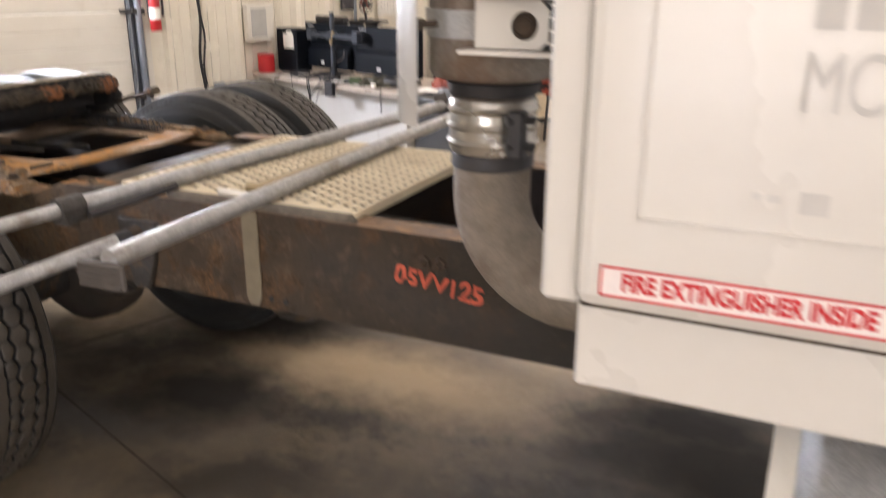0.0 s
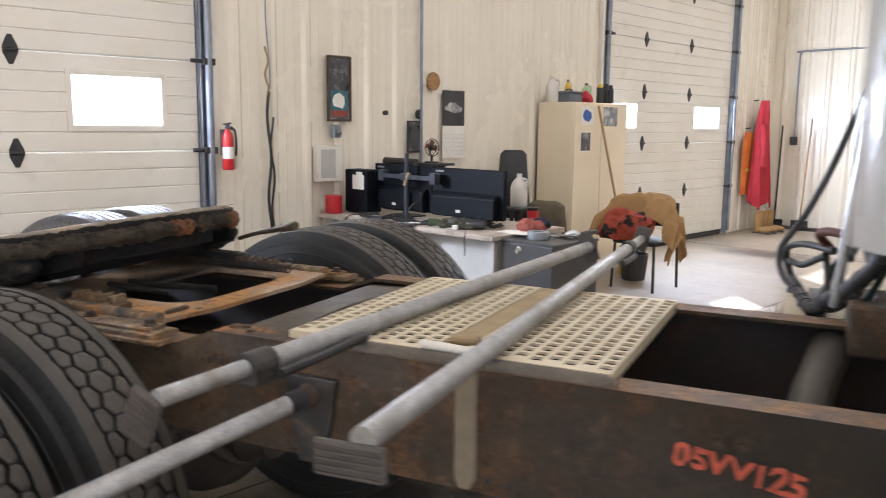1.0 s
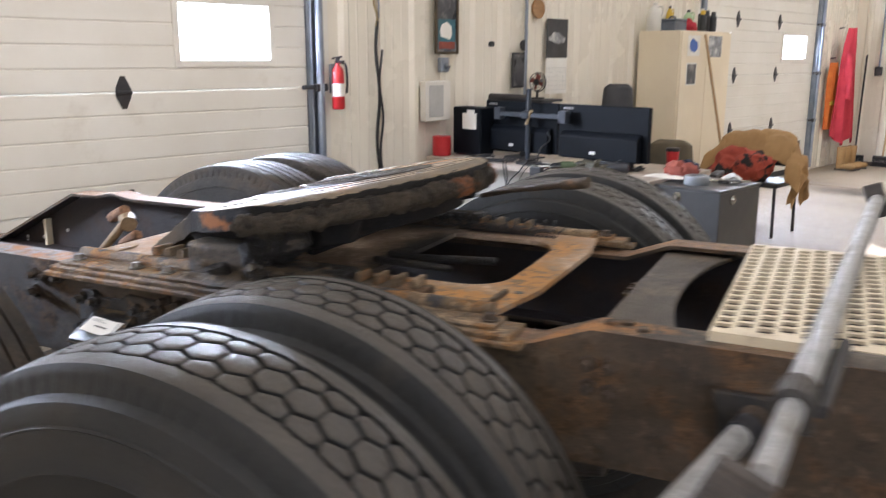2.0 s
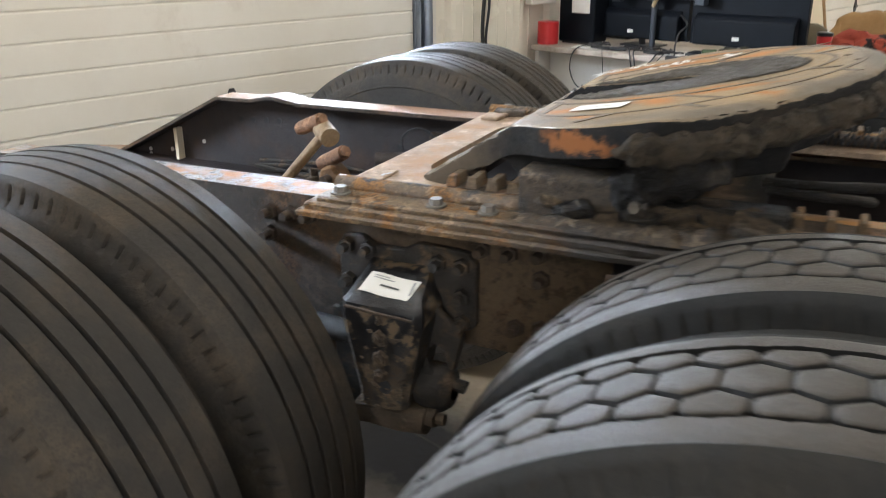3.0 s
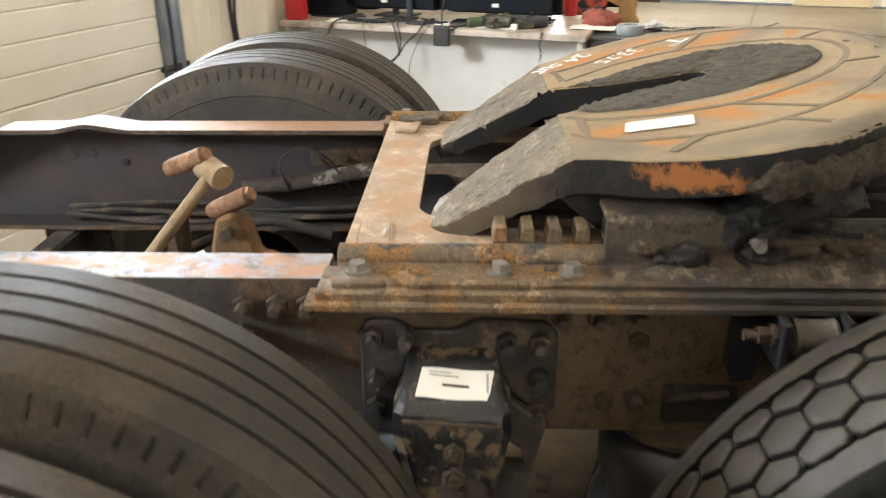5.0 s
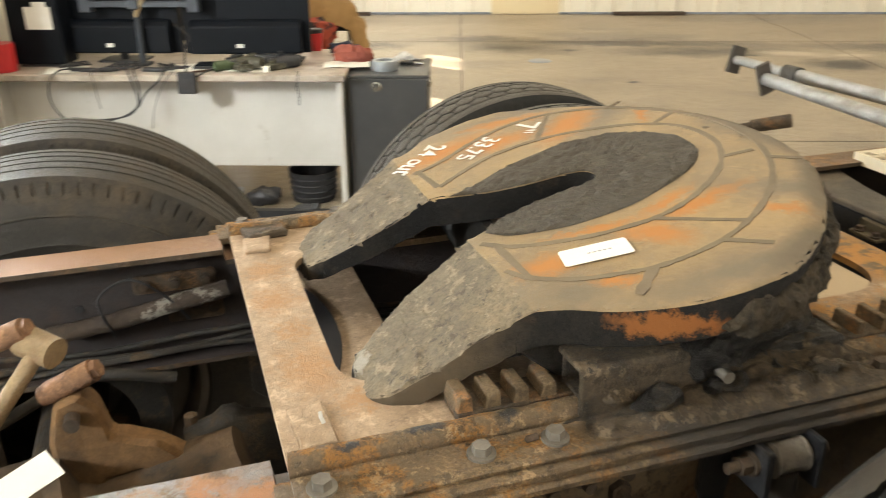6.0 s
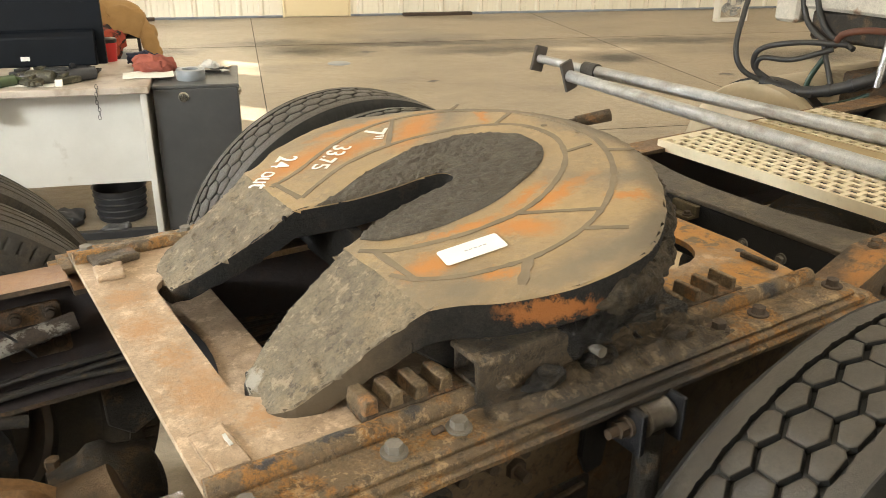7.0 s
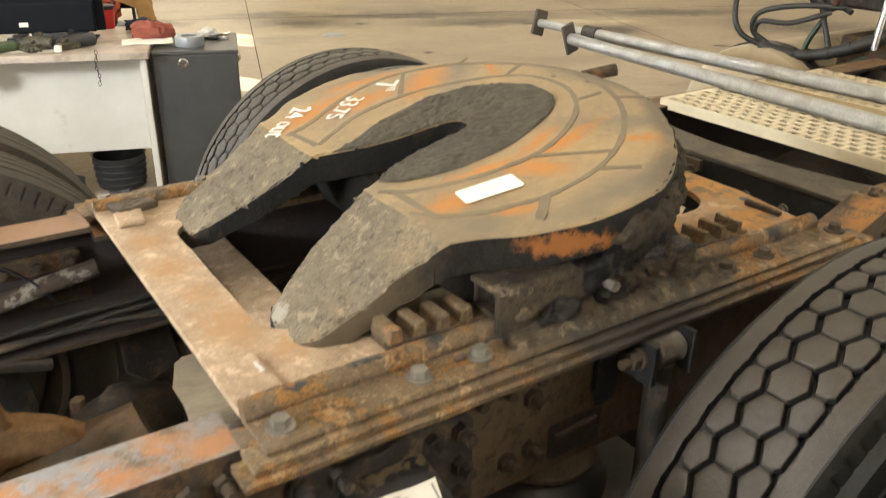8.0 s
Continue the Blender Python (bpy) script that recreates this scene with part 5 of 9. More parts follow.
def pierced_plate(bm, outline, holes, z0, z1):
    """One flat plate with openings, as a single solid."""
    loops = [outline] + holes
    edges = []
    for lp in loops:
        vs = [bm.verts.new((x, y, z1)) for x, y in lp]
        edges += [bm.edges.new((vs[i], vs[(i + 1) % len(vs)])) for i in range(len(vs))]
    bmesh.ops.triangle_fill(bm, edges=edges, use_beauty=True)
    geo = bmesh.ops.extrude_face_region(bm, geom=bm.faces[:])
    for v in geo["geom"]:
        if isinstance(v, bmesh.types.BMVert):
            v.co.z = z0
    bmesh.ops.recalc_face_normals(bm, faces=bm.faces)
    return bm


HOLE1 = arc_rect(-0.067, 0.33, -0.235, 0.235, 0.06)
HOLE2 = [(0.575, -0.225), (0.79, -0.225)] + [(0.80 + 0.095 * math.sin(radians(a)), -0.13 - 0.095 * math.cos(radians(a))) for a in range(15, 95, 15)] + [(0.895, 0.0), (0.89, 0.17)] + [(0.795 + 0.090 * math.cos(radians(a)), 0.17 + 0.090 * math.sin(radians(a))) for a in range(15, 95, 15)] + [(0.575, 0.26)]
bm = pierced_plate(B(), [(-0.165, -0.372), (0.955, -0.372), (0.985, -0.20), (0.985, 0.20), (0.955, 0.372), (-0.165, 0.372)], [HOLE1, HOLE2], 0.9505, 0.9625)
base = part("slide_base", bm, M_BASE, truck, "dusty rust-brown steel slide plate with rounded openings")
# hole drawn as a black disc, the dark inside put into its colour
bm = B()
rod(bm, (0.952, -0.236, 0.9615), (0.952, -0.236, 0.9632), 0.010, seg=14)
part("bolt_hole", bm, M_BLACK, base)
for x0, x1, y0, y1, z, rz in ((-0.150, -0.100, -0.355, -0.262, 0.0035, 3), (-0.145, -0.095, 0.262, 0.325, 0.010, -6), (-0.140, -0.060, 0.325, 0.385, 0.014, 12)):
    bm = B()
    cx, cy = (x0 + x1) / 2, (y0 + y1) / 2
    box(bm, x0 - cx, x1 - cx, y0 - cy, y1 - cy, 0, z, 0.003, Matrix.Translation((cx, cy, 0.9622)) @ Matrix.Rotation(radians(rz), 4, "Z"))
    bmesh.ops.subdivide_edges(bm, edges=bm.edges[:], cuts=4, use_grid_fill=True)
    part("weld_pad", roughen(roughen(bm, 0.0022, 60), 0.002, 130), M_BASE if z < 0.012 else M_RACK, base, "dented welded pad")
bm = B()
box(bm, -0.112, -0.107, -0.315, -0.285, 0.9665, 0.9675, 0.0004)
bmesh.ops.subdivide_edges(bm, edges=bm.edges[:], cuts=3, use_grid_fill=True)
part("paint_stroke", roughen(bm, 0.003, 70), M_PANELGREY, base, "white paint smear")
bm = B()
box(bm, 0.925, 0.936, -0.335, -0.255, 0.963, 0.974, 0.002)
part("stop_bar", roughen(bm, 0.001, 50), M_RACK, base)
for s in (-1, 1):
    bm = B()
    tube(bm, [(-0.165 + 0.02 * i, s * 0.382, 0.9645) for i in range(57)], 0.0165, 14)
    roughen(bm, 0.0022, 34)
    part("rolled_edge", bm, M_STRIP, base, "worn rolled plate edge", True)
    for name, x0, x1, y0, y1, z0, z1 in (("bolting_flange", -0.165, 0.985, 0.392, 0.458, 0.9505, 0.9595), ("support_angle", -0.185, 1.022, 0.39, 0.471, 0.937, 0.9500), ("lower_angle", -0.20, 1.04, 0.432, 0.479, 0.925, 0.9365)):
        bm = B()
        n = 60
        rings = []
        for i in range(n + 1):
            x = x0 + (x1 - x0) * i / n
            j = 0.0022 * noise.noise(Vector((x * 25, z0 * 90, s))) + 0.0015 * noise.noise(Vector((x * 70, z0 * 90, s)))
            rings.append([bm.verts.new(p) for p in ((x, s * y0, z0), (x, s * (y1 + j), z0), (x, s * (y1 + j + 0.0015), z1 - 0.003), (x, s * (y1 - 0.003 + j), z1 + j * 0.5), (x, s * y0, z1))])
        for a, b in zip(rings[:-1], rings[1:]):
            for k in range(5):
                bm.faces.new((a[k], a[(k + 1) % 5], b[(k + 1) % 5], b[k]))
        bm.faces.new(rings[0])
        bm.faces.new(rings[-1])
        bmesh.ops.recalc_face_normals(bm, faces=bm.faces)
        part(name, bm, M_STRIP, base, "flaking rusty steel strip" if name != "bolting_flange" else "")
    for x in (-0.134, 0.058, 0.155, 0.660, 0.759, 0.965):
        bm = B()
        hexbolt(bm, (x, s * 0.4265, 0.959), (0, 0, 1), 0.0125, 0.012)
        part("bolt", bm, M_BOLT if x < 0.3 else M_RUSTBOLT, base)
    bm = B()
    box(bm, 0.118, 0.136, s * 0.416, s * 0.424, 0.959, 0.966, 0.002, Matrix.Identity(4))
    part("weld_spot", roughen(bm, 0.003, 60), M_RUSTBOLT, base)

# black lock levers in the front opening of the slide base
for pts, r in (([(0.575, -0.19, 0.985), (0.64, -0.205, 0.988), (0.70, -0.195, 0.985), (0.735, -0.165, 0.976), (0.74, -0.13, 0.965)], 0.0085), ([(0.56, -0.10, 0.975), (0.65, -0.085, 0.972), (0.74, -0.03, 0.965), (0.80, 0.01, 0.958)], 0.010)):
    bm = B()
    tube(bm, curve_pts(pts, 6), r, 10)
    part("lock_lever", roughen(bm, 0.001, 50), M_TAR, truck, "black greasy lock lever", True)

# loose wire coil lying along the far rack
bm = B()
coil = []
for i in range(14 * 12 + 1):
    a, t = i * math.pi / 6, i / (14 * 12)
    coil.append((0.47 + 0.40 * t + 0.004 * math.cos(a), 0.318 + 0.016 * math.cos(a), 0.985 + 0.010 * t + 0.016 * math.sin(a)))
tube(bm, coil, 0.0018, 6)
part("wire_coil", bm, M_DARKIRON, truck, "loose dark wire coil", True)

# release handle that sticks out under the front of the plate
bm = B()
tube(bm, curve_pts([(0.62, 0.345, 1.060), (0.72, 0.303, 1.088), (0.82, 0.255, 1.110), (0.915, 0.207, 1.131)], 6), [0.0075] * 10 + [0.009] * 9, 10)
handle_ = part("release_handle", bm, M_RUSTBOLT, truck, "rusty pull handle", True)
bm = B()
rod(bm, (0.905, 0.212, 1.1288), (0.975, 0.177, 1.1435), 0.0135, 0.0145, seg=16)
part("knob", roughen(bm, 0.0008, 60), M_RACK, handle_, "brown round handle end", True)

# ---- frame details ----
def crossmember(x, z0, z1, w, label=""):
    bm = B()
    box(bm, x - w / 2, x + w / 2, -RW + 0.012, RW - 0.012, z0, z1, 0.008)
    for s in (-1, 1):
        box(bm, x - w / 2 - 0.05, x + w / 2 + 0.05, s * (RW - 0.012), s * (RW - 0.03), z0 - 0.03, z1 - 0.015, 0.004)
    return part("crossmember", bm, M_GREASE, truck, label)


cm_ = new("arched_front_crossmember")
cm_.parent = truck
tagged(cm_, "black crossmember with a dusty flared top flange")
bm = B()
box(bm, 1.152, 1.164, -RW + 0.012, RW - 0.012, 0.80, 0.936, 0.002)
part("web", roughen(bm, 0.0008, 12), M_ZONE, cm_, "glossy black crossmember web")
bm = B()
back = [(1.150, -0.414 + 0.828 * i / 24) for i in range(25)]
fore = [(1.252 + 0.085 * (abs(y) / 0.414) ** 2.2, y) for _, y in reversed(back)]
prism(bm, back + fore, 0.9365, 0.9475, "z", 0.002)
part("flange", roughen(bm, 0.001, 14), surface("dusty_grey_flange", (0.105, 0.085, 0.062), (0.058, 0.047, 0.036), 0.55, 0.1, scale=8, fine=70, bump=0.3, c3=(0.19, 0.145, 0.095), patch=10, patch_at=0.58, grit=0.5), cm_, "dusty grey curved flange")
bm = B()
box(bm, 1.112, 1.151, 0.030, 0.105, 0.905, 0.912, 0.001)
box(bm, 1.138, 1.151, 0.030, 0.105, 0.912, 0.934, 0.001)
part("clip_plate", roughen(bm, 0.001, 40), surface("oily_brass_clip", (0.13, 0.095, 0.045), (0.08, 0.06, 0.03), 0.5, 0.2, scale=18, bump=0.3, grit=0.5), cm_, "oily brown clip plate")
for y in (0.045, 0.09):
    part("clip_bolt", hexbolt(B(), (1.125, y, 0.912), (0, 0, 1), 0.008, 0.008), M_RUSTBOLT, cm_)
for y in (-0.10, -0.20, 0.20):
    part("web_bolt", hexbolt(B(), (1.152, y, 0.885), (-1, 0, 0), 0.009, 0.010), M_BOLT, cm_)
for x, y in ((1.185, -0.372), (1.212, -0.362), (1.248, -0.388)):
    bm = B()
    rod(bm, (x, y, RT - 0.001), (x, y, RT + 0.006), 0.0125, 0.0115, seg=18)
    part("rivet", bm, M_RACK, truck, "rusty round rivet head")
# unseen drum, added so the gap between the rails stays dark
bm = B()
lathe(bm, [(1.26, 0.0), (1.265, 0.12), (1.30, 0.165), (1.62, 0.17), (1.66, 0.20), (1.72, 0.20), (1.76, 0.175), (2.30, 0.165), (2.36, 0.12), (2.38, 0.0)], 28, (0, 0.02, 0.675), "x")
for v in bm.verts:
    v.co.y = 0.02 + (v.co.y - 0.02) * 1.05
part("gearbox", roughen(bm, 0.006, 8), M_GREASE, truck, "black drum added to darken the gap between the rails", True)
bm = B()
box(bm, -0.09, 0.082, -RW + 0.012, RW - 0.012, 0.835, 0.85, 0.003)
tray = part("crossmember_plate", roughen(bm, 0.001, 10), M_BASE, truck, "dusty tan crossmember plate")
bm = B()
box(bm, -0.05, 0.06, -RW + 0.012, RW - 0.012, 0.70, 0.834, 0.004)
part("web", bm, M_GREASE, tray)
bm = B()
prism(bm, [(-0.085, -0.02), (-0.085, 0.31)] + [(-0.034 + 0.030 * (1 - ((y - 0.145) / 0.165) ** 2), y) for y in (0.31, 0.27, 0.23, 0.19, 0.145, 0.10, 0.06, 0.02, -0.02)], 0.851, 0.856, "z", 0.001)
part("arched_lip", bm, M_BLACK, tray, "black arched steel lip")
crossmember(-0.95, 0.60, 0.70, 0.06)
bm = B()
tube(bm, curve_pts([(2.50, -0.40, 0.90), (2.46, -0.2, 0.80), (2.46, 0.0, 0.76), (2.46, 0.2, 0.80), (2.50, 0.40, 0.90)]), 0.05, 12)
part("arched_crossmember", bm, surface("grey_cast_arch", (0.15, 0.135, 0.115), (0.09, 0.08, 0.068), 0.6, 0.3, scale=6, bump=0.2), truck, smooth=True)
bm = B()
rod(bm, (0.98, 0.0, 0.655), (1.27, 0.0, 0.67), 0.05, seg=20)
part("drive_shaft", bm, M_GREASE, truck, smooth=True)


def studs(points, side, length=0.03, r=0.009):
    for x, z in points:
        bm = B()
        y = side * RW
        rod(bm, (x, y, z), (x, y + side * 0.010, z), 0.0165, 0.0155, seg=6)
        rod(bm, (x, y + side * 0.010, z), (x, y + side * length, z), r, r * 0.9, seg=10)
        part("bolt", bm, M_RUSTBOLT, truck)


for s in (-1, 1):
    studs([(-0.297, 0.905), (-0.249, 0.907), (-0.207, 0.907), (0.145, 0.893), (0.195, 0.893), (0.249, 0.899), (0.253, 0.855), (0.21, 0.757), (0.255, 0.763), (1.16, 0.905), (1.20, 0.905), (1.16, 0.86), (1.20, 0.855), (-0.30, 0.86), (2.32, 0.905), (2.36, 0.905)], s)

M_HOUS = surface("glossy_black_casting", (0.008, 0.0085, 0.010), (0.014, 0.013, 0.013), 0.28, 0.0, scale=12, fine=60, bump=0.4, c3=(0.120, 0.087, 0.052), patch=26, patch_at=0.555, patch_soft=0.03, rough2=0.85)
stains_and_light(M_HOUS, [((0.0, -0.53), 0, 0.07, 0.06, 0.640, 0.055), ((0.0, 0.53), 0, 0.07, 0.06, 0.640, 0.055)], (0.055, 0.040, 0.025), 0.85, 40, 0.16, 0.6, 62)
M_DIRTNUT = surface("caked_brown_iron", (0.115, 0.082, 0.050), (0.062, 0.044, 0.028), 0.8, 0.0, scale=20, fine=80, bump=0.6, c3=(0.022, 0.018, 0.014), patch=22, patch_at=0.58, grit=0.5)
M_DARKTXT = surface("dark_print", (0.07, 0.065, 0.06), (0.05, 0.05, 0.045), 0.7, scale=30, bump=0.0)
# suspension hanger on each side: bolted pad, tapered black housing, clamp block
def hanger(s):
    hg = new("suspension_hanger")
    hg.parent = truck
    tagged(hg, "black grimy suspension hanger bolted to the frame")
    y = s * RW
    bm = B()
    prism(bm, [(-0.135, 0.75), (-0.125, 0.738), (0.125, 0.738), (0.14, 0.75), (0.14, 0.87), (0.125, 0.888), (0.03, 0.892), (0.0, 0.875), (-0.06, 0.875), (-0.085, 0.89), (-0.125, 0.888), (-0.135, 0.87)], y, y + s * 0.016, "y", 0.003)
    part("pad", roughen(bm, 0.001, 20), M_GREASE, hg)
    for x, z in ((-0.115, 0.868), (-0.07, 0.868), (-0.115, 0.80), (0.07, 0.862), (0.115, 0.862), (0.115, 0.805), (0.115, 0.755), (-0.115, 0.755)):
        bm = B()
        yy = y + s * 0.016
        rod(bm, (x, yy, z), (x, yy + s * 0.013, z), 0.0165, 0.015, seg=6)
        rod(bm, (x, yy + s * 0.013, z), (x, yy + s * 0.03, z), 0.009, seg=10)
        part("nut", bm, M_GREASE, hg)
    # housing as a tapered hollow casting
    bm = B()
    y1, y2 = y + s * 0.014, y + s * 0.098
    rows = [(0.603, -0.049, 0.043, 0.094), (0.66, -0.061, 0.053, 0.094), (0.72, -0.076, 0.066, 0.094), (0.772, -0.085, 0.075, 0.094), (0.797, -0.083, 0.073, 0.090), (0.811, -0.075, 0.065, 0.075), (0.838, -0.068, 0.058, 0.030), (0.852, -0.062, 0.052, 0.0)]
    rings = []
    for z, xa, xb, dep in rows:
        yy = y1 + s * dep
        rings.append([bm.verts.new(p) for p in ((xa, y1, z), (xa, yy - s * 0.01 * (dep > 0.02), z), (xa + 0.012, yy, z), (xb - 0.012, yy, z), (xb, yy - s * 0.01 * (dep > 0.02), z), (xb, y1, z))])
    for a, b in zip(rings[:-1], rings[1:]):
        for i in range(5):
            bm.faces.new((a[i], a[i + 1], b[i + 1], b[i]))
    bm.faces.new(rings[0])
    bmesh.ops.remove_doubles(bm, verts=bm.verts, dist=0.0005)
    bmesh.ops.recalc_face_normals(bm, faces=bm.faces)
    bmesh.ops.subdivide_edges(bm, edges=bm.edges[:], cuts=2, use_grid_fill=True)
    roughen(bm, 0.003, 18, s)
    part("housing", bm, M_HOUS, hg, "black casting caked with dirt", True)
    yf = y1 + s * 0.0935
    for z, w in ((0.777, 0.010), (0.742, 0.018), (0.700, 0.020), (0.668, 0.017)):
        bm = B()
        rod(bm, (-0.002, yf, z), (-0.002, yf + s * 0.007, z), w * 0.9, w * 0.75, seg=6)
        rod(bm, (-0.002, yf + s * 0.007, z + 0.002), (-0.002, yf + s * 0.014, z + 0.002), w * 0.42, seg=10)
        bmesh.ops.subdivide_edges(bm, edges=bm.edges[:], cuts=1)
        part("nut", roughen(bm, 0.004, 70, z), M_DIRTNUT, hg, "dirt-caked brown nut")
    # black disc stands in for the shaded inside of the hole
    bm = B()
    rod(bm, (0.004, yf - s * 0.004, 0.645), (0.004, yf + s * 0.0012, 0.645), 0.013, seg=18)
    part("oval_hole", bm, M_BLACK, hg)
    # thin cast lip across the brow and raised rims down both edges
    bm = B()
    tube(bm, curve_pts([(-0.070, yf + s * 0.001, 0.792), (-0.035, yf + s * 0.002, 0.790), (0.02, yf + s * 0.002, 0.788), (0.060, yf + s * 0.001, 0.786)], 5), 0.0028, 8)
    part("cast_lip", roughen(bm, 0.0016, 60), M_DIRTNUT, hg)
    # clods of dried dirt stuck on the face
    for k in range(60):
        u, v = random.random(), random.random()
        z = 0.600 + 0.16 * v ** 1.3
        half = 0.040 + (z - 0.588) * 0.16
        bm = B()
        bmesh.ops.create_icosphere(bm, subdivisions=1, radius=0.0022 + 0.0045 * random.random() ** 2, matrix=Matrix.Translation((-0.003 + (u - 0.5) * 1.8 * half, yf, z)) @ Matrix.Diagonal((1.4, 0.4, 0.8, 1)))
        part("dirt_clod", roughen(bm, 0.003, 90, k), M_DIRTNUT, hg)
    # clamp block below the housing with its bolt, and the arm casting beside it
    bm = B()
    box(bm, -0.068, 0.040, y1, y1 + s * 0.092, 0.556, 0.601, 0.005)
    bmesh.ops.subdivide_edges(bm, edges=bm.edges[:], cuts=3, use_grid_fill=True)
    part("clamp_block", roughen(bm, 0.002, 35), M_DIRTNUT, hg, "rusty clamp block")
    bm = B()
    rod(bm, (0.036, y1 + s * 0.066, 0.580), (0.075, y1 + s * 0.066, 0.580), 0.030, 0.027, seg=18)
    rod(bm, (0.075, y1 + s * 0.066, 0.588), (0.092, y1 + s * 0.066, 0.588), 0.019, seg=6)
    rod(bm, (0.092, y1 + s * 0.066, 0.588), (0.108, y1 + s * 0.066, 0.588), 0.011, seg=10)
    part("clamp_bolt", roughen(bm, 0.0015, 50), M_DIRTNUT, hg, "rusty clamp bolt and nut")
    bm = B()
    lathe(bm, [(0.045, 0.02), (0.048, 0.040), (0.065, 0.046), (0.095, 0.045), (0.108, 0.036), (0.114, 0.02)], 22, (0, y1 + s * 0.03, 0.632), "x")
    rod(bm, (0.112, y1 + s * 0.03, 0.645), (0.135, y1 + s * 0.03, 0.640), 0.012, seg=8)
    part("torque_arm", roughen(bm, 0.003, 25), M_GREASE, hg, "greasy torque arm end", True)
    # added plate that closes the gap behind the housing with a dark face
    bm = B()
    prism(bm, [(-0.155, 0.74), (-0.06, 0.74), (-0.03, 0.56), (-0.10, 0.52), (-0.15, 0.56)], y1 - s * 0.006, y1 + s * 0.006, "y", 0.003)
    part("back_web", roughen(bm, 0.002, 20), M_GREASE, hg)
    bm = B()
    rod(bm, (-0.075, y1 + s * 0.035, 0.705), (-0.175, y1 + s * 0.035, 0.712), 0.024, 0.022, seg=16)
    part("stub_pipe", bm, M_ZONE, hg, "blue-black stub pipe", True)
    bm = B()
    prism(bm, [(0.055, 0.80), (0.125, 0.742), (0.122, 0.72), (0.108, 0.668), (0.097, 0.672), (0.092, 0.70), (0.072, 0.715), (0.058, 0.70)], y1 + s * 0.010, y1 + s * 0.030, "y", 0.003)
    part("gusset", roughen(bm, 0.002, 25), M_GREASE, hg, "greasy side gusset")
    bm = B()
    prism(bm, [(0.068, 0.70), (0.088, 0.655), (0.052, 0.585), (0.040, 0.585)], y1 + s * 0.050, y1 + s * 0.058, "y", 0.001)
    part("fin", bm, M_GREASE, hg)
    if s < 0:
        bm = B()
        nx = 8
        rows2 = []
        for j, (yy, z) in enumerate(((y1 - 0.036, 0.8365), (y1 - 0.055, 0.8255), (y1 - 0.074, 0.8135))):
            rows2.append([bm.verts.new((-0.046 - 0.004 * j + 0.098 * i / nx, yy, z + 0.0011 * math.sin(i * 0.9 + j * 0.5) + 0.003 - 0.0007 * i)) for i in range(nx + 1)])
        for a, b in zip(rows2[:-1], rows2[1:]):
            for i in range(nx):
                bm.faces.new((a[i], a[i + 1], b[i + 1], b[i]))
        bmesh.ops.recalc_face_normals(bm, faces=bm.faces)
        bmesh.ops.solidify(bm, geom=bm.faces[:], thickness=0.0008)
        st = part("sticker", bm, M_PAPER, hg, "creased white parts sticker", True)
        for x0, x1, o0, o1, mt in ((0.041, 0.044, 0.042, 0.066, M_GREYTXT), (-0.018, 0.018, 0.0575, 0.0600, M_DARKTXT), (-0.036, -0.006, 0.0425, 0.0435, M_GREYTXT), (-0.036, 0.004, 0.0465, 0.0475, M_GREYTXT)):
            bm = B()
            box(bm, x0, x1, y1 - o1, y1 - o0, 0.0, 0.0006)
            for v in bm.verts:
                u = (v.co.x + 0.046) / 0.098 * nx
                v.co.z += 0.8255 - (-v.co.y + y1 - 0.055) * 0.605 + 0.0011 * math.sin(u * 0.9 + 0.5) + 0.0042 - 0.0007 * u
            part("print", bm, mt, st)
    return hg


hanger(-1)
hanger(1)

# shock absorber stub on each side, ahead of the hanger
for s in (-1, 1):
    sh = new("shock_absorber")
    sh.parent = truck
    tagged(sh, "dusty shock absorber on a blue-black bracket")
    y = s * RW
    bm = B()
    prism(bm, [(0.375, 0.925), (0.425, 0.925), (0.425, 0.86), (0.415, 0.80), (0.385, 0.795), (0.37, 0.83)], y + s * 0.001, y + s * 0.012, "y", 0.002)
    box(bm, 0.416, 0.428, y + s * 0.011, y + s * 0.08, 0.855, 0.925, 0.002)
    part("bracket", bm, M_ZONE, sh)
    yc, zc = y + s * 0.055, 0.897
    bm = B()
    rod(bm, (0.375, yc, zc), (0.53, yc, zc), 0.008, seg=12)
    rod(bm, (0.392, yc, zc), (0.408, yc, zc), 0.0135, 0.012, seg=6)
    rod(bm, (0.408, yc, zc), (0.414, yc, zc), 0.0165, seg=14)
    part("bolt", roughen(bm, 0.001, 60), M_RUSTBOLT, sh)
    bm = B()
    lathe(bm, [(0.436, 0.009), (0.436, 0.023), (0.440, 0.0255), (0.444, 0.0225), (0.482, 0.0225), (0.486, 0.0255), (0.491, 0.0235), (0.491, 0.009)], 22, (0, yc, zc), "x")
    part("bushing", roughen(bm, 0.0012, 60), surface("dusty_bushing", (0.19, 0.165, 0.135), (0.085, 0.072, 0.058), 0.7, 0.0, scale=22, bump=0.5, grit=0.5), sh, smooth=True)
    bm = B()
    rod(bm, (0.463, yc, zc - 0.02), (0.463, yc + s * 0.003, 0.55), 0.0215, seg=18)
    part("body", roughen(bm, 0.001, 30), M_GREASE, sh, smooth=True)
    bm = B()
    prism(bm, [(0.494, zc - 0.04), (0.502, zc - 0.04), (0.502, zc + 0.035), (0.494, zc + 0.035)], y, y + s * 0.085, "y", 0.002)
    part("bracket_ear", bm, M_ZONE, sh)

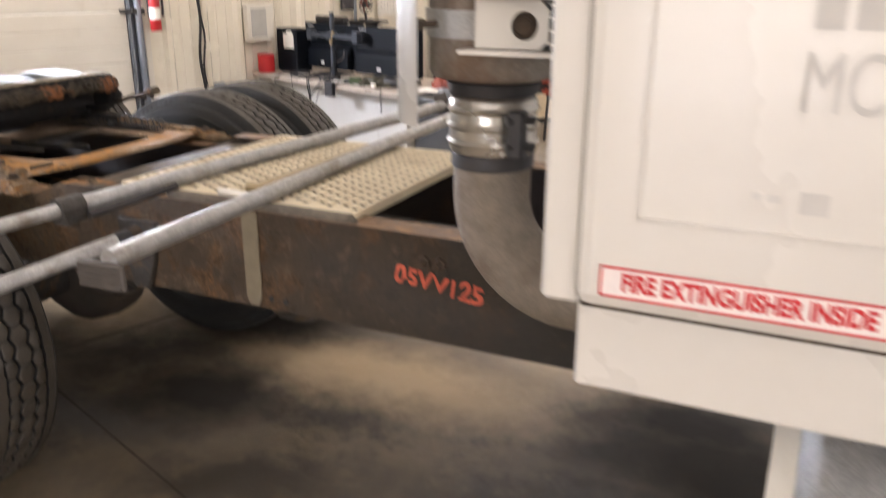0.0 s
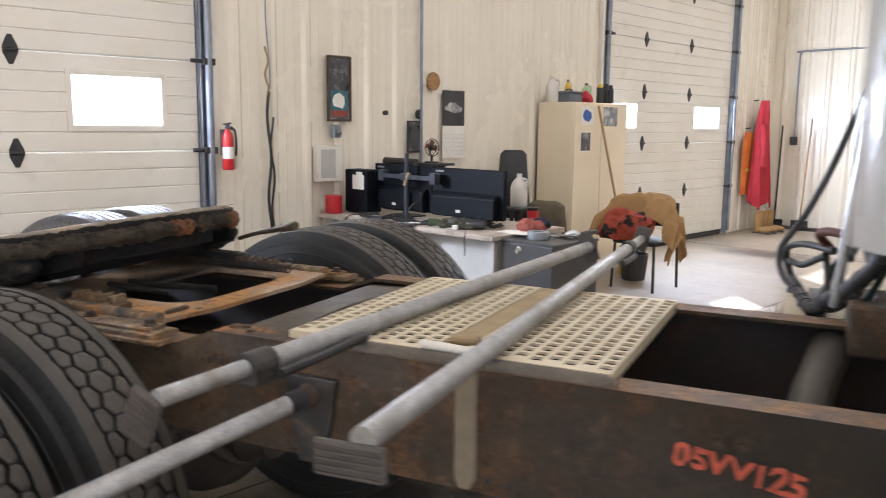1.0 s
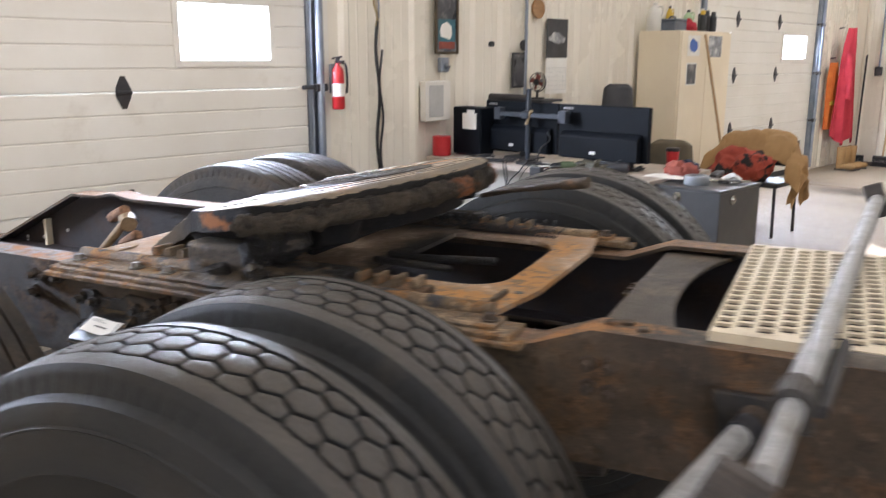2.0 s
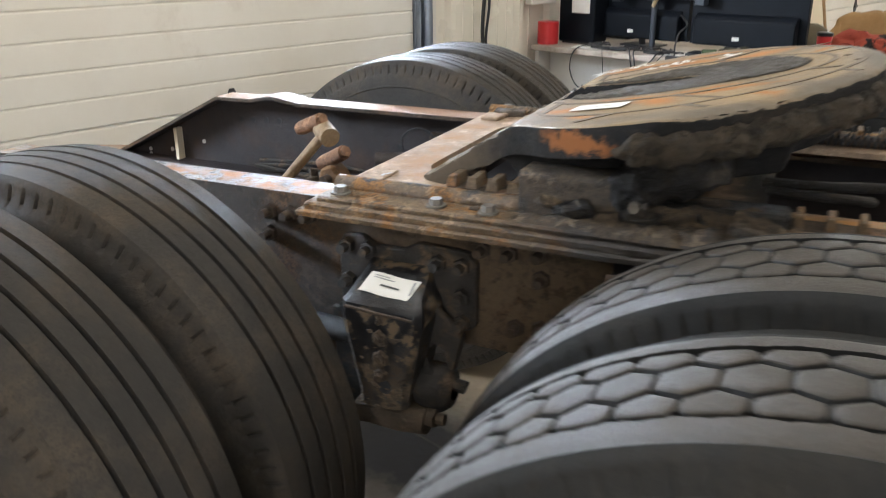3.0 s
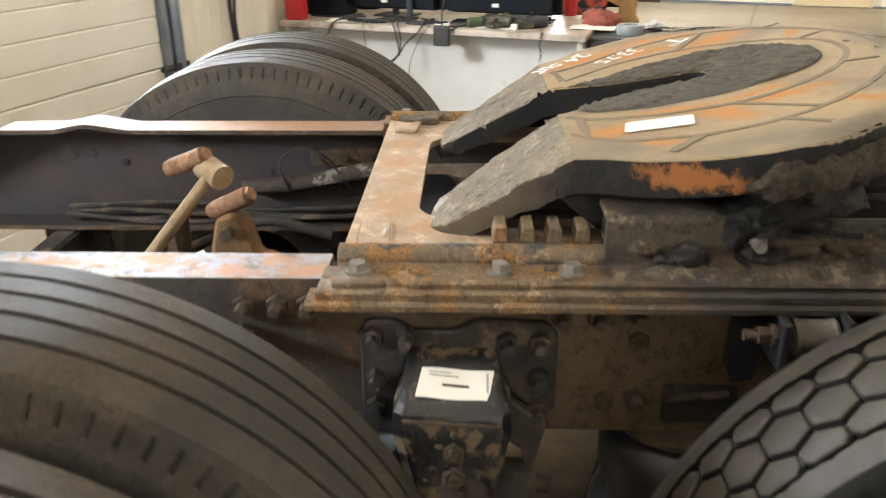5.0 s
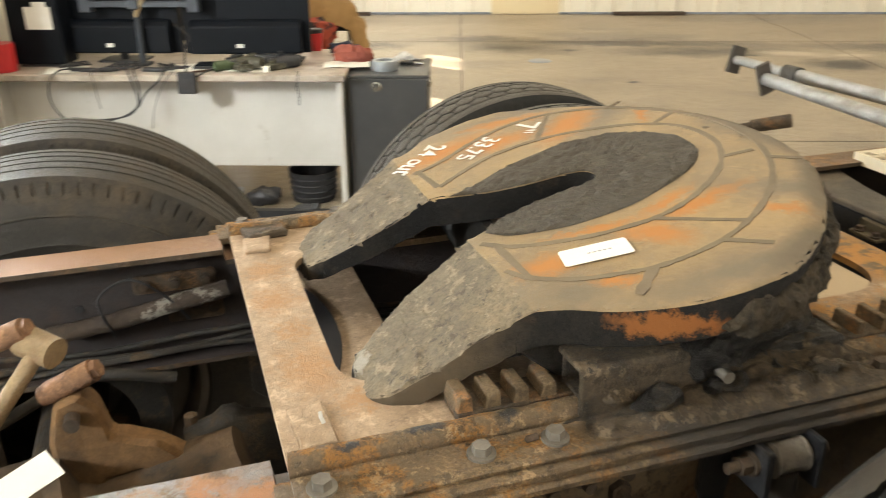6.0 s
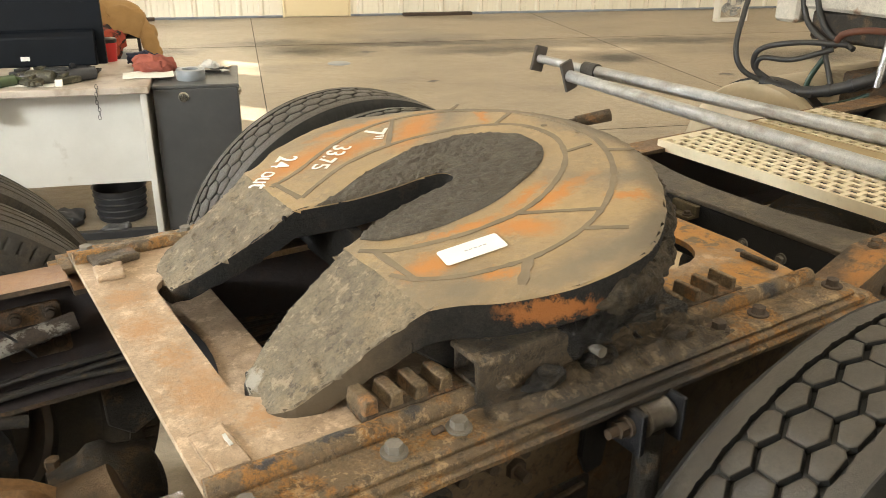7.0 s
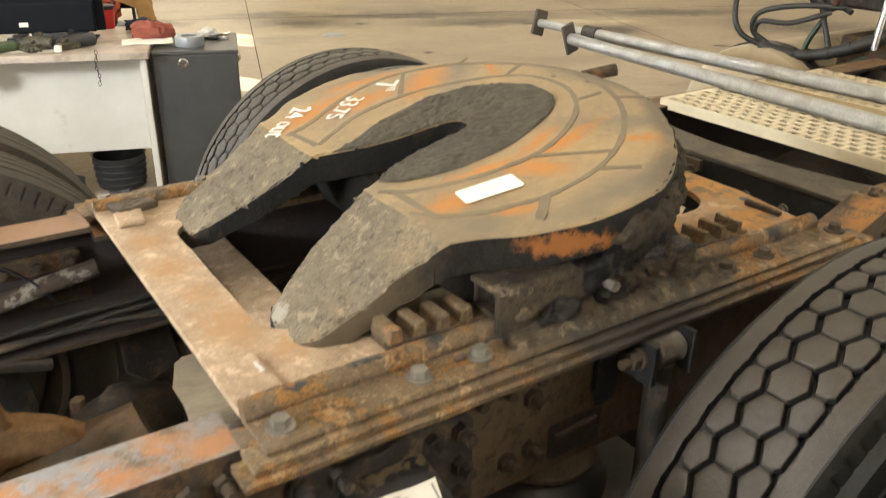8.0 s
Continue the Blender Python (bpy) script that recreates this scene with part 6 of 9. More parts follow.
# air spring below the rail, ahead of the hanger
for s in (-1, 1):
    bm = B()
    lathe(bm, [(0.30, 0.0), (0.30, 0.085), (0.42, 0.09), (0.46, 0.112), (0.49, 0.124), (0.52, 0.124), (0.545, 0.112), (0.56, 0.100), (0.60, 0.112), (0.64, 0.116), (0.668, 0.104), (0.683, 0.085), (0.683, 0.0)], 30, (0.335, s * 0.36, 0), "z")
    spring = part("air_spring", roughen(bm, 0.003, 14), M_BLACK, truck, "dusty black rubber air spring", True)
    bm = B()
    lathe(bm, [(0.684, 0.0), (0.684, 0.080), (0.690, 0.098), (0.698, 0.098), (0.703, 0.085), (0.703, 0.0)], 28, (0.335, s * 0.36, 0), "z")
    part("bead_plate", roughen(bm, 0.002, 30), M_DIRTNUT, spring, "rusty bead plate", True)
# flaking bracket below the slide on the web
bm = B()
prism(bm, [(0.27, 0.905), (0.42, 0.905), (0.40, 0.885), (0.36, 0.88), (0.345, 0.862), (0.31, 0.862), (0.295, 0.88), (0.275, 0.885)], -RW - 0.006, -RW, "y", 0.001)
part("bracket_plate", roughen(bm, 0.002, 30), M_RAIL, truck)
bm = B()
prism(bm, arc_rect(0.292, 0.40, 0.722, 0.788, 0.010, 3), -RW - 0.0035, -RW + 0.001, "y", 0.001)
slot_plate = part("slot_plate", bm, M_GREASE, truck, "dark oily slot plate on the web")
bm = B()
rod(bm, (0.302, -RW - 0.006, 0.765), (0.385, -RW - 0.006, 0.772), 0.006, seg=10)
part("slot_rod", roughen(bm, 0.002, 60), M_DIRTNUT, slot_plate)

# torque rod between the rails at the tail
tr = new("torque_rod")
tr.parent = truck
tagged(tr, "rusty torque rod with pinkish bushed ends")
bm = B()
M_ROD = surface("worn_tan_rod", (0.40, 0.285, 0.155), (0.28, 0.19, 0.10), 0.5, 0.1, scale=12, bump=0.3, c3=(0.22, 0.11, 0.05), patch=12, patch_at=0.6, grit=0.4)
rod(bm, (-0.615, -0.005, 0.775), (-0.475, 0.05, 0.945), 0.0135, seg=14)
part("rod", bm, M_ROD, tr, smooth=True)
M_BUSH = surface("pale_rusty_bushing", (0.42, 0.22, 0.115), (0.25, 0.125, 0.06), 0.65, 0.1, scale=14, bump=0.4, grit=0.6, flake=0.5, flake_scale=36)
bm = B()
rod(bm, (-0.50, 0.075, 0.948), (-0.455, 0.04, 0.935), 0.025, seg=20)
rod(bm, (-0.505, 0.079, 0.9495), (-0.50, 0.075, 0.948), 0.023, seg=20)
part("rod_head", roughen(bm, 0.0012, 40), M_ROD, tr, "worn steel rod head", True)
for p0, p1 in (((-0.565, 0.08, 0.943), (-0.495, 0.065, 0.972)), ((-0.475, 0.035, 0.872), (-0.405, 0.02, 0.908))):
    bm = B()
    rod(bm, p0, p1, 0.0185, seg=18)
    rod(bm, Vector(p0) - (Vector(p1) - Vector(p0)) * 0.15, p0, 0.016, seg=12)
    rod(bm, p1, Vector(p1) + (Vector(p1) - Vector(p0)) * 0.12, 0.015, seg=6)
    part("bushing", roughen(bm, 0.0008, 50), M_BUSH, tr, smooth=True)
M_ARM = surface("orange_rust_casting", (0.30, 0.16, 0.060), (0.17, 0.09, 0.038), 0.8, 0.0, scale=10, fine=60, bump=0.5, c3=(0.05, 0.035, 0.022), patch=8, patch_at=0.6, grit=0.5)
bm = B()
prism(bm, [(-0.49, 0.60), (-0.485, 0.80), (-0.47, 0.865), (-0.435, 0.875), (-0.405, 0.85), (-0.395, 0.79), (-0.33, 0.765), (-0.27, 0.715), (-0.235, 0.64), (-0.28, 0.62), (-0.31, 0.68), (-0.36, 0.715), (-0.41, 0.715), (-0.42, 0.60)], 0.005, 0.055, "y", 0.008)
bmesh.ops.subdivide_edges(bm, edges=bm.edges[:], cuts=2, use_grid_fill=True)
part("post", roughen(bm, 0.004, 22), M_ARM, tr, "orange rusty cast arm")
bm = B()
rod(bm, (-0.445, -0.02, 0.84), (-0.445, 0.08, 0.84), 0.012, seg=12)
part("post_bolt", bm, M_RUSTBOLT, tr, smooth=True)
bm = B()
box(bm, -0.06, 0.06, -0.028, 0.028, 0, 0.001)
bmesh.ops.transform(bm, matrix=Matrix.Translation((-0.52, -0.09, 0.80)) @ Euler((radians(14), radians(-12), radians(28))).to_matrix().to_4x4(), verts=bm.verts)
part("sticker", bm, M_PAPER, tr, "loose white paper sticker")

# rusty plates and a strap bolted inside the far rail
for x0, x1, z0, z1 in ((-0.36, -0.20, 0.845, 0.885), (-0.30, -0.19, 0.775, 0.825)):
    bm = B()
    prism(bm, arc_rect(x0, x1, z0, z1, 0.008, 3), RW - 0.022, RW - 0.0115, "y", 0.002)
    plate_ = part("rail_plate", roughen(bm, 0.002, 30), M_RAIL, truck, "rusty plate bolted inside the rail")
    for k in range(3):
        part("plate_bolt", hexbolt(B(), (x0 + 0.02 + k * (x1 - x0 - 0.04) / 2, RW - 0.022, (z0 + z1) / 2), (0, -1, 0), 0.009, 0.008), M_RUSTBOLT, plate_)
bm = B()
tube(bm, curve_pts([(-0.52, 0.385, 0.795), (-0.40, 0.375, 0.81), (-0.28, 0.37, 0.835), (-0.18, 0.372, 0.85)], 6), 0.018, 12)
part("wrapped_line", roughen(bm, 0.003, 60), stains_and_light(surface("flaking_dark_pipe", (0.075, 0.050, 0.034), (0.040, 0.028, 0.020), 0.7, scale=14, fine=60, bump=0.6, grit=0.5), [((-0.30, 0.36), 15, 0.09, 0.007), ((-0.24, 0.365), -20, 0.05, 0.006)], (0.24, 0.22, 0.19), 0.7, 60, 0.03, 0.3, 60), truck, "dirty taped line", True)
# pipes and brackets over the rear axle
for pts, r in (([(-0.75, -0.18, 0.70), (-0.55, -0.16, 0.74), (-0.35, -0.17, 0.735), (-0.15, -0.16, 0.70)], 0.018), ([(-0.70, -0.10, 0.66), (-0.5, -0.11, 0.70), (-0.3, -0.10, 0.69)], 0.014), ([(-0.62, 0.24, 0.70), (-0.45, 0.26, 0.76), (-0.3, 0.28, 0.72)], 0.012)):
    part("axle_pipe", tube(B(), curve_pts(pts, 6), r, 10), M_GREASE, truck, smooth=True)
for x, y, z in ((-0.50, -0.20, 0.78), (-0.36, -0.15, 0.78), (-0.62, 0.2, 0.78), (-0.28, 0.17, 0.68)):
    bm = B()
    box(bm, x - 0.012, x + 0.012, y - 0.04, y + 0.04, 0.60, z, 0.004)
    rod(bm, (x, y, z), (x, y, z + 0.02), 0.012, seg=6)
    part("axle_bracket", roughen(bm, 0.003, 25), M_RAIL, truck)

# air lines on the inside of the far rail
for k, (z, yo) in enumerate(((0.735, 0.372), (0.728, 0.358), (0.724, 0.385), (0.748, 0.392))):
    bm = B()
    pts = [(-0.95 + 0.1 * i, yo + 0.006 * math.sin(i * 1.7 + k), z + 0.008 * math.sin(i * 0.9 + 2 * k)) for i in range(13)]
    tube(bm, curve_pts(pts, 3), 0.006, 8)
    part("air_line", bm, M_GREASE, truck, smooth=True)
bm = B()
tube(bm, curve_pts([(-0.40, 0.36, 0.78), (-0.42, 0.35, 0.87), (-0.36, 0.35, 0.905), (-0.30, 0.355, 0.86), (-0.26, 0.36, 0.80)]), 0.0028, 8)
part("air_line", bm, M_BLACK, truck, smooth=True)
# pale discs paint daylight through web holes; dark ones are bolts and a hole
for x, z, r in ((-1.189, 0.779, 0.007), (-1.329, 0.740, 0.007), (-1.426, 0.732, 0.007), (-1.427, 0.715, 0.007), (-1.028, 0.866, 0.009), (-0.98, 0.867, 0.009), (-0.93, 0.869, 0.009), (-0.882, 0.871, 0.009), (-0.807, 0.851, 0.009), (-0.463, 0.828, 0.008)):
    bm = B()
    rod(bm, (x, RW - 0.0105, z), (x, RW - 0.013, z), r, seg=12)
    part("bolt_head", bm, M_CHALK if x < -1.1 else M_BLACK, truck)
bm = B()
box(bm, -1.290, -1.276, 0.385, 0.414, 0.69, 0.820, 0.001)
part("tail_bracket", bm, M_CREAM, truck, "pale tail lamp bracket edge")
# coiled spring and dark gear seen under the coupling front
for y, x0, x1 in ((0.30, 0.60, 0.86),):
    bm = B()
    n = int((x1 - x0) / 0.013 * 10)
    tube(bm, [(x0 + (x1 - x0) * k / n, y + 0.012 * math.cos(k * 0.6283), 0.978 + 0.012 * math.sin(k * 0.6283)) for k in range(n + 1)], 0.0022, 6)
    part("coil_spring", bm, M_DARKIRON, truck, "dark coil spring", True)
# ---- catwalk deck of pierced planks ----
def pierced_plank(x0, x1, y0, y1, z):
    bm = B()
    nx = round((x1 - x0) / 0.0355)
    px = (x1 - x0) / nx
    py, hx, hy = 0.0385, 0.0118, 0.0130
    for i in range(nx):
        xa, xb = x0 + i * px, x0 + (i + 1) * px
        cx = (xa + xb) / 2
        off = (i % 2) * py / 2
        ys = [y0]
        holes = []
        y = y0 + 0.016 + off
        while y + py < y1 - 0.002:
            holes.append(y + py / 2)
            y += py
        edges = [y0] + [h + d for h in holes for d in (-hy, hy)] + [y1]
        for k, (a, b) in enumerate(zip(edges[:-1], edges[1:])):
            if k % 2 == 0:
                q = [bm.verts.new(p) for p in ((xa, a, z), (xb, a, z), (xb, b, z), (xa, b, z))]
                bm.faces.new(q)
            else:
                for s0, s1 in ((xa, cx - hx), (cx + hx, xb)):
                    bm.faces.new([bm.verts.new(p) for p in ((s0, a, z), (s1, a, z), (s1, b, z), (s0, b, z))])
                ring = [(cx - hx, a), (cx + hx, a), (cx + hx, b), (cx - hx, b)]
                up = [bm.verts.new((u, v, z + 0.0015)) for u, v in ring]
                dn = [bm.verts.new((u, v, z - 0.004)) for u, v in ring]
                outer = [bm.verts.new((cx + (u - cx) * 1.3, (a + b) / 2 + (v - (a + b) / 2) * 1.25, z + 0.0002)) for u, v in ring]
                for j in range(4):
                    bm.faces.new((up[j], up[(j + 1) % 4], dn[(j + 1) % 4], dn[j]))
                    bm.faces.new((outer[j], outer[(j + 1) % 4], up[(j + 1) % 4], up[j]))
    for a, b in (((x0, y0), (x1, y0)), ((x1, y0), (x1, y1)), ((x1, y1), (x0, y1)), ((x0, y1), (x0, y0))):
        bm.faces.new([bm.verts.new(p) for p in ((*a, z), (*b, z), (*b, z - 0.028), (*a, z - 0.028))])
    bmesh.ops.recalc_face_normals(bm, faces=bm.faces)
    return bm


deck = new("catwalk_deck")
deck.parent = truck
tagged(deck, "pierced cream-coloured aluminium catwalk across the frame")
DZ = 0.986
for x0, x1 in ((1.36, 1.715), (1.785, 2.11)):
    part("plank", pierced_plank(x0, x1, -0.39, 0.37, DZ), M_ALU, deck)
bm = B()
box(bm, 1.718, 1.782, -0.31, 0.37, DZ - 0.006, DZ - 0.001, 0.002)
part("centre_strip", bm, M_STRAP, deck, "smooth tan centre strip")
bm = B()
box(bm, 1.70, 1.80, -0.385, -0.30, DZ - 0.012, DZ - 0.004, 0.003)
rod(bm, (1.735, -0.315, DZ + 0.006), (1.80, -0.305, DZ + 0.006), 0.013, seg=12)
part("latch", roughen(bm, 0.002, 40), M_STRAP, deck, "dusty latch lump")
bm = B()
rod(bm, (1.70, -0.385, DZ + 0.008), (1.82, -0.385, DZ + 0.004), 0.011, seg=14)
part("latch_bar", bm, M_DOOR, deck, "short white bar")
bm = B()
rod(bm, (1.55, -0.405, DZ - 0.014), (2.11, -0.405, DZ - 0.014), 0.0165, seg=14)
hexbolt(bm, (2.11, -0.405, DZ - 0.014), (1, 0, 0), 0.009, 0.012)
part("edge_tube", bm, surface("dusty_grey_tube", (0.20, 0.17, 0.135), (0.13, 0.11, 0.09), 0.55, 0.2, scale=14, bump=0.2, grit=0.4), deck, "dusty grey edge tube", True)
for y in (-0.36, 0.345):
    bm = B()
    box(bm, 1.40, 2.10, y - 0.018, y + 0.018, RT, DZ - 0.028, 0.003)
    part("bearer", bm, M_RAIL, deck)
bm = B()
prism(bm, [(1.80, 0.965), (1.848, 0.965), (1.848, 0.735), (1.835, 0.71), (1.81, 0.71), (1.80, 0.735)], -RW - 0.008, -RW - 0.001, "y", 0.002)
part("deck_bracket", bm, surface("khaki_bracket", (0.22, 0.185, 0.125), (0.15, 0.125, 0.085), 0.6, 0.1, scale=8, bump=0.2), deck, "khaki painted support strap")
# two holes in the web, their inner shade shown by black discs
for x, z in ((1.875, 0.735), (1.92, 0.733)):
    bm = B()
    rod(bm, (x, -RW - 0.0005, z), (x, -RW - 0.003, z), 0.008, seg=12)
    part("bolt_hole", bm, M_BLACK, truck)

# orange crayon writing on the rail web
m = Matrix.Translation((2.355, -RW - 0.0012, 0.852)) @ Euler((radians(90), 0, 0)).to_matrix().to_4x4() @ Matrix.Rotation(radians(-7), 4, "Z")
bm = text_mesh("05VV125", 0.062, m, bold=0.0022)
roughen(bm, 0.005, 40)
part("crayon_note", bm, M_ORANGE, truck, "smeared orange crayon figures")

# fender arm on the near side
bm = B()
e0, e1 = Vector((1.436, -0.49, 0.853)), Vector((1.235, -1.17, 0.765))
rod(bm, e0, e1, 0.021, seg=18)
arm = part("fender_arm", bm, M_GALV, truck, "bright bare fender tube", True)
bm = B()
rod(bm, e0 + Vector((0.012, 0.035, 0.004)), e0 - Vector((0.004, 0.012, 0.001)), 0.0245, seg=16)
part("collar", bm, M_BLACK, arm, smooth=True)
bm = B()
rod(bm, (1.45, -0.425, 0.86), (1.446, -0.47, 0.856), 0.03, 0.024, seg=16)
part("socket", bm, M_RUSTBOLT, arm, "rusty socket", True)
bm = B()
prism(bm, [(1.38, 0.90), (1.52, 0.90), (1.50, 0.78), (1.47, 0.70), (1.42, 0.70), (1.40, 0.78)], -0.445, -0.426, "y", 0.003)
part("arm_bracket", bm, M_GREASE, arm)

# ---- cab, exhaust, tank ----
cab = new("cab")
cab.parent = truck
tagged(cab, "white painted truck cab with grimy lower edge")
bm = B()
box(bm, 2.85, 5.6, -1.075, 1.075, 1.135, 3.3, 0.02, seg=2)
part("body_panel", bm, M_WHITE, cab)
bm = B()
box(bm, 2.80, 2.852, -1.055, -0.985, 1.13, 3.3, 0.006)
part("corner_trim", bm, M_WHITE, cab, "pale corner trim")
bm = B()
box(bm, 2.852, 5.6, -1.055, -1.03, 1.014, 1.138, 0.004)
box(bm, 2.852, 2.87, -1.05, -0.6, 1.014, 1.136, 0.003)
part("skirt", bm, M_WHITE, cab)
bm = B()
box(bm, 2.925, 3.7, -1.0775, -1.0745, 1.262, 1.265)
box(bm, 2.925, 2.928, -1.0775, -1.0745, 1.262, 2.2)
part("panel_line", bm, surface("panel_gap", (0.60, 0.57, 0.52), (0.55, 0.52, 0.47), 0.6, bump=0.0), cab)
M_PALETXT = surface("faded_grey_lettering", (0.46, 0.44, 0.41), (0.54, 0.52, 0.48), 0.6, scale=30, bump=0.0)
# brown strip: dirt along the joint, with its shadow line painted in
bm = B()
box(bm, 2.856, 5.58, -1.0568, -1.0545, 1.131, 1.1355)
part("seam", bm, M_RUSTBOLT, cab, "brown seam under the body, dirt and shadow line in one strip")
for x0, x1, z0, z1 in ((3.185, 3.21, 1.398, 1.462), (3.09, 3.118, 1.488, 1.53), (3.128, 3.156, 1.488, 1.53), (3.17, 3.2, 1.488, 1.53), (3.05, 3.06, 1.302, 1.309), (3.066, 3.08, 1.30, 1.308), (3.10, 3.13, 1.29, 1.315)):
    bm = B()
    box(bm, x0, x1, -1.0768, -1.0752, z0, z1)
    part("letter_bar", bm, M_PALETXT, cab)
bm = text_mesh("MC", 0.092, Matrix.Translation((3.126, -1.0762, 1.430)) @ Euler((radians(90), 0, 0)).to_matrix().to_4x4() @ Matrix.Diagonal((0.62, 1.0, 1.0, 1)))
part("lettering", bm, M_PALETXT, cab, "faded grey lettering")
LX0, LX1, LZ0, LZ1 = 2.884, 3.225, 1.157, 1.198
M_LABW = surface("label_white", (0.78, 0.70, 0.66), (0.74, 0.66, 0.62), 0.5, bump=0.0)
bm = B()
box(bm, LX0, LX1, -1.0772, -1.0752, LZ0, LZ1)
label = part("warning_label", bm, M_LABW, cab, "white and red fire extinguisher label")
bm = B()
for a, b, c, d in ((LX0, LX1, LZ1 - 0.003, LZ1), (LX0, LX1, LZ0, LZ0 + 0.003), (LX0, LX0 + 0.003, LZ0, LZ1), (LX1 - 0.003, LX1, LZ0, LZ1)):
    box(bm, a, b, -1.0782, -1.0762, c, d)
part("label_border", bm, M_RED, label)
bm = text_mesh("FIRE EXTINGUISHER INSIDE", 0.031, bold=0.0012, m= Matrix.Translation((LX0 + 0.170, -1.0776, (LZ0 + LZ1) / 2)) @ Euler((radians(90), 0, 0)).to_matrix().to_4x4() @ Matrix.Diagonal((0.755, 1.0, 1.0, 1)))
part("label_text", bm, M_RED, label)

EX, EY = 2.64, -0.83
ex = new("exhaust_stack")
ex.parent = truck
tagged(ex, "heat-stained steel exhaust stack with white shield")
bm = B()
lathe(bm, [(1.385, 0.066), (1.392, 0.095), (1.402, 0.101), (1.42, 0.1015), (3.4, 0.1015)], 32, (EX, EY, 0), "z")
part("muffler_can", bm, M_EXH, ex, "stained grey steel muffler can", True)
bm = B()
lathe(bm, [(1.275, 0.0655), (1.28, 0.069), (1.355, 0.069), (1.36, 0.0655)], 32, (EX, EY, 0), "z")
M_CLAMP = surface("bright_steel_clamp", (0.55, 0.53, 0.49), (0.42, 0.40, 0.36), 0.28, 0.85, scale=8, bump=0.08)
clamp_ = part("band_clamp", bm, M_CLAMP, ex, "bright band clamp", True)
for z in (1.292, 1.318, 1.343):
    bm = B()
    lathe(bm, [(z - 0.006, 0.0695), (z, 0.0735), (z + 0.006, 0.0695)], 32, (EX, EY, 0), "z")
    part("clamp_ridge", bm, M_CLAMP, clamp_, smooth=True)
bm = B()
for z in (1.295, 1.335):
    rod(bm, (EX + 0.05, EY - 0.075, z), (EX + 0.085, EY - 0.05, z), 0.007, seg=8)
box(bm, EX + 0.05, EX + 0.075, EY - 0.075, EY - 0.05, 1.28, 1.35, 0.003)
part("clamp_bolt", bm, M_DARKIRON, ex)
bm = B()
lathe(bm, [(1.25, 0.0625), (1.253, 0.066), (1.272, 0.066), (1.276, 0.0625)], 32, (EX, EY, 0), "z")
part("joint_ring", bm, M_DARKIRON, ex, smooth=True)
bm = B()
lathe(bm, [(1.362, 0.0625), (1.365, 0.070), (1.384, 0.074), (1.387, 0.0625)], 32, (EX, EY, 0), "z")
part("joint_ring", bm, M_DARKIRON, ex, smooth=True)
bm = B()
pts = [(EX, EY, 1.385), (EX, EY, 1.26), (EX, EY, 1.20)]
for k in range(1, 11):
    a = radians(9 * k)
    pts.append((EX + 0.15 * (1 - math.cos(a)), EY, 1.205 - 0.15 * math.sin(a)))
pts.append((EX + 0.55, EY, 1.055))
tube(bm, pts, 0.062, 24)
part("elbow_pipe", bm, M_ELBOW, ex, "dull stained elbow pipe", True)
bm = B()
lathe(bm, [(1.452, 0.102), (1.452, 0.106), (1.492, 0.106), (1.492, 0.102)], 32, (EX, EY, 0), "z")
part("strap", bm, M_GALV, ex, "pale steel strap", True)
bm = B()
rod(bm, (EX - 0.055, EY - 0.095, 1.472), (EX - 0.072, EY - 0.125, 1.472), 0.005, seg=10)
rod(bm, (EX - 0.066, EY - 0.115, 1.472), (EX - 0.072, EY - 0.125, 1.472), 0.0085, seg=6)
part("strap_bolt", bm, M_RUSTBOLT, ex)
bm = B()
pr = [(2.655, 1.442), (2.75, 1.442), (2.763, 1.455), (2.763, 1.495), (2.75, 1.508), (2.655, 1.508)]
prism(bm, pr, -0.948, -0.94, "y", 0.001)
for z in (1.435, 1.509):
    box(bm, 2.64, 2.802, -0.975, -0.80, z, z + 0.006, 0.001)
part("bracket_plate", bm, M_WHITE, ex, "white support bracket")
bm = B()
rod(bm, (2.728, -0.9475, 1.474), (2.728, -0.952, 1.474), 0.0115, seg=20)
lathe(bm, [(-0.9485, 0.0115), (-0.952, 0.0135), (-0.9485, 0.019)], 20, (2.728, 0, 1.474), "y")
part("rusty_hole", bm, M_RUSTBOLT, ex)
# black box behind the fins stands in for the shade between them
bm = B()
box(bm, 2.764, 2.80, -0.944, -0.85, 1.442, 1.508)
part("bracket_core", bm, M_BLACK, ex)
for k in range(4):
    bm = B()
    z = 1.45 + 0.017 * k
    box(bm, 2.762, 2.802, -0.951, -0.90, z, z + 0.003)
    part("fin", bm, M_WHITE, ex)
bm = B()
ringv = []
for z in (1.326, 3.4):
    row = []
    for a in range(-31, 32, 2):
        an = radians(213 + a)
        row.append(bm.verts.new((EX + 0.150 * math.cos(an), EY + 0.150 * math.sin(an), z)))
    ringv.append(row)
for i in range(len(ringv[0]) - 1):
    bm.faces.new((ringv[0][i], ringv[0][i + 1], ringv[1][i + 1], ringv[1][i]))
bmesh.ops.solidify(bm, geom=bm.faces[:], thickness=0.003)
part("heat_shield", bm, M_WHITE, ex, "white painted heat shield strip", True)

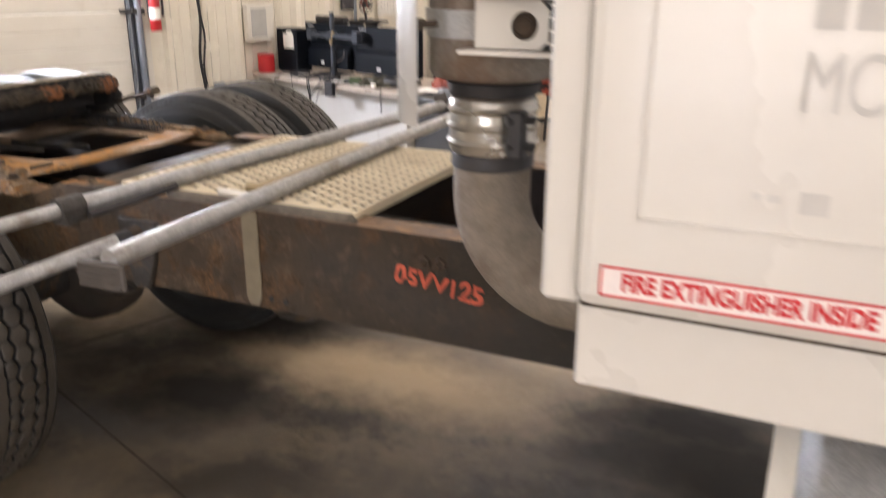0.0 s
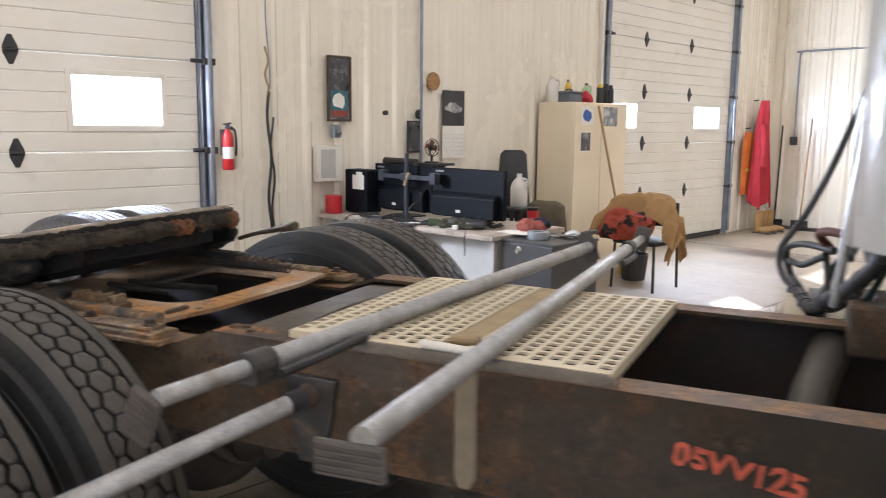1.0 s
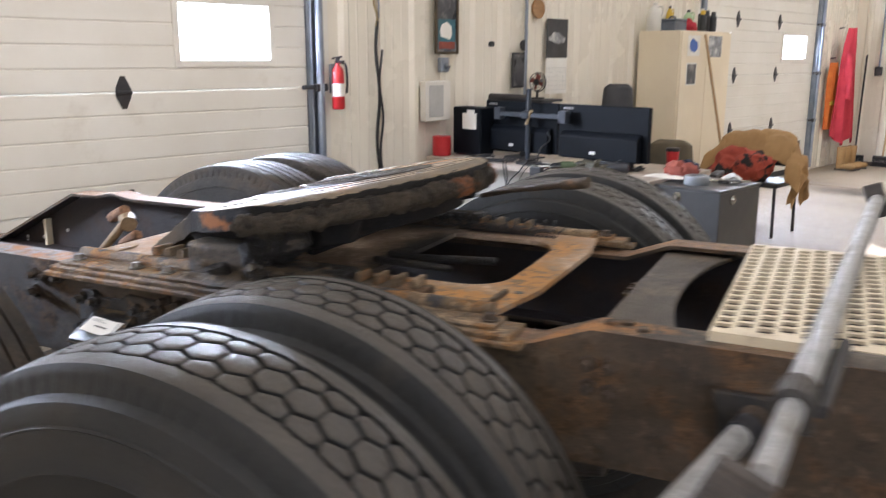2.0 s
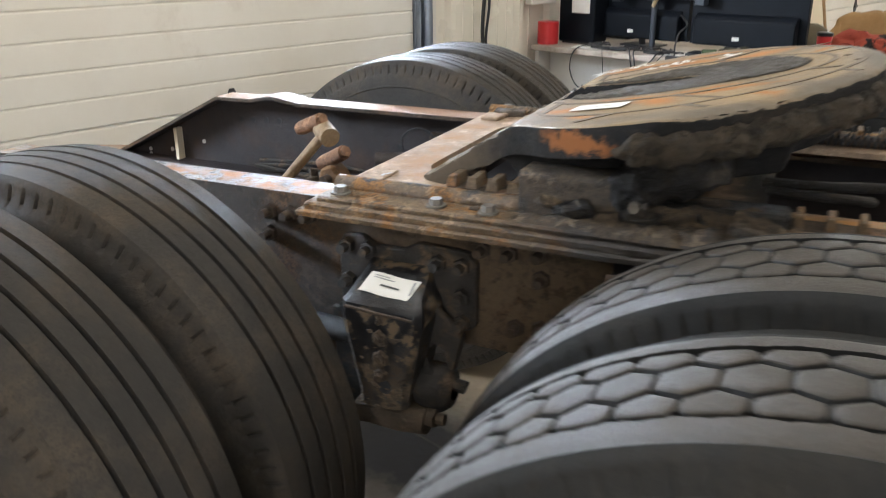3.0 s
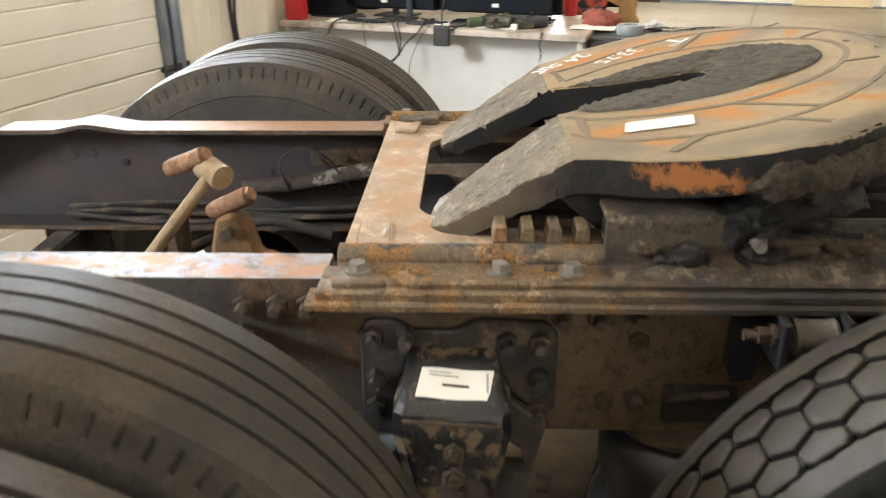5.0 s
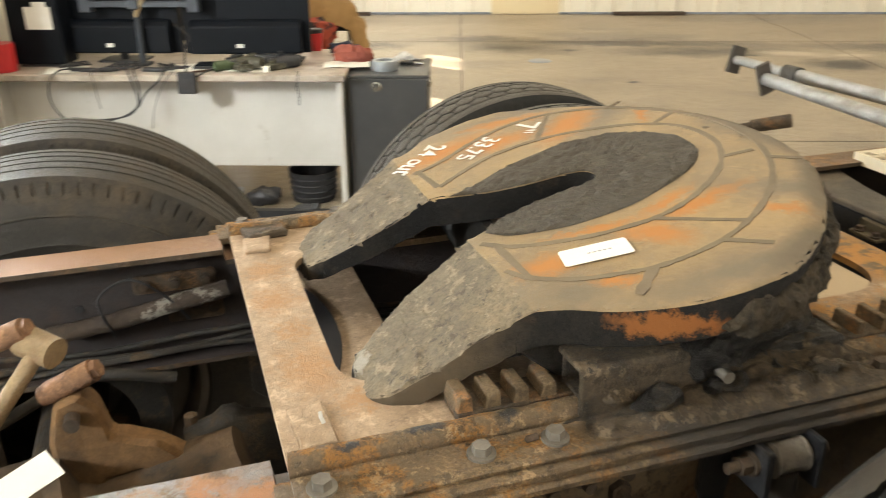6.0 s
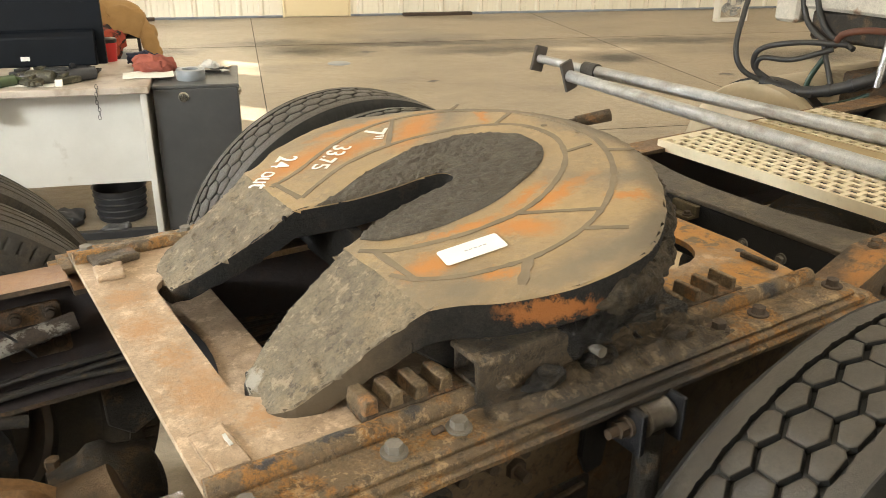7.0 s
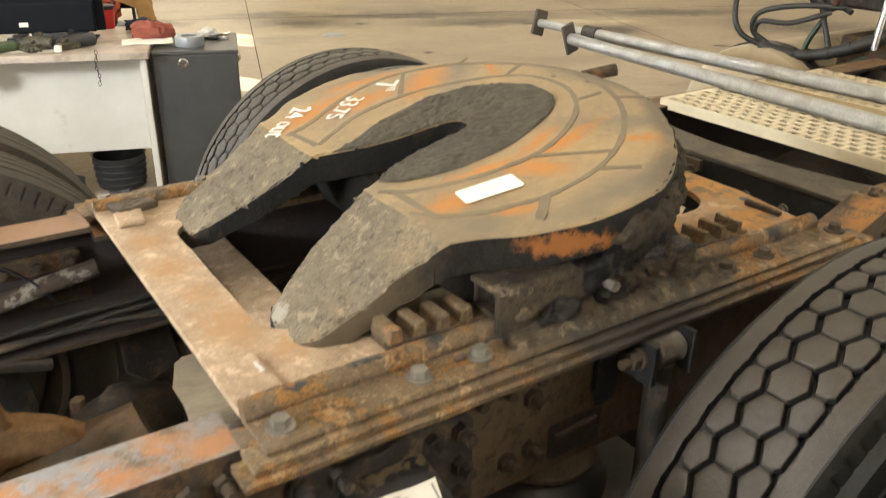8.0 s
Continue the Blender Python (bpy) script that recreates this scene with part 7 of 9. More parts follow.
# tank, step and battery box low under the cab
bm = B()
lathe(bm, [(3.14, 0.0), (3.14, 0.24), (3.155, 0.285), (3.18, 0.30), (4.6, 0.30)], 36, (0, -0.74, 0.66), "x")
tank = part("fuel_tank", bm, M_GALV, truck, "dull aluminium fuel tank", True)
bm = B()
lathe(bm, [(3.11, 0.302), (3.11, 0.312), (3.145, 0.312), (3.145, 0.302)], 36, (0, -0.74, 0.66), "x")
part("strap", bm, M_DOOR, tank, "pale tank strap", True)
bm = B()
lathe(bm, [(2.335, 0.0), (2.34, 0.20), (2.355, 0.30), (2.37, 0.33), (2.385, 0.337), (3.3, 0.337)], 48, (0, 0.80, 0.627), "x")
t2 = part("air_tank", bm, surface("cream_tank_end", (0.50, 0.42, 0.30), (0.42, 0.35, 0.24), 0.45, 0.1, scale=5, fine=40, bump=0.1, c3=(0.20, 0.15, 0.10), patch=7, patch_at=0.64), truck, "cream painted tank end with scratches", True)
bm = B()
lathe(bm, [(2.43, 0.338), (2.43, 0.346), (2.48, 0.346), (2.48, 0.338)], 48, (0, 0.80, 0.627), "x")
part("strap", bm, M_BLACK, t2, smooth=True)
bm = B()
tube(bm, curve_pts([(2.333, 0.86, 0.86), (2.332, 0.83, 0.90), (2.335, 0.80, 0.88), (2.333, 0.77, 0.89)]), 0.0025, 6)
part("scratch", bm, M_PAPER, t2)
bm = B()
box(bm, 2.53, 2.80, 0.30, 0.57, 0.90, 1.03, 0.008)
part("gearbox_cover", roughen(bm, 0.004, 12), M_RAIL, truck, "dark rusty bracket block behind the cab")
bm = B()
box(bm, 2.545, 2.84, 0.20, 0.80, 1.228, 1.52, 0.012)
bb = part("battery_box", bm, surface("chipped_white_box", (0.60, 0.56, 0.49), (0.50, 0.46, 0.39), 0.45, scale=6, bump=0.05, c3=(0.22, 0.12, 0.065), patch=12, patch_at=0.60, patch_soft=0.04, grit=0.35), truck, "chipped white box behind the cab")
bm = B()
box(bm, 2.53, 2.60, 0.80, 0.905, 1.172, 1.52, 0.012)
part("box_step", bm, bb.data.materials[0], bb)
bm = B()
box(bm, 2.56, 2.80, 0.35, 0.76, 1.12, 1.227, 0.01)
part("valve_block", roughen(bm, 0.004, 20), M_GREASE, bb, "greasy valve block")

# hanging air hoses behind the cab
hose = new("air_hose_bundle")
hose.parent = truck
tagged(hose, "black and green coiled air hoses hanging in loops")
M_HOSE = surface("black_hose_rubber", (0.02, 0.02, 0.022), (0.035, 0.033, 0.03), 0.5, scale=20, bump=0.15)
M_GHOSE = surface("dark_green_hose", (0.012, 0.035, 0.025), (0.02, 0.045, 0.03), 0.45, scale=20, bump=0.1)
M_RHOSE = surface("rusty_red_hose", (0.12, 0.04, 0.02), (0.08, 0.03, 0.02), 0.6, scale=20, bump=0.2)
HOSES = [
    ([(2.50, 0.97, 1.62), (2.43, 0.94, 1.40), (2.36, 0.92, 1.23), (2.29, 0.88, 1.11), (2.30, 0.84, 1.03), (2.36, 0.76, 0.985)], 0.0105, M_HOSE),
    ([(2.44, 0.52, 1.16), (2.36, 0.66, 1.155), (2.31, 0.78, 1.12), (2.32, 0.81, 1.05), (2.36, 0.76, 1.0)], 0.0105, M_HOSE),
    ([(2.42, 0.56, 1.14), (2.36, 0.68, 1.09), (2.32, 0.78, 1.085), (2.33, 0.80, 1.03), (2.37, 0.74, 0.99)], 0.010, M_HOSE),
    ([(2.34, 0.78, 0.995), (2.37, 0.68, 0.975), (2.40, 0.58, 0.985), (2.43, 0.46, 1.03), (2.50, 0.34, 1.11), (2.56, 0.26, 1.24), (2.60, 0.2, 1.6)], 0.021, M_HOSE),
    ([(2.42, 0.60, 1.15), (2.43, 0.57, 1.06), (2.43, 0.53, 1.0), (2.46, 0.44, 1.02), (2.50, 0.34, 1.08)], 0.010, M_HOSE),
    ([(2.45, 0.60, 1.12), (2.42, 0.64, 1.0), (2.44, 0.62, 0.93), (2.46, 0.52, 0.945), (2.50, 0.40, 1.02), (2.56, 0.30, 1.18), (2.62, 0.26, 1.6)], 0.010, M_GHOSE),
    ([(2.44, 0.57, 1.15), (2.40, 0.52, 1.20), (2.43, 0.44, 1.22), (2.50, 0.38, 1.21)], 0.012, M_RHOSE),
    ([(2.46, 0.60, 1.14), (2.50, 0.74, 1.22), (2.485, 0.78, 1.40), (2.49, 0.79, 1.6)], 0.011, M_HOSE),
    ([(2.48, 0.52, 1.14), (2.50, 0.66, 1.20), (2.483, 0.72, 1.38), (2.49, 0.73, 1.6)], 0.011, M_HOSE),
]
for ctrl, r, mt in HOSES:
    part("hose", tube(B(), curve_pts([(x + 0.05, y + 0.03, z - 0.03) for x, y, z in ctrl], 7), r, 10), mt, hose, smooth=True)
for k in range(11):
    t = k / 10
    c = curve_pts([(x + 0.05, y + 0.03, z - 0.03) for x, y, z in HOSES[3][0]], 7)
    p = c[int(t * (len(c) - 2))]
    q = c[int(t * (len(c) - 2)) + 1]
    part("spiral_wrap", rod(B(), p, p + (q - p).normalized() * 0.018, 0.0235, seg=12), M_BLACK, hose, smooth=True)
bm = B()
rod(bm, (2.50, 0.42, 1.00), (2.56, 0.40, 1.75), 0.014, seg=14)
part("support_post", bm, surface("bright_post", (0.55, 0.55, 0.55), (0.42, 0.42, 0.42), 0.25, 0.85, scale=12, bump=0.05), hose, "bright steel post", True)

# ---- cargo bars lying across the deck ----
def pad(bar, c, w, h, rz, m_local):
    bm = B()
    box(bm, -w / 2, w / 2, -0.009, 0.004, -h / 2, h / 2, 0.003)
    mw = Matrix.Translation(c) @ Matrix.Rotation(radians(rz), 4, "Y") @ m_local
    bmesh.ops.transform(bm, matrix=mw, verts=bm.verts)
    foot = part("foot_pad", bm, M_PAD, bar, "ribbed grey rubber foot")
    n = max(3, int(h / 0.011))
    for k in range(n):
        z = -h / 2 + (k + 0.5) * h / n
        bm = B()
        box(bm, -w / 2 + 0.004, w / 2 - 0.004, -0.0125, -0.008, z - 0.0028, z + 0.0028, 0.001)
        bmesh.ops.transform(bm, matrix=mw, verts=bm.verts)
        part("rib", bm, M_PAD, foot)
    return foot


M_PAD = surface("grey_rubber_pad", (0.085, 0.072, 0.062), (0.055, 0.047, 0.041), 0.75, scale=16, bump=0.25)
BAR_Z = DZ + 0.0225


def cargo_bar(near, far, clamp_t, thin_near, foot_near, foot_off, foot_far, label):
    bar = thing("cargo_bar", label, "cargo bar", TRUCK, group="cargo bars")
    near, far = Vector(near), Vector(far)
    d = (far - near).normalized()
    cl = near + (far - near) * clamp_t
    a, b = (near, cl) if thin_near else (cl, far)
    c, e = (cl, far) if thin_near else (near, cl)
    part("inner_tube", rod(B(), a, b, 0.0165, seg=18), M_GALV, bar, smooth=True)
    part("outer_tube", rod(B(), c, e, 0.0212, seg=20), M_GALV, bar, smooth=True)
    bm = B()
    rod(bm, cl - d * 0.03, cl + d * 0.035, 0.028, seg=16)
    box(bm, cl.x - 0.024, cl.x + 0.024, cl.y - 0.03, cl.y + 0.035, cl.z - 0.036, cl.z - 0.01, 0.004)
    part("ratchet_clamp", bm, surface("dull_steel_clamp", (0.085, 0.078, 0.070), (0.045, 0.042, 0.038), 0.45, 0.5, scale=20, bump=0.2, c3=(0.05, 0.042, 0.034), patch=18, patch_at=0.55, grit=0.4), bar, "dull steel ratchet clamp", False)
    sg = 1 if thin_near else -1
    bm = B()
    h0, h1 = cl + d * 0.03 * sg + Vector((0.030, 0, -0.022)), cl + d * 0.30 * sg + Vector((0.036, 0, -0.008))
    tube(bm, [h0, (h0 + h1) / 2 + Vector((0, 0, -0.002)), h1], 0.0105, 8)
    part("lever", bm, M_DARKIRON, bar, smooth=True)
    mm = Matrix(((1, 0, 0, 0), (0, 1, 0, 0), (0, 0, 1, 0), (0, 0, 0, 1)))
    pad(bar, near + Vector(foot_off), *foot_near, mm)
    pad(bar, far, *foot_far, Matrix.Rotation(math.pi, 4, "Z"))
    return bar


cargo_bar((1.493, -0.94, BAR_Z), (1.66, 1.09, BAR_Z), 0.115, True, (0.066, 0.088, 24), (-0.033, 0.0, -0.034), (0.055, 0.11, -20), "galvanised cargo bar with clamp, lying across the deck")
cargo_bar((1.885, -0.94, BAR_Z), (1.79, 1.42, BAR_Z), 0.875, False, (0.120, 0.056, -2), (-0.021, 0.0, -0.034), (0.06, 0.10, 15), "thicker galvanised cargo bar lying across the deck")

# ---- desk corner ----
M_SCREEN = surface("black_monitor_shell", (0.0030, 0.0042, 0.0068), (0.0050, 0.0068, 0.0105), 0.55, scale=9, fine=220, bump=0.06, spec=0.14)
M_STEELARM = surface("blue_grey_arm", (0.05, 0.06, 0.075), (0.03, 0.035, 0.045), 0.4, 0.2, scale=9, bump=0.05)
M_CHROME = surface("chrome", (0.62, 0.61, 0.58), (0.50, 0.49, 0.46), 0.18, 0.95, scale=10, bump=0.05)
M_TAPE = surface("grey_duct_tape", (0.30, 0.32, 0.34), (0.25, 0.27, 0.29), 0.4, 0.2, scale=10, bump=0.05)
M_NAVY = surface("navy_cloth", (0.025, 0.03, 0.06), (0.015, 0.018, 0.035), 0.9, scale=10, fine=200, bump=0.4)
M_RUST_RAG = surface("brick_red_rag", (0.33, 0.09, 0.06), (0.22, 0.06, 0.045), 0.9, scale=12, fine=180, bump=0.4)
M_CAMO = surface("camouflage_plastic", (0.055, 0.05, 0.03), (0.025, 0.024, 0.018), 0.6, scale=40, bump=0.1, c3=(0.13, 0.12, 0.08), patch=35, patch_at=0.58)
M_BLUE = surface("blue_print", (0.03, 0.09, 0.35), (0.04, 0.12, 0.42), 0.4, scale=20, bump=0.0)
M_GREYPIC = surface("grey_print", (0.32, 0.33, 0.35), (0.12, 0.12, 0.13), 0.4, scale=14, bump=0.0, c3=(0.6, 0.6, 0.58), patch=11, patch_at=0.56)
M_YELLOW = surface("yellow_plastic", (0.70, 0.47, 0.04), (0.60, 0.38, 0.03), 0.45, scale=6, bump=0.05)
M_BOARD = surface("dark_timber", (0.075, 0.05, 0.034), (0.05, 0.034, 0.025), 0.8, scale=6, bump=0.3, stretch=(1, 12, 12))
M_ROPE = surface("tan_rope", (0.42, 0.33, 0.17), (0.30, 0.23, 0.11), 0.9, scale=60, bump=0.5)
M_BIN = surface("dark_grey_bin", (0.06, 0.06, 0.062), (0.045, 0.045, 0.047), 0.6, scale=8, bump=0.05)
M_CARPIC = surface("dark_car_photo", (0.03, 0.03, 0.035), (0.10, 0.10, 0.11), 0.3, scale=7, bump=0.0, c3=(0.26, 0.25, 0.24), patch=9, patch_at=0.6)
M_GOLD = surface("gold_frame", (0.095, 0.068, 0.034), (0.060, 0.044, 0.025), 0.4, 0.3, scale=10, bump=0.05)
M_MANDOOR = surface("smooth_cream_door", (0.70, 0.58, 0.37), (0.66, 0.54, 0.34), 0.4, scale=1.2, fine=40, bump=0.01, fine_col=0.04)


M_PLAID = surface("rust_red_black_shirt", (0.40, 0.075, 0.04), (0.30, 0.05, 0.03), 0.9, scale=8, fine=160, bump=0.5, c3=(0.02, 0.015, 0.014), patch=7, patch_at=0.545, patch_soft=0.03)


def lump(rx, ry, rz, amount, scale, seed, sub=4, flat=True):
    """A crumpled heap that sits on z = 0."""
    bm = B()
    bmesh.ops.create_icosphere(bm, subdivisions=sub, radius=1.0)
    for v in bm.verts:
        v.co = Vector((v.co.x * rx, v.co.y * ry, v.co.z * rz))
    roughen(bm, amount, scale, seed)
    roughen(bm, amount * 0.45, scale * 2.6, seed + 3)
    for v in bm.verts:
        v.co.z += rz * 0.75
        if flat and v.co.z < 0:
            v.co.z = 0
    return bm


def bottle(profile, seg=24):
    bm = B()
    lathe(bm, [(0.0, 0.0005)] + profile + [(profile[-1][0], 0.0005)], seg, (0, 0, 0), "z")
    return bm


# the desk
desk = thing("desk", "pale laminate office desk with grimy top beside grey box", "desk", at_room(-5.1, 4.42))
bm = B()
box(bm, -0.90, 0.90, -0.375, 0.38, 0.733, 0.768, 0.004)
part("tabletop", bm, M_DESKTOP, desk, "grimy pinkish laminate top")
for x in (-0.885, 0.855):
    bm = B()
    box(bm, x, x + 0.03, -0.345, 0.36, 0.0, 0.733, 0.003)
    part("side_panel", bm, M_DESK, desk)
bm = B()
box(bm, -0.855, 0.855, -0.225, -0.205, 0.255, 0.732, 0.002)
part("modesty_panel", bm, M_DESK, desk, "pale grey front panel")
bm = B()
box(bm, -0.86, 0.855, -0.34, -0.30, 0.0, 0.04, 0.002)
part("foot_rail", bm, M_BLACK, desk)

bm = B()
box(bm, -0.20, 0.20, -0.24, 0.24, 0.012, 0.735, 0.006, seg=2)
cabinet = thing("steel_cabinet", "dark grey steel cabinet beside the desk with round locks", "cabinet", at_room(-3.99, 4.36))
part("body", bm, M_GREYBOX, cabinet)
bm = B()
box(bm, -0.205, 0.205, -0.245, 0.245, 0.735, 0.752, 0.004)
part("top", bm, M_GREYBOX, cabinet)
bm = B()
box(bm, -0.19, 0.19, -0.23, 0.23, 0.0, 0.012)
part("plinth", bm, M_BLACK, cabinet)
for c, ax in (((-0.06, -0.241, 0.694), "y"), ((0.201, -0.1, 0.69), "x")):
    bm = B()
    s = -1 if ax == "y" else 1
    h = c[1] if ax == "y" else c[0]
    lathe(bm, [(h, 0.026), (h + s * 0.004, 0.026), (h + s * 0.009, 0.021), (h + s * 0.005, 0.016), (h + s * 0.014, 0.012), (h + s * 0.014, 0.0005)], 28, (c[0], 0, c[2]) if ax == "y" else (0, c[1], c[2]), ax)
    part("lock", bm, M_CHROME, cabinet, "round chrome lock", True)


def monitor(u, w, rz=0.0):
    mon = thing("monitor", "black computer monitor seen from behind on the desk", "monitor", at_room(u, w, 0.768, rz), group="monitors")
    bm = B()
    prism(bm, [(-0.018, 0.05), (0.012, 0.05), (0.018, 0.06), (0.018, 0.385), (-0.006, 0.39), (-0.018, 0.385)], -0.33, 0.33, "x", 0.003)
    part("screen", bm, M_SCREEN, mon)
    bm = B()
    prism(bm, [(-0.075, 0.055), (-0.02, 0.045), (-0.02, 0.225), (-0.05, 0.215), (-0.072, 0.19)], -0.29, 0.29, "x", 0.006)
    back = part("rear_housing", bm, M_SCREEN, mon)
    for x in (-0.03,):
        bm = B()
        box(bm, x - 0.020, x + 0.020, -0.0775, -0.0745, 0.085, 0.105)
        part("tag", bm, M_PAPER, back, "small white rating tag")
    for k in range(9):
        bm = B()
        box(bm, -0.22 + 0.055 * k, -0.185 + 0.055 * k, -0.0206, -0.0175, 0.345, 0.35)
        part("vent", bm, M_SCREEN, back)
    for k in range(4):
        bm = B()
        box(bm, -0.295 + 0.020 * k, -0.280 + 0.020 * k, -0.0206, -0.0178, 0.357, 0.371)
        part("maker_mark", bm, M_GREYTXT, back, "small grey bar")
    bm = B()
    rod(bm, (0, 0.02, 0.008), (0, 0.0, 0.10), 0.02, seg=12)
    box(bm, -0.12, 0.12, -0.05, 0.12, 0.0, 0.010, 0.003)
    part("foot", bm, M_BLACK, mon)
    return mon


monitor(-5.43, 4.42, -2)
monitor(-4.745, 4.40, 2)

arm = thing("monitor_stand", "blue-grey steel twin monitor stand with a pole on the desk", "monitor stand", at_room(-5.285, 4.31, 0.768))
bm = B()
rod(bm, (0, 0, 0.0), (0, 0, 0.48), 0.017, seg=16)
part("pole", bm, M_STEELARM, arm, smooth=True)
bm = B()
box(bm, -0.04, 0.04, -0.045, 0.04, 0.0, 0.014, 0.004)
part("base_clamp", bm, M_BLACK, arm)
bm = B()
box(bm, -0.27, 0.33, -0.032, -0.018, 0.295, 0.325, 0.003)
part("cross_arm", bm, M_STEELARM, arm)
for x in (-0.25, 0.30):
    bm = B()
    box(bm, x - 0.03, x + 0.03, -0.034, 0.02, 0.27, 0.35, 0.004)
    part("joint", bm, M_STEELARM, arm)
bm = B()
box(bm, -0.03, 0.03, -0.045, 0.03, 0.285, 0.335, 0.006)
part("hub", bm, M_STEELARM, arm)
bm = B()
rod(bm, (0.0, -0.02, 0.25), (0.05, -0.03, 0.34), 0.012, seg=10)
part("knob", bm, M_STRAP, arm)

pc = thing("small_computer", "black desktop computer with a white note taped on", "computer", at_room(-5.80, 4.30, 0.768))
bm = B()
box(bm, -0.135, 0.135, -0.05, 0.10, 0.012, 0.34, 0.008)
part("case", bm, M_SCREEN, pc)
bm = B()
box(bm, -0.11, 0.11, -0.04, 0.09, 0.0, 0.012)
part("foot", bm, M_BLACK, pc)
bm = B()
box(bm, -0.035, 0.10, -0.054, -0.0505, 0.19, 0.30)
box(bm, 0.01, 0.08, -0.0545, -0.051, 0.29, 0.325)
part("note", roughen(bm, 0.001, 20), M_PAPER, pc, "white paper note")

bm = B()
lathe(bm, [(0.0, 0.0005), (0.0, 0.062), (0.004, 0.066), (0.135, 0.066), (0.139, 0.062), (0.139, 0.056), (0.1385, 0.0005)], 28, (0, 0, 0), "z")
can = solo("red_can", bm, M_RED, "red metal can standing on the desk", "can", at_room(-5.935, 4.14, 0.768), smooth=True)
plotter = thing("label_printer", "dark printer with a paper roll on its own stand", "printer", at_room(-5.82, 4.72, 0.768))
bm = B()
box(bm, -0.15, 0.15, -0.06, 0.06, 0.0, 0.36, 0.01)
part("body", bm, M_SCREEN, plotter)
bm = B()
rod(bm, (-0.17, 0, 0.39), (0.2, 0, 0.39), 0.03, seg=20)
part("roller", bm, M_DARKIRON, plotter, smooth=True)
shelf = thing("wall_shelf", "small black bracket shelf on the ribbed wall", "shelf", at_room(U0 + 0.014, 5.19))
bm = B()
box(bm, 0.0, 0.26, -0.13, 0.13, 1.112, 1.132, 0.003)
part("board", bm, M_BLACK, shelf)
for y in (-0.09, 0.09):
    bm = B()
    prism(bm, [(0.0, 1.112), (0.20, 1.112), (0.0, 0.98)], y - 0.006, y + 0.006, "y", 0.001)
    part("bracket", bm, M_BLACK, shelf)
fan = thing("desk_fan", "small round black fan on a small wall shelf", "fan", at_room(-5.92, 5.19, 1.132))
bm = B()
rod(bm, (0, 0, 0), (0, 0, 0.07), 0.011, seg=10)
rod(bm, (0, 0, 0.0), (0, 0, 0.012), 0.06, seg=20)
part("stalk", bm, M_BLACK, fan)
bm = B()
for k in range(3):
    lathe(bm, [(-0.02 + 0.02 * k, 0.075 - 0.008 * abs(k - 1)), (-0.017 + 0.02 * k, 0.079 - 0.008 * abs(k - 1)), (-0.014 + 0.02 * k, 0.075 - 0.008 * abs(k - 1))], 28, (0, 0, 0.13), "y", True)
for k in range(14):
    a = 2 * math.pi * k / 14
    rod(bm, (0, -0.022, 0.13), (0.07 * math.cos(a), -0.014, 0.13 + 0.07 * math.sin(a)), 0.0018, seg=5)
part("cage", bm, M_DARKIRON, fan)
bm = B()
rod(bm, (0, -0.02, 0.13), (0, 0.045, 0.13), 0.024, seg=14)
part("motor", bm, M_BLACK, fan)
bm = B()
for k in range(4):
    a = math.pi / 2 * k + 0.3
    box(bm, 0.012, 0.062, -0.002, 0.002, -0.017, 0.017, m=Matrix.Translation((0, -0.008, 0.13)) @ Matrix.Rotation(a, 4, "Y") @ Matrix.Rotation(0.5, 4, "X"))
part("blade", bm, M_RUST_RAG, fan)

# clutter along the desk front
random.seed(11)
for k in range(9):
    u, w = random.uniform(-4.80, -4.40), random.uniform(4.14, 4.33)
    bm = B()
    ln, rr = random.uniform(0.04, 0.075), random.uniform(0.012, 0.02)
    box(bm, -ln, ln, -0.02, 0.02, 0.0, rr * 2, 0.007, seg=2)
    rod(bm, (-ln * 0.6, 0, rr * 2), (ln * 0.3, 0.015, rr * 2 + 0.012), rr * 0.8, rr * 0.5, seg=8)
    rod(bm, (ln, 0, rr), (ln + 0.03, 0.008, rr), rr * 0.6, seg=8)
    solo("radio_part", bm, M_CAMO if k % 3 else M_BLACK, "small dark camouflage gadget lying on the desk", "gadget", at_room(u, w, 0.768 + 0.001 * k, random.uniform(-70, 70)), group="gadgets on the desk")


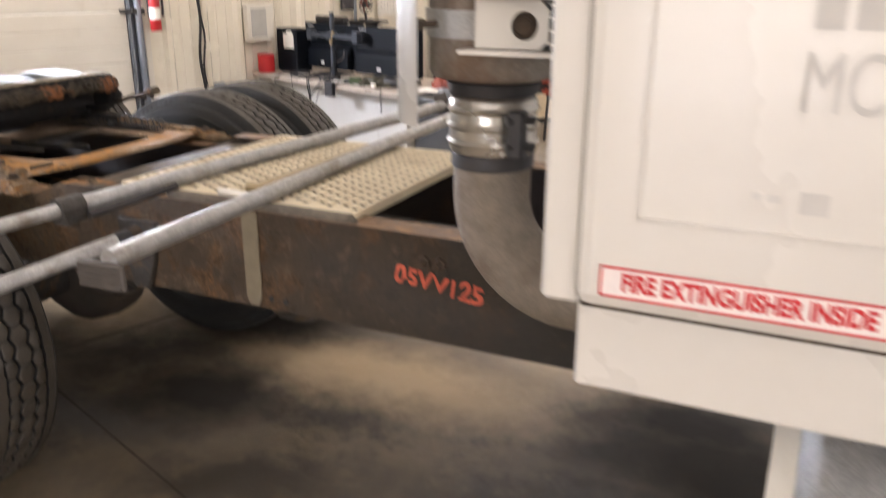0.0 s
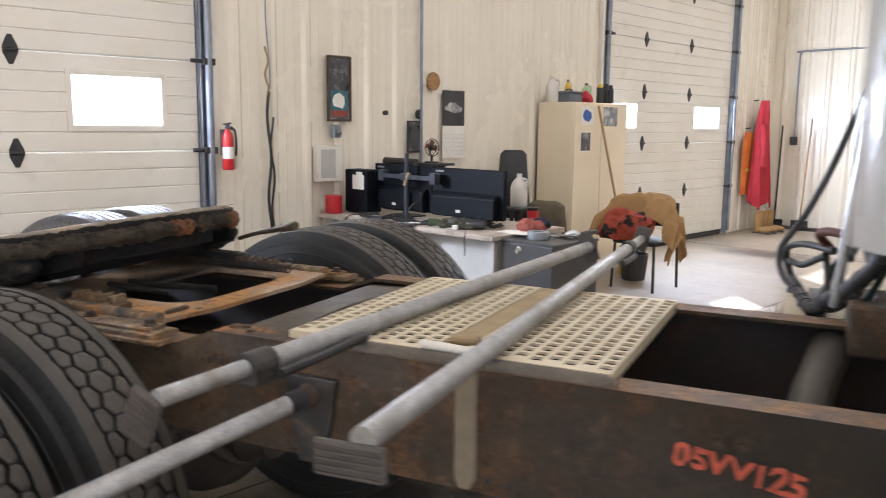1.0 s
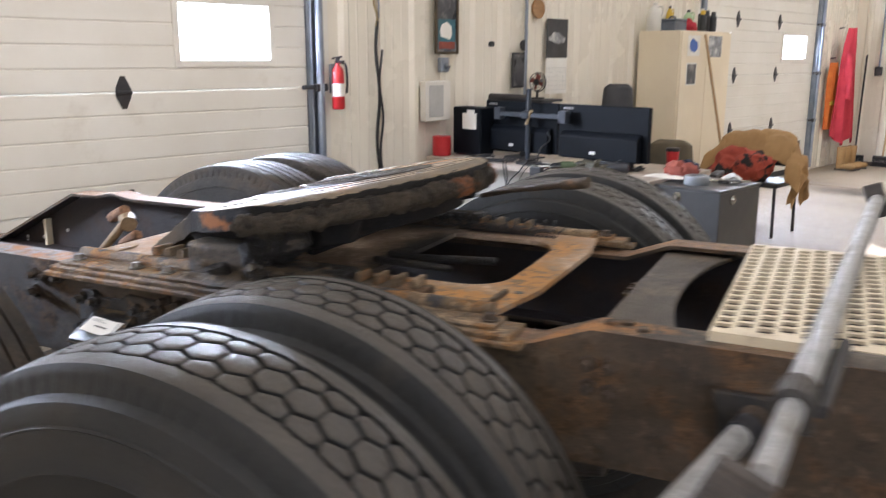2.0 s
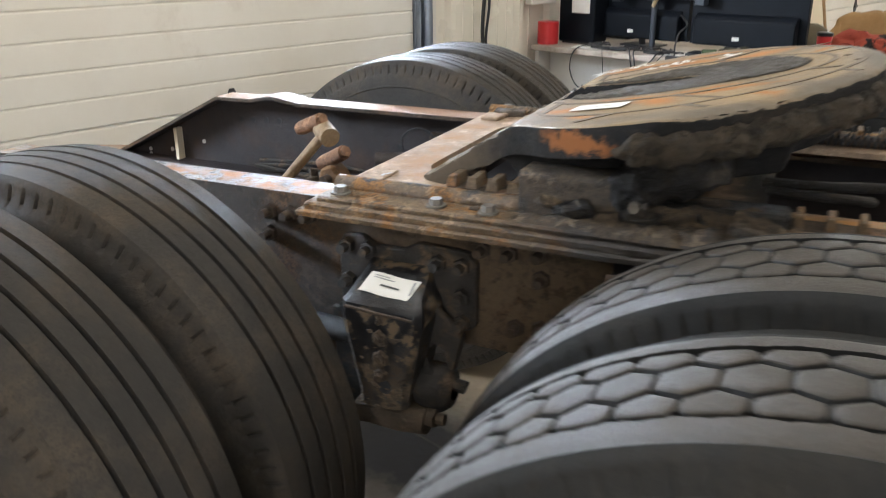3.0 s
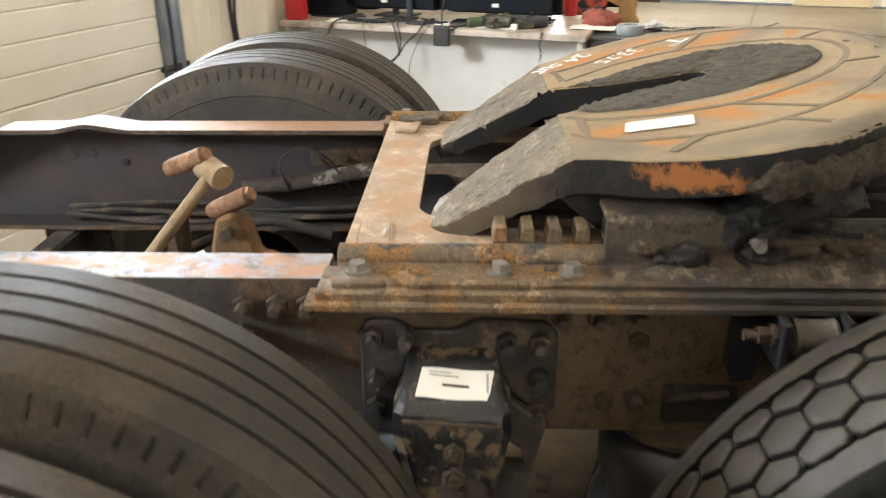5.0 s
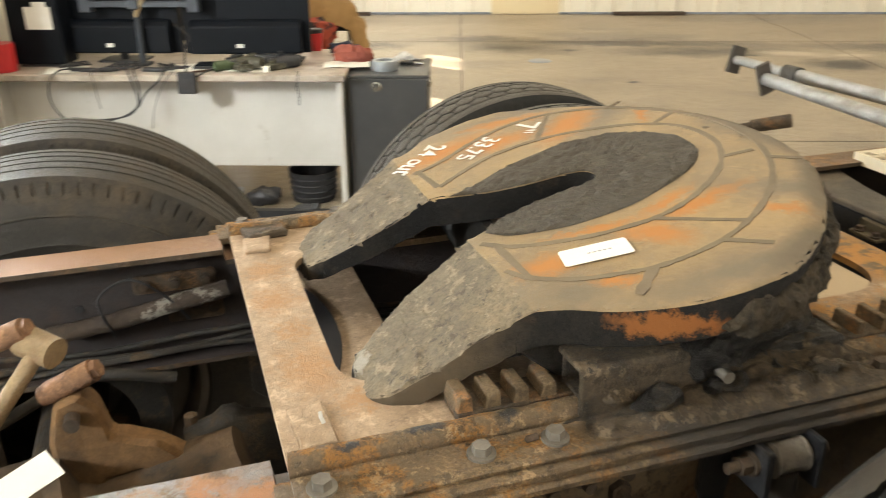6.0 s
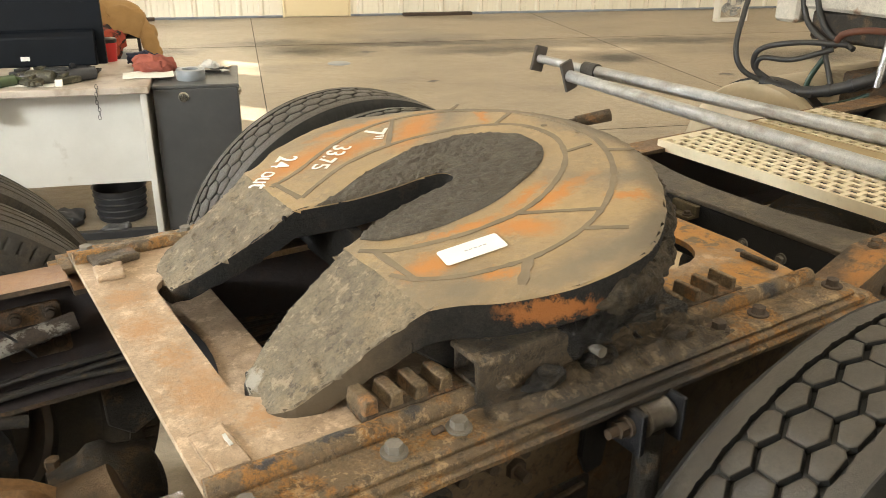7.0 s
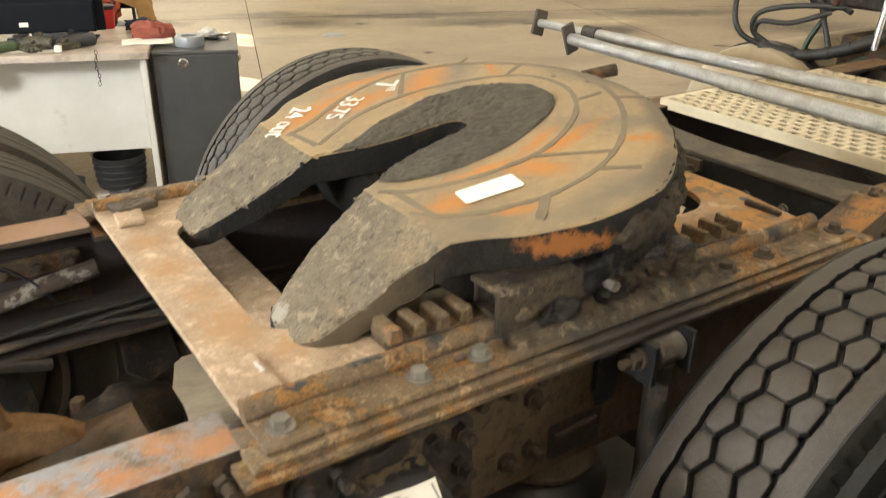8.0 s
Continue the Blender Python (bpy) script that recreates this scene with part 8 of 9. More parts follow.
def hand_drill(u, w, rz, tilt, mt, label):
    """A pistol-grip drill lying on its side."""
    dr_ = thing("cordless_drill", label, "drill", at_room(u, w, 0.768 + 0.034, rz) @ Matrix.Rotation(radians(tilt), 4, "X"), group="drills on the desk")
    bm = B()
    lathe(bm, [(-0.075, 0.001), (-0.075, 0.022), (-0.068, 0.030), (-0.01, 0.033), (0.04, 0.029), (0.055, 0.022), (0.055, 0.001)], 20, (0, 0, 0), "x")
    part("motor_housing", bm, mt, dr_, smooth=True)
    bm = B()
    lathe(bm, [(0.055, 0.001), (0.055, 0.020), (0.078, 0.021), (0.10, 0.012), (0.104, 0.001)], 16, (0, 0, 0), "x")
    part("chuck", bm, M_DARKIRON, dr_, smooth=True)
    bm = B()
    prism(bm, [(-0.055, -0.02), (0.0, -0.02), (-0.012, -0.07), (-0.018, -0.115), (-0.062, -0.115), (-0.058, -0.06)], -0.017, 0.017, "z", 0.006)
    part("grip", bm, M_BLACK, dr_)
    bm = B()
    box(bm, -0.085, 0.010, -0.155, -0.113, -0.030, 0.030, 0.006, seg=2)
    part("battery", bm, M_BLACK, dr_)
    bm = B()
    prism(bm, [(0.002, -0.035), (0.012, -0.033), (0.006, -0.062), (-0.006, -0.062)], -0.008, 0.008, "z", 0.002)
    part("trigger", bm, M_DARKIRON, dr_)


hand_drill(-4.70, 4.185, 172, 4, M_CAMO, "dark camouflage cordless drill lying on the desk")
hand_drill(-4.52, 4.225, 205, -3, M_BLACK, "black cordless drill lying among the gadgets")
bm = bottle([(0.0, 0.022), (0.004, 0.026), (0.075, 0.026), (0.09, 0.014), (0.11, 0.012), (0.112, 0.004)])
bmesh.ops.transform(bm, matrix=Matrix.Translation((0, 0, 0.027)) @ Matrix.Rotation(radians(90), 4, "Y"), verts=bm.verts)
solo("green_bottle", bm, surface("olive_green_plastic", (0.055, 0.085, 0.035), (0.04, 0.06, 0.025), 0.45, scale=20, bump=0.05), "small olive green bottle lying on the desk", "bottle", at_room(-4.86, 4.12, 0.768, 35), smooth=True)
bm = B()
tube(bm, curve_pts([(-0.02, 0.03, 0.008), (-0.06, -0.01, 0.006), (-0.085, -0.045, 0.010), (-0.10, -0.075, 0.004), (-0.108, -0.085, -0.03), (-0.125, -0.088, -0.075)], 6), 0.005, 8)
solo("brown_cord", bm, surface("brown_cord_rubber", (0.10, 0.045, 0.025), (0.06, 0.03, 0.018), 0.55, scale=30, bump=0.1), "brown cord trailing over the desk edge", "cord", at_room(-4.86, 4.12, 0.768), smooth=True)
bm = B()
box(bm, -0.016, 0.016, -0.012, 0.012, 0, 0.03, 0.002)
solo("white_tag", bm, M_PAPER, "small white tag among the gadgets", "tag", at_room(-4.60, 4.12, 0.768, 5))


def sheet(sx, sy, curl, seed):
    bm = B()
    bmesh.ops.create_grid(bm, x_segments=8, y_segments=6, size=0.5)
    for v in bm.verts:
        v.co.z = 0.001 + abs(noise.noise(v.co * 2.2 + Vector((seed, 0, 0)))) * curl
        v.co.x *= sx
        v.co.y *= sy
    bmesh.ops.solidify(bm, geom=bm.faces[:], thickness=0.0006)
    return bm


for u, w, sx, sy, rz, c in ((-4.98, 4.24, 0.28, 0.2, 12, 0.012), (-4.72, 4.19, 0.22, 0.16, -8, 0.02), (-5.62, 4.16, 0.21, 0.15, 20, 0.01)):
    solo("paper_sheet", sheet(sx, sy, c, u), M_PAPER, "curled white paper sheet on the desk", "paper", at_room(u, w, 0.7695, rz), group="papers")
for u, w, l in ((-5.52, 4.12, 0.07), (-5.40, 4.13, 0.05), (-5.17, 4.13, 0.06), (-5.10, 4.16, 0.05)):
    bm = B()
    box(bm, -l, l, -0.014, 0.014, 0, 0.02, 0.005)
    rod(bm, (l, 0, 0.012), (l + 0.05, 0.01, 0.01), 0.005, seg=8)
    solo("adapter", bm, M_BLACK, "black cable adapter lying at the desk edge", "adapter", at_room(u, w, 0.769, random.uniform(-25, 25)), group="adapters")

kb = thing("keyboard", "black computer keyboard pushed under the monitors", "keyboard", at_room(-4.78, 4.24, 0.768, 4))
bm = B()
box(bm, -0.21, 0.21, -0.06, 0.06, 0.0, 0.018, 0.004)
part("case", bm, M_BLACK, kb)
for k in range(4):
    bm = B()
    box(bm, -0.2, 0.2, -0.052 + 0.027 * k, -0.030 + 0.027 * k, 0.018, 0.024, 0.002)
    part("key_row", bm, M_SCREEN, kb)
for k, (u, w, a, c) in enumerate(((-5.35, 4.22, 0.10, 0.05), (-5.10, 4.20, 0.08, 0.04), (-4.66, 4.30, 0.12, 0.05), (-4.50, 4.42, 0.06, 0.06), (-5.62, 4.24, 0.07, 0.05))):
    bm = B()
    pts = [(a * math.cos(i * 0.55 + k) * (0.6 + 0.4 * math.sin(i * 0.21 + k)), c * math.sin(i * 0.55), 0.006 + 0.004 * (i % 5)) for i in range(34)]
    tube(bm, curve_pts(pts, 3), 0.004, 7)
    solo("cable_coil", bm, M_BLACK, "tangled black cable lying on the desk", "cable", at_room(u, w, 0.768), group="desk cables", smooth=True)

# leads that hang over the front of the desk
LEADS = [
    [(-5.30, 4.15, 0.785), (-5.28, 4.06, 0.79), (-5.25, 4.03, 0.73), (-5.24, 4.035, 0.62), (-5.34, 4.03, 0.555), (-5.50, 4.03, 0.53), (-5.62, 4.035, 0.55), (-5.68, 4.04, 0.64), (-5.66, 4.03, 0.74), (-5.62, 4.06, 0.785), (-5.58, 4.15, 0.78)],
    [(-5.27, 4.16, 0.78), (-5.24, 4.04, 0.785), (-5.22, 4.03, 0.70), (-5.235, 4.03, 0.62), (-5.30, 4.03, 0.565), (-5.45, 4.03, 0.545), (-5.58, 4.03, 0.555)],
    [(-5.10, 4.15, 0.785), (-5.09, 4.05, 0.788), (-5.12, 4.03, 0.74), (-5.19, 4.03, 0.68), (-5.235, 4.03, 0.61)],
    [(-4.86, 4.16, 0.78), (-4.88, 4.06, 0.785), (-4.93, 4.035, 0.76), (-4.965, 4.035, 0.735)],
    [(-5.45, 4.14, 0.78), (-5.45, 4.04, 0.787), (-5.44, 4.032, 0.70), (-5.43, 4.033, 0.60)],
    [(-5.05, 4.05, 0.787), (-5.10, 4.033, 0.72), (-5.16, 4.033, 0.60), (-5.18, 4.034, 0.50)],
]
for k, c in enumerate(LEADS):
    bm = B()
    tube(bm, curve_pts([(u + 5.1, w - 4.42, z) for u, w, z in c], 6), 0.0042 if k < 4 else 0.0022, 8)
    solo("cable", bm, M_BLACK, "thin black cable hanging over the desk front", "cable", at_room(-5.1, 4.42), group="desk cables", smooth=True)
plug = thing("power_plug", "black power adapter hanging from its lead at the desk edge", "power adapter", at_room(-4.975, 4.032, 0.68))
bm = B()
box(bm, -0.045, 0.045, -0.022, 0.010, 0.0, 0.105, 0.006, seg=2)
part("case", bm, M_BLACK, plug)
bm = B()
box(bm, -0.03, 0.03, -0.024, -0.0215, 0.03, 0.075)
part("face", bm, M_DARKIRON, plug)
bm = B()
tube(bm, curve_pts([(0, 0, 0.10), (0.0, 0.0, 0.16), (-0.005, 0.04, 0.22), (-0.01, 0.13, 0.26), (-0.10, 0.22, 0.30)]), 0.005, 8)
part("lead", bm, M_BLACK, plug, smooth=True)
chain = thing("key_chain", "thin steel chain hanging over the desk edge", "chain", at_room(-4.43, 4.035, 0.62))
for k in range(9):
    bm = B()
    a = 90 * (k % 2)
    tube(bm, [(0.006 * math.cos(t * 0.785), 0, 0.012 * math.sin(t * 0.785)) for t in range(9)], 0.0016, 6)
    bmesh.ops.transform(bm, matrix=Matrix.Translation((0.004 * math.sin(k), 0, 0.018 * k + 0.012)) @ Matrix.Rotation(radians(a), 4, "Z"), verts=bm.verts)
    part("link", bm, M_DARKIRON, chain)

# on the grey cabinet
bm = B()
lathe(bm, [(0.0, 0.040), (0.0, 0.068), (0.006, 0.071), (0.044, 0.071), (0.05, 0.068), (0.05, 0.040)], 36, (0, 0, 0), "z", True)
solo("tape_roll", bm, M_TAPE, "roll of grey duct tape on the cabinet", "tape roll", at_room(-4.015, 4.27, 0.752), smooth=True)
bm = lump(0.095, 0.075, 0.042, 0.030, 13, 1)
roughen(bm, 0.012, 34, 2)
solo("rag", bm, M_RUST_RAG, "crumpled brick-red rag on the cabinet", "rag", at_room(-4.20, 4.42, 0.769), smooth=True)
bm = lump(0.085, 0.06, 0.042, 0.028, 14, 5)
roughen(bm, 0.012, 36, 5)
solo("navy_cloth", bm, M_NAVY, "crumpled navy cloth on the cabinet", "cloth", at_room(-4.27, 4.60, 0.768), smooth=True)
solo("paper_sheet", sheet(0.24, 0.17, 0.014, 3), M_PAPER, "white paper sheet under a rag", "paper", at_room(-4.22, 4.31, 0.7695, 6), group="papers")
for k, (u, w, rz) in enumerate(((-3.93, 4.43, 25), (-3.88, 4.40, -20), (-3.85, 4.47, 60))):
    pl = thing("pliers", "steel pliers lying on the cabinet", "pliers", at_room(u, w, 0.752, rz), group="hand tools")
    for s in (-1, 1):
        bm = B()
        tube(bm, curve_pts([(-0.09, s * 0.022, 0.012), (-0.05, s * 0.020, 0.012), (0.0, s * 0.006, 0.012)], 4), [0.006] * 4 + [0.007] * 4 + [0.008], 8)
        part("grip", bm, M_BLACK if k else M_CHROME, pl, smooth=True)
        bm = B()
        prism(bm, [(0.0, s * 0.012), (0.02, s * 0.013), (0.06, s * 0.006), (0.06, s * 0.001), (0.0, s * 0.0005)], 0.006, 0.017, "z", 0.001)
        part("jaw", bm, M_CHROME, pl)
bm = lump(0.055, 0.04, 0.02, 0.022, 22, 9)
solo("plastic_bag", bm, surface("clear_wrinkled_plastic", (0.62, 0.62, 0.60), (0.5, 0.5, 0.48), 0.15, scale=20, bump=0.3), "crumpled shiny plastic bag", "bag", at_room(-3.93, 4.53, 0.752), smooth=True)

# under the desk
bin_ = thing("wire_basket", "black ribbed waste basket under the desk", "waste basket", at_room(-4.45, 4.40))
bm = B()
lathe(bm, [(0.004, 0.001), (0.004, 0.115), (0.008, 0.12), (0.175, 0.135), (0.18, 0.14), (0.176, 0.13), (0.012, 0.112), (0.012, 0.001)], 32, (0, 0, 0), "z")
part("shell", bm, M_BLACK, bin_, smooth=True)
for z in (0.035, 0.07, 0.105, 0.14):
    bm = B()
    lathe(bm, [(z - 0.006, 0.121 + z * 0.08), (z, 0.1265 + z * 0.08), (z + 0.006, 0.121 + z * 0.08)], 32, (0, 0, 0), "z")
    part("hoop", bm, M_BLACK, bin_)
for u, w, rx, ry, rz, mt, lab in ((-4.72, 4.32, 0.10, 0.07, 0.05, M_BLACK, "black bundle"), (-4.95, 4.4, 0.09, 0.08, 0.035, M_GREYPIC, "grey litter"), (-5.15, 4.30, 0.12, 0.06, 0.03, M_BIN, "dark litter"), (-4.45, 4.14, 0.07, 0.05, 0.035, M_BIN, "dark litter")):
    bm = lump(rx, ry, rz, 0.025, 14, u)
    solo("floor_litter", bm, mt, lab + " heaped on the floor under the desk", "litter", at_room(u, w, 0.0), group="litter", smooth=True)

cup = thing("red_cup", "red drinks cup with black lid on the desk", "cup", at_room(-4.45, 4.755, 0.768))
bm = bottle([(0.0, 0.032), (0.002, 0.034), (0.105, 0.042)])
part("cup_body", bm, M_RED, cup, smooth=True)
bm = bottle([(0.105, 0.044), (0.118, 0.044), (0.122, 0.036)])
part("lid", bm, M_BLACK, cup, smooth=True)


# ---- chairs behind the desk ----
def office_chair(u, w, rz, cloth_mat, label, back_z0, back_z1, back_w, seat_z, arms):
    ch = thing("office_chair", label, "chair", at_room(u, w, 0, rz), group="chairs by the desk")
    bm = B()
    box(bm, -back_w / 2, back_w / 2, -0.04, 0.04, back_z0, back_z1, 0.0385, seg=4)
    for v in bm.verts:
        v.co.y += 0.12 * (v.co.x / back_w) ** 2
        t = (v.co.z - back_z0) / (back_z1 - back_z0)
        v.co.x *= 1 - 0.55 * max(0, (t - 0.45) / 0.55) ** 3 - 0.25 * max(0, (0.3 - t) / 0.3) ** 2
    part("backrest", bm, cloth_mat, ch, smooth=True)
    bm = B()
    box(bm, -0.24, 0.24, 0.02, 0.48, seat_z - 0.08, seat_z, 0.03, seg=3)
    part("seat", bm, cloth_mat, ch, smooth=True)
    bm = B()
    tube(bm, curve_pts([(0, 0.2, seat_z - 0.07), (0, -0.03, seat_z - 0.06), (0, -0.055, seat_z + 0.1), (0, -0.045, back_z0 + 0.12)]), 0.02, 10)
    part("back_post", bm, M_BLACK, ch, smooth=True)
    bm = B()
    rod(bm, (0, 0.24, 0.10), (0, 0.24, seat_z - 0.08), 0.028, seg=16)
    part("gas_column", bm, M_BLACK, ch, smooth=True)
    for k in range(5):
        a = 2 * math.pi * k / 5 + 0.3
        bm = B()
        rod(bm, (0, 0.24, 0.115), (0.28 * math.cos(a), 0.24 + 0.28 * math.sin(a), 0.07), 0.024, 0.015, seg=10)
        leg = part("leg", bm, M_BLACK, ch)
        bm = B()
        rod(bm, (0.28 * math.cos(a) - 0.02, 0.24 + 0.28 * math.sin(a), 0.03), (0.28 * math.cos(a) + 0.02, 0.24 + 0.28 * math.sin(a), 0.03), 0.03, seg=16)
        part("caster", bm, M_BLACK, leg)
    if arms:
        for s in (-1, 1):
            bm = B()
            tube(bm, curve_pts([(s * 0.24, 0.22, seat_z - 0.05), (s * 0.30, 0.22, seat_z), (s * 0.30, 0.2, seat_z + 0.17)]), 0.014, 8)
            a = part("arm_post", bm, M_BLACK, ch, smooth=True)
            bm = B()
            box(bm, s * 0.30 - 0.035, s * 0.30 + 0.035, 0.06, 0.34, seat_z + 0.165, seat_z + 0.2, 0.014, seg=2)
            part("armrest", bm, M_BLACK, a, smooth=True)
    return ch


office_chair(-5.75, 6.08, 38, M_BLACK, "black high-backed office chair near the ribbed wall", 0.60, 1.235, 0.40, 0.48, False)
office_chair(-4.84, 5.40, 15, M_OLIVE, "olive-khaki padded chair behind the desk", 0.46, 0.87, 0.44, 0.43, True)

jacket_chair = thing("side_chair", "black metal side chair piled with work jackets", "chair", at_room(-4.75, 6.78, 0, 0), group="chairs by the desk")
bm = B()
box(bm, -0.22, 0.22, -0.2, 0.22, 0.41, 0.45, 0.015, seg=2)
part("seat", bm, M_BLACK, jacket_chair)
bm = B()
box(bm, -0.21, 0.21, 0.20, 0.225, 0.55, 0.78, 0.012, seg=2)
part("backrest", bm, M_BLACK, jacket_chair)
for x in (-0.2, 0.2):
    for y, top in ((-0.18, 0.41), (0.2, 0.76)):
        bm = B()
        rod(bm, (x * 1.08, y * 1.1, 0.0), (x, y, top), 0.013, seg=10)
        part("leg", bm, M_DARKIRON, jacket_chair)


def draped(ctrl, depth, seed, na=60, nb=26):
    """A heavy cloth hung over a line, with folds that deepen towards its hems."""
    line = curve_pts(ctrl, na // (len(ctrl) - 1))
    bm = B()
    rows = []
    for i, p in enumerate(line):
        row = []
        for j in range(nb + 1):
            b = -1 + 2 * j / nb
            fold = noise.noise(Vector((i * 0.16, b * 1.6, seed))) * 0.045 + noise.noise(Vector((i * 0.42, b * 4.0, seed + 3))) * 0.022
            q = p + Vector((0.03 * math.sin(i * 0.5 + b * 2), b * depth * (1 + 0.15 * math.sin(i * 0.35)), -abs(b) ** 2.2 * 0.20))
            row.append(bm.verts.new(q + Vector((fold * 0.6, fold * 0.5, fold))))
        rows.append(row)
    for a, c in zip(rows[:-1], rows[1:]):
        for j in range(nb):
            bm.faces.new((a[j], a[j + 1], c[j + 1], c[j]))
    return thicken(bm, 0.012)


jm = at_room(-4.75, 6.78, 0.0)
solo("canvas_jacket", draped([(-0.42, -0.08, 0.66), (-0.32, 0.0, 0.80), (-0.12, 0.06, 0.855), (0.12, 0.05, 0.84), (0.27, -0.02, 0.76), (0.33, -0.06, 0.64), (0.35, -0.06, 0.54), (0.34, -0.05, 0.46)], 0.15, 1.0), M_TANCOAT, "tan canvas work jacket draped over a chair", "jacket", jm, smooth=True)
bm = lump(0.30, 0.16, 0.15, 0.07, 7, 2)
bmesh.ops.transform(bm, matrix=Matrix.Translation((-0.12, -0.14, 0.45)), verts=bm.verts)
solo("plaid_shirt", bm, M_PLAID, "red and black plaid shirt heaped on a chair", "shirt", jm, smooth=True)
bm = lump(0.20, 0.12, 0.12, 0.04, 9, 6)
solo("red_bundle", bm, M_PLAID, "red cloth bundle on the chair seat", "cloth", at_room(-5.05, 6.70, 0.45), smooth=True)

# gallon jug on a small side table
table = thing("side_table", "small dark side table behind the desk", "table", at_room(-5.44, 5.80))
bm = B()
box(bm, -0.13, 0.13, -0.13, 0.13, 0.725, 0.75, 0.004)
part("tabletop", bm, M_BIN, table)
for x in (-0.11, 0.11):
    for y in (-0.11, 0.11):
        bm = B()
        box(bm, x - 0.015, x + 0.015, y - 0.015, y + 0.015, 0.0, 0.725, 0.002)
        part("leg", bm, M_DARKIRON, table)


def jug(u, w, z, mt, label, h=0.29, r=0.075):
    j = thing("jug", label, "jug", at_room(u, w, z), group="jugs and bottles")
    bm = bottle([(0.0, r * 0.9), (0.01, r), (h * 0.6, r), (h * 0.75, r * 0.8), (h * 0.88, r * 0.35), (h * 0.93, r * 0.27)])
    part("bottle", bm, mt, j, smooth=True)
    bm = bottle([(h * 0.92, r * 0.32), (h, r * 0.32)], 16)
    part("cap", bm, M_JUG if mt is M_JUG else M_BLACK, j)
    bm = B()
    tube(bm, curve_pts([(r * 0.35, 0, h * 0.86), (r * 1.05, 0, h * 0.84), (r * 1.15, 0, h * 0.65), (r * 0.95, 0, h * 0.52)]), r * 0.12, 8)
    part("grip", bm, mt, j, smooth=True)
    return j


jug(-5.45, 5.81, 0.75, M_JUG, "cloudy plastic gallon jug on a side table")

# ---- cream wardrobe ----
ward = thing("steel_wardrobe", "cream two-door steel storage cabinet with stickers", "cabinet", at_room(-6.0, 7.2))
bm = B()
box(bm, 0.01, 0.43, -0.46, 0.46, 0.05, 1.69, 0.004)
part("carcass", bm, M_CREAM, ward)
bm = B()
box(bm, 0.02, 0.40, -0.44, 0.44, 0.0, 0.05)
part("plinth", bm, M_BLACK, ward)
for y0, y1, hy in ((-0.455, -0.004, -0.05), (0.004, 0.455, 0.05)):
    bm = B()
    box(bm, 0.431, 0.45, y0, y1, 0.06, 1.68, 0.004)
    d = part("door", bm, M_CREAM, ward)
for y0, y1, z0, z1, mt, lab in ((-0.36, -0.14, 1.47, 1.65, M_PAPER, "white sticker with a blue shape"), (0.02, 0.27, 1.46, 1.65, M_GREYPIC, "grey picture print"), (-0.36, -0.18, 1.21, 1.41, M_PAPER, "white-edged black photo")):
    bm = B()
    box(bm, 0.4505, 0.4525, y0, y1, z0, z1)
    st = part("wardrobe_sticker", bm, mt, ward, lab)
    bm = B()
    cy, cz = (y0 + y1) / 2, (z0 + z1) / 2
    if z0 > 1.4 and mt is M_PAPER:
        prism(bm, [(cy - 0.08, cz - 0.01), (cy - 0.05, cz - 0.045), (cy + 0.02, cz - 0.06), (cy + 0.07, cz - 0.02), (cy + 0.06, cz + 0.03), (cy + 0.01, cz + 0.05), (cy - 0.03, cz + 0.065), (cy - 0.07, cz + 0.03)], 0.4526, 0.4534, "x")
        part("blue_shape", bm, M_BLUE, st)
    elif mt is M_PAPER:
        box(bm, 0.4526, 0.4534, y0 + 0.012, y1 - 0.012, z0 + 0.012, z1 - 0.012)
        part("photo", bm, M_CARPIC, st)


def broom(m, foot, top, handle_mat, head_mat, label, head=True):
    br = thing("broom", label, "broom", m)
    foot, top = Vector(foot), Vector(top)
    d = (top - foot).normalized()
    part("handle", rod(B(), foot + d * (0.12 if head else 0.0), top, 0.0125, seg=12), handle_mat, br, smooth=True)
    if head:
        bm = B()
        box(bm, -0.12, 0.12, -0.02, 0.02, 0.11, 0.15, 0.008, Matrix.Translation(foot))
        hd = part("head", bm, head_mat, br)
        bm = B()
        for k in range(22):
            x = -0.115 + 0.011 * k
            rod(bm, foot + Vector((x, 0, 0.115)), foot + Vector((x * 1.12, 0.01 * math.sin(k * 2.1), 0.0)), 0.006, 0.004, seg=5)
        part("bristles", bm, M_BLACK, hd)
    return br


broom(at_room(-5.30, 7.42), (0, 0, 0), (-0.22, -0.33, 1.66), M_HANDLE, M_DARKIRON, "wooden push broom leaning on the cream cabinet")

tb = thing("toolbox", "blue-grey plastic toolbox on top of the cream cabinet", "toolbox", at_room(-5.78, 6.95, 1.69))
M_TOOLBOX = surface("blue_grey_plastic_box", (0.13, 0.15, 0.18), (0.10, 0.115, 0.14), 0.5, scale=8, bump=0.05)
bm = B()
box(bm, -0.09, 0.09, -0.105, 0.105, 0, 0.085, 0.008)
part("body", bm, M_TOOLBOX, tb)
bm = B()
box(bm, -0.095, 0.095, -0.110, 0.110, 0.085, 0.108, 0.010)
part("lid", bm, M_TOOLBOX, tb)
bm = B()
tube(bm, curve_pts([(0, -0.05, 0.105), (0, -0.04, 0.125), (0, 0.04, 0.125), (0, 0.05, 0.105)]), 0.009, 8)
part("handle", bm, M_BLACK, tb, smooth=True)
bm = lump(0.08, 0.085, 0.065, 0.03, 12, 3)
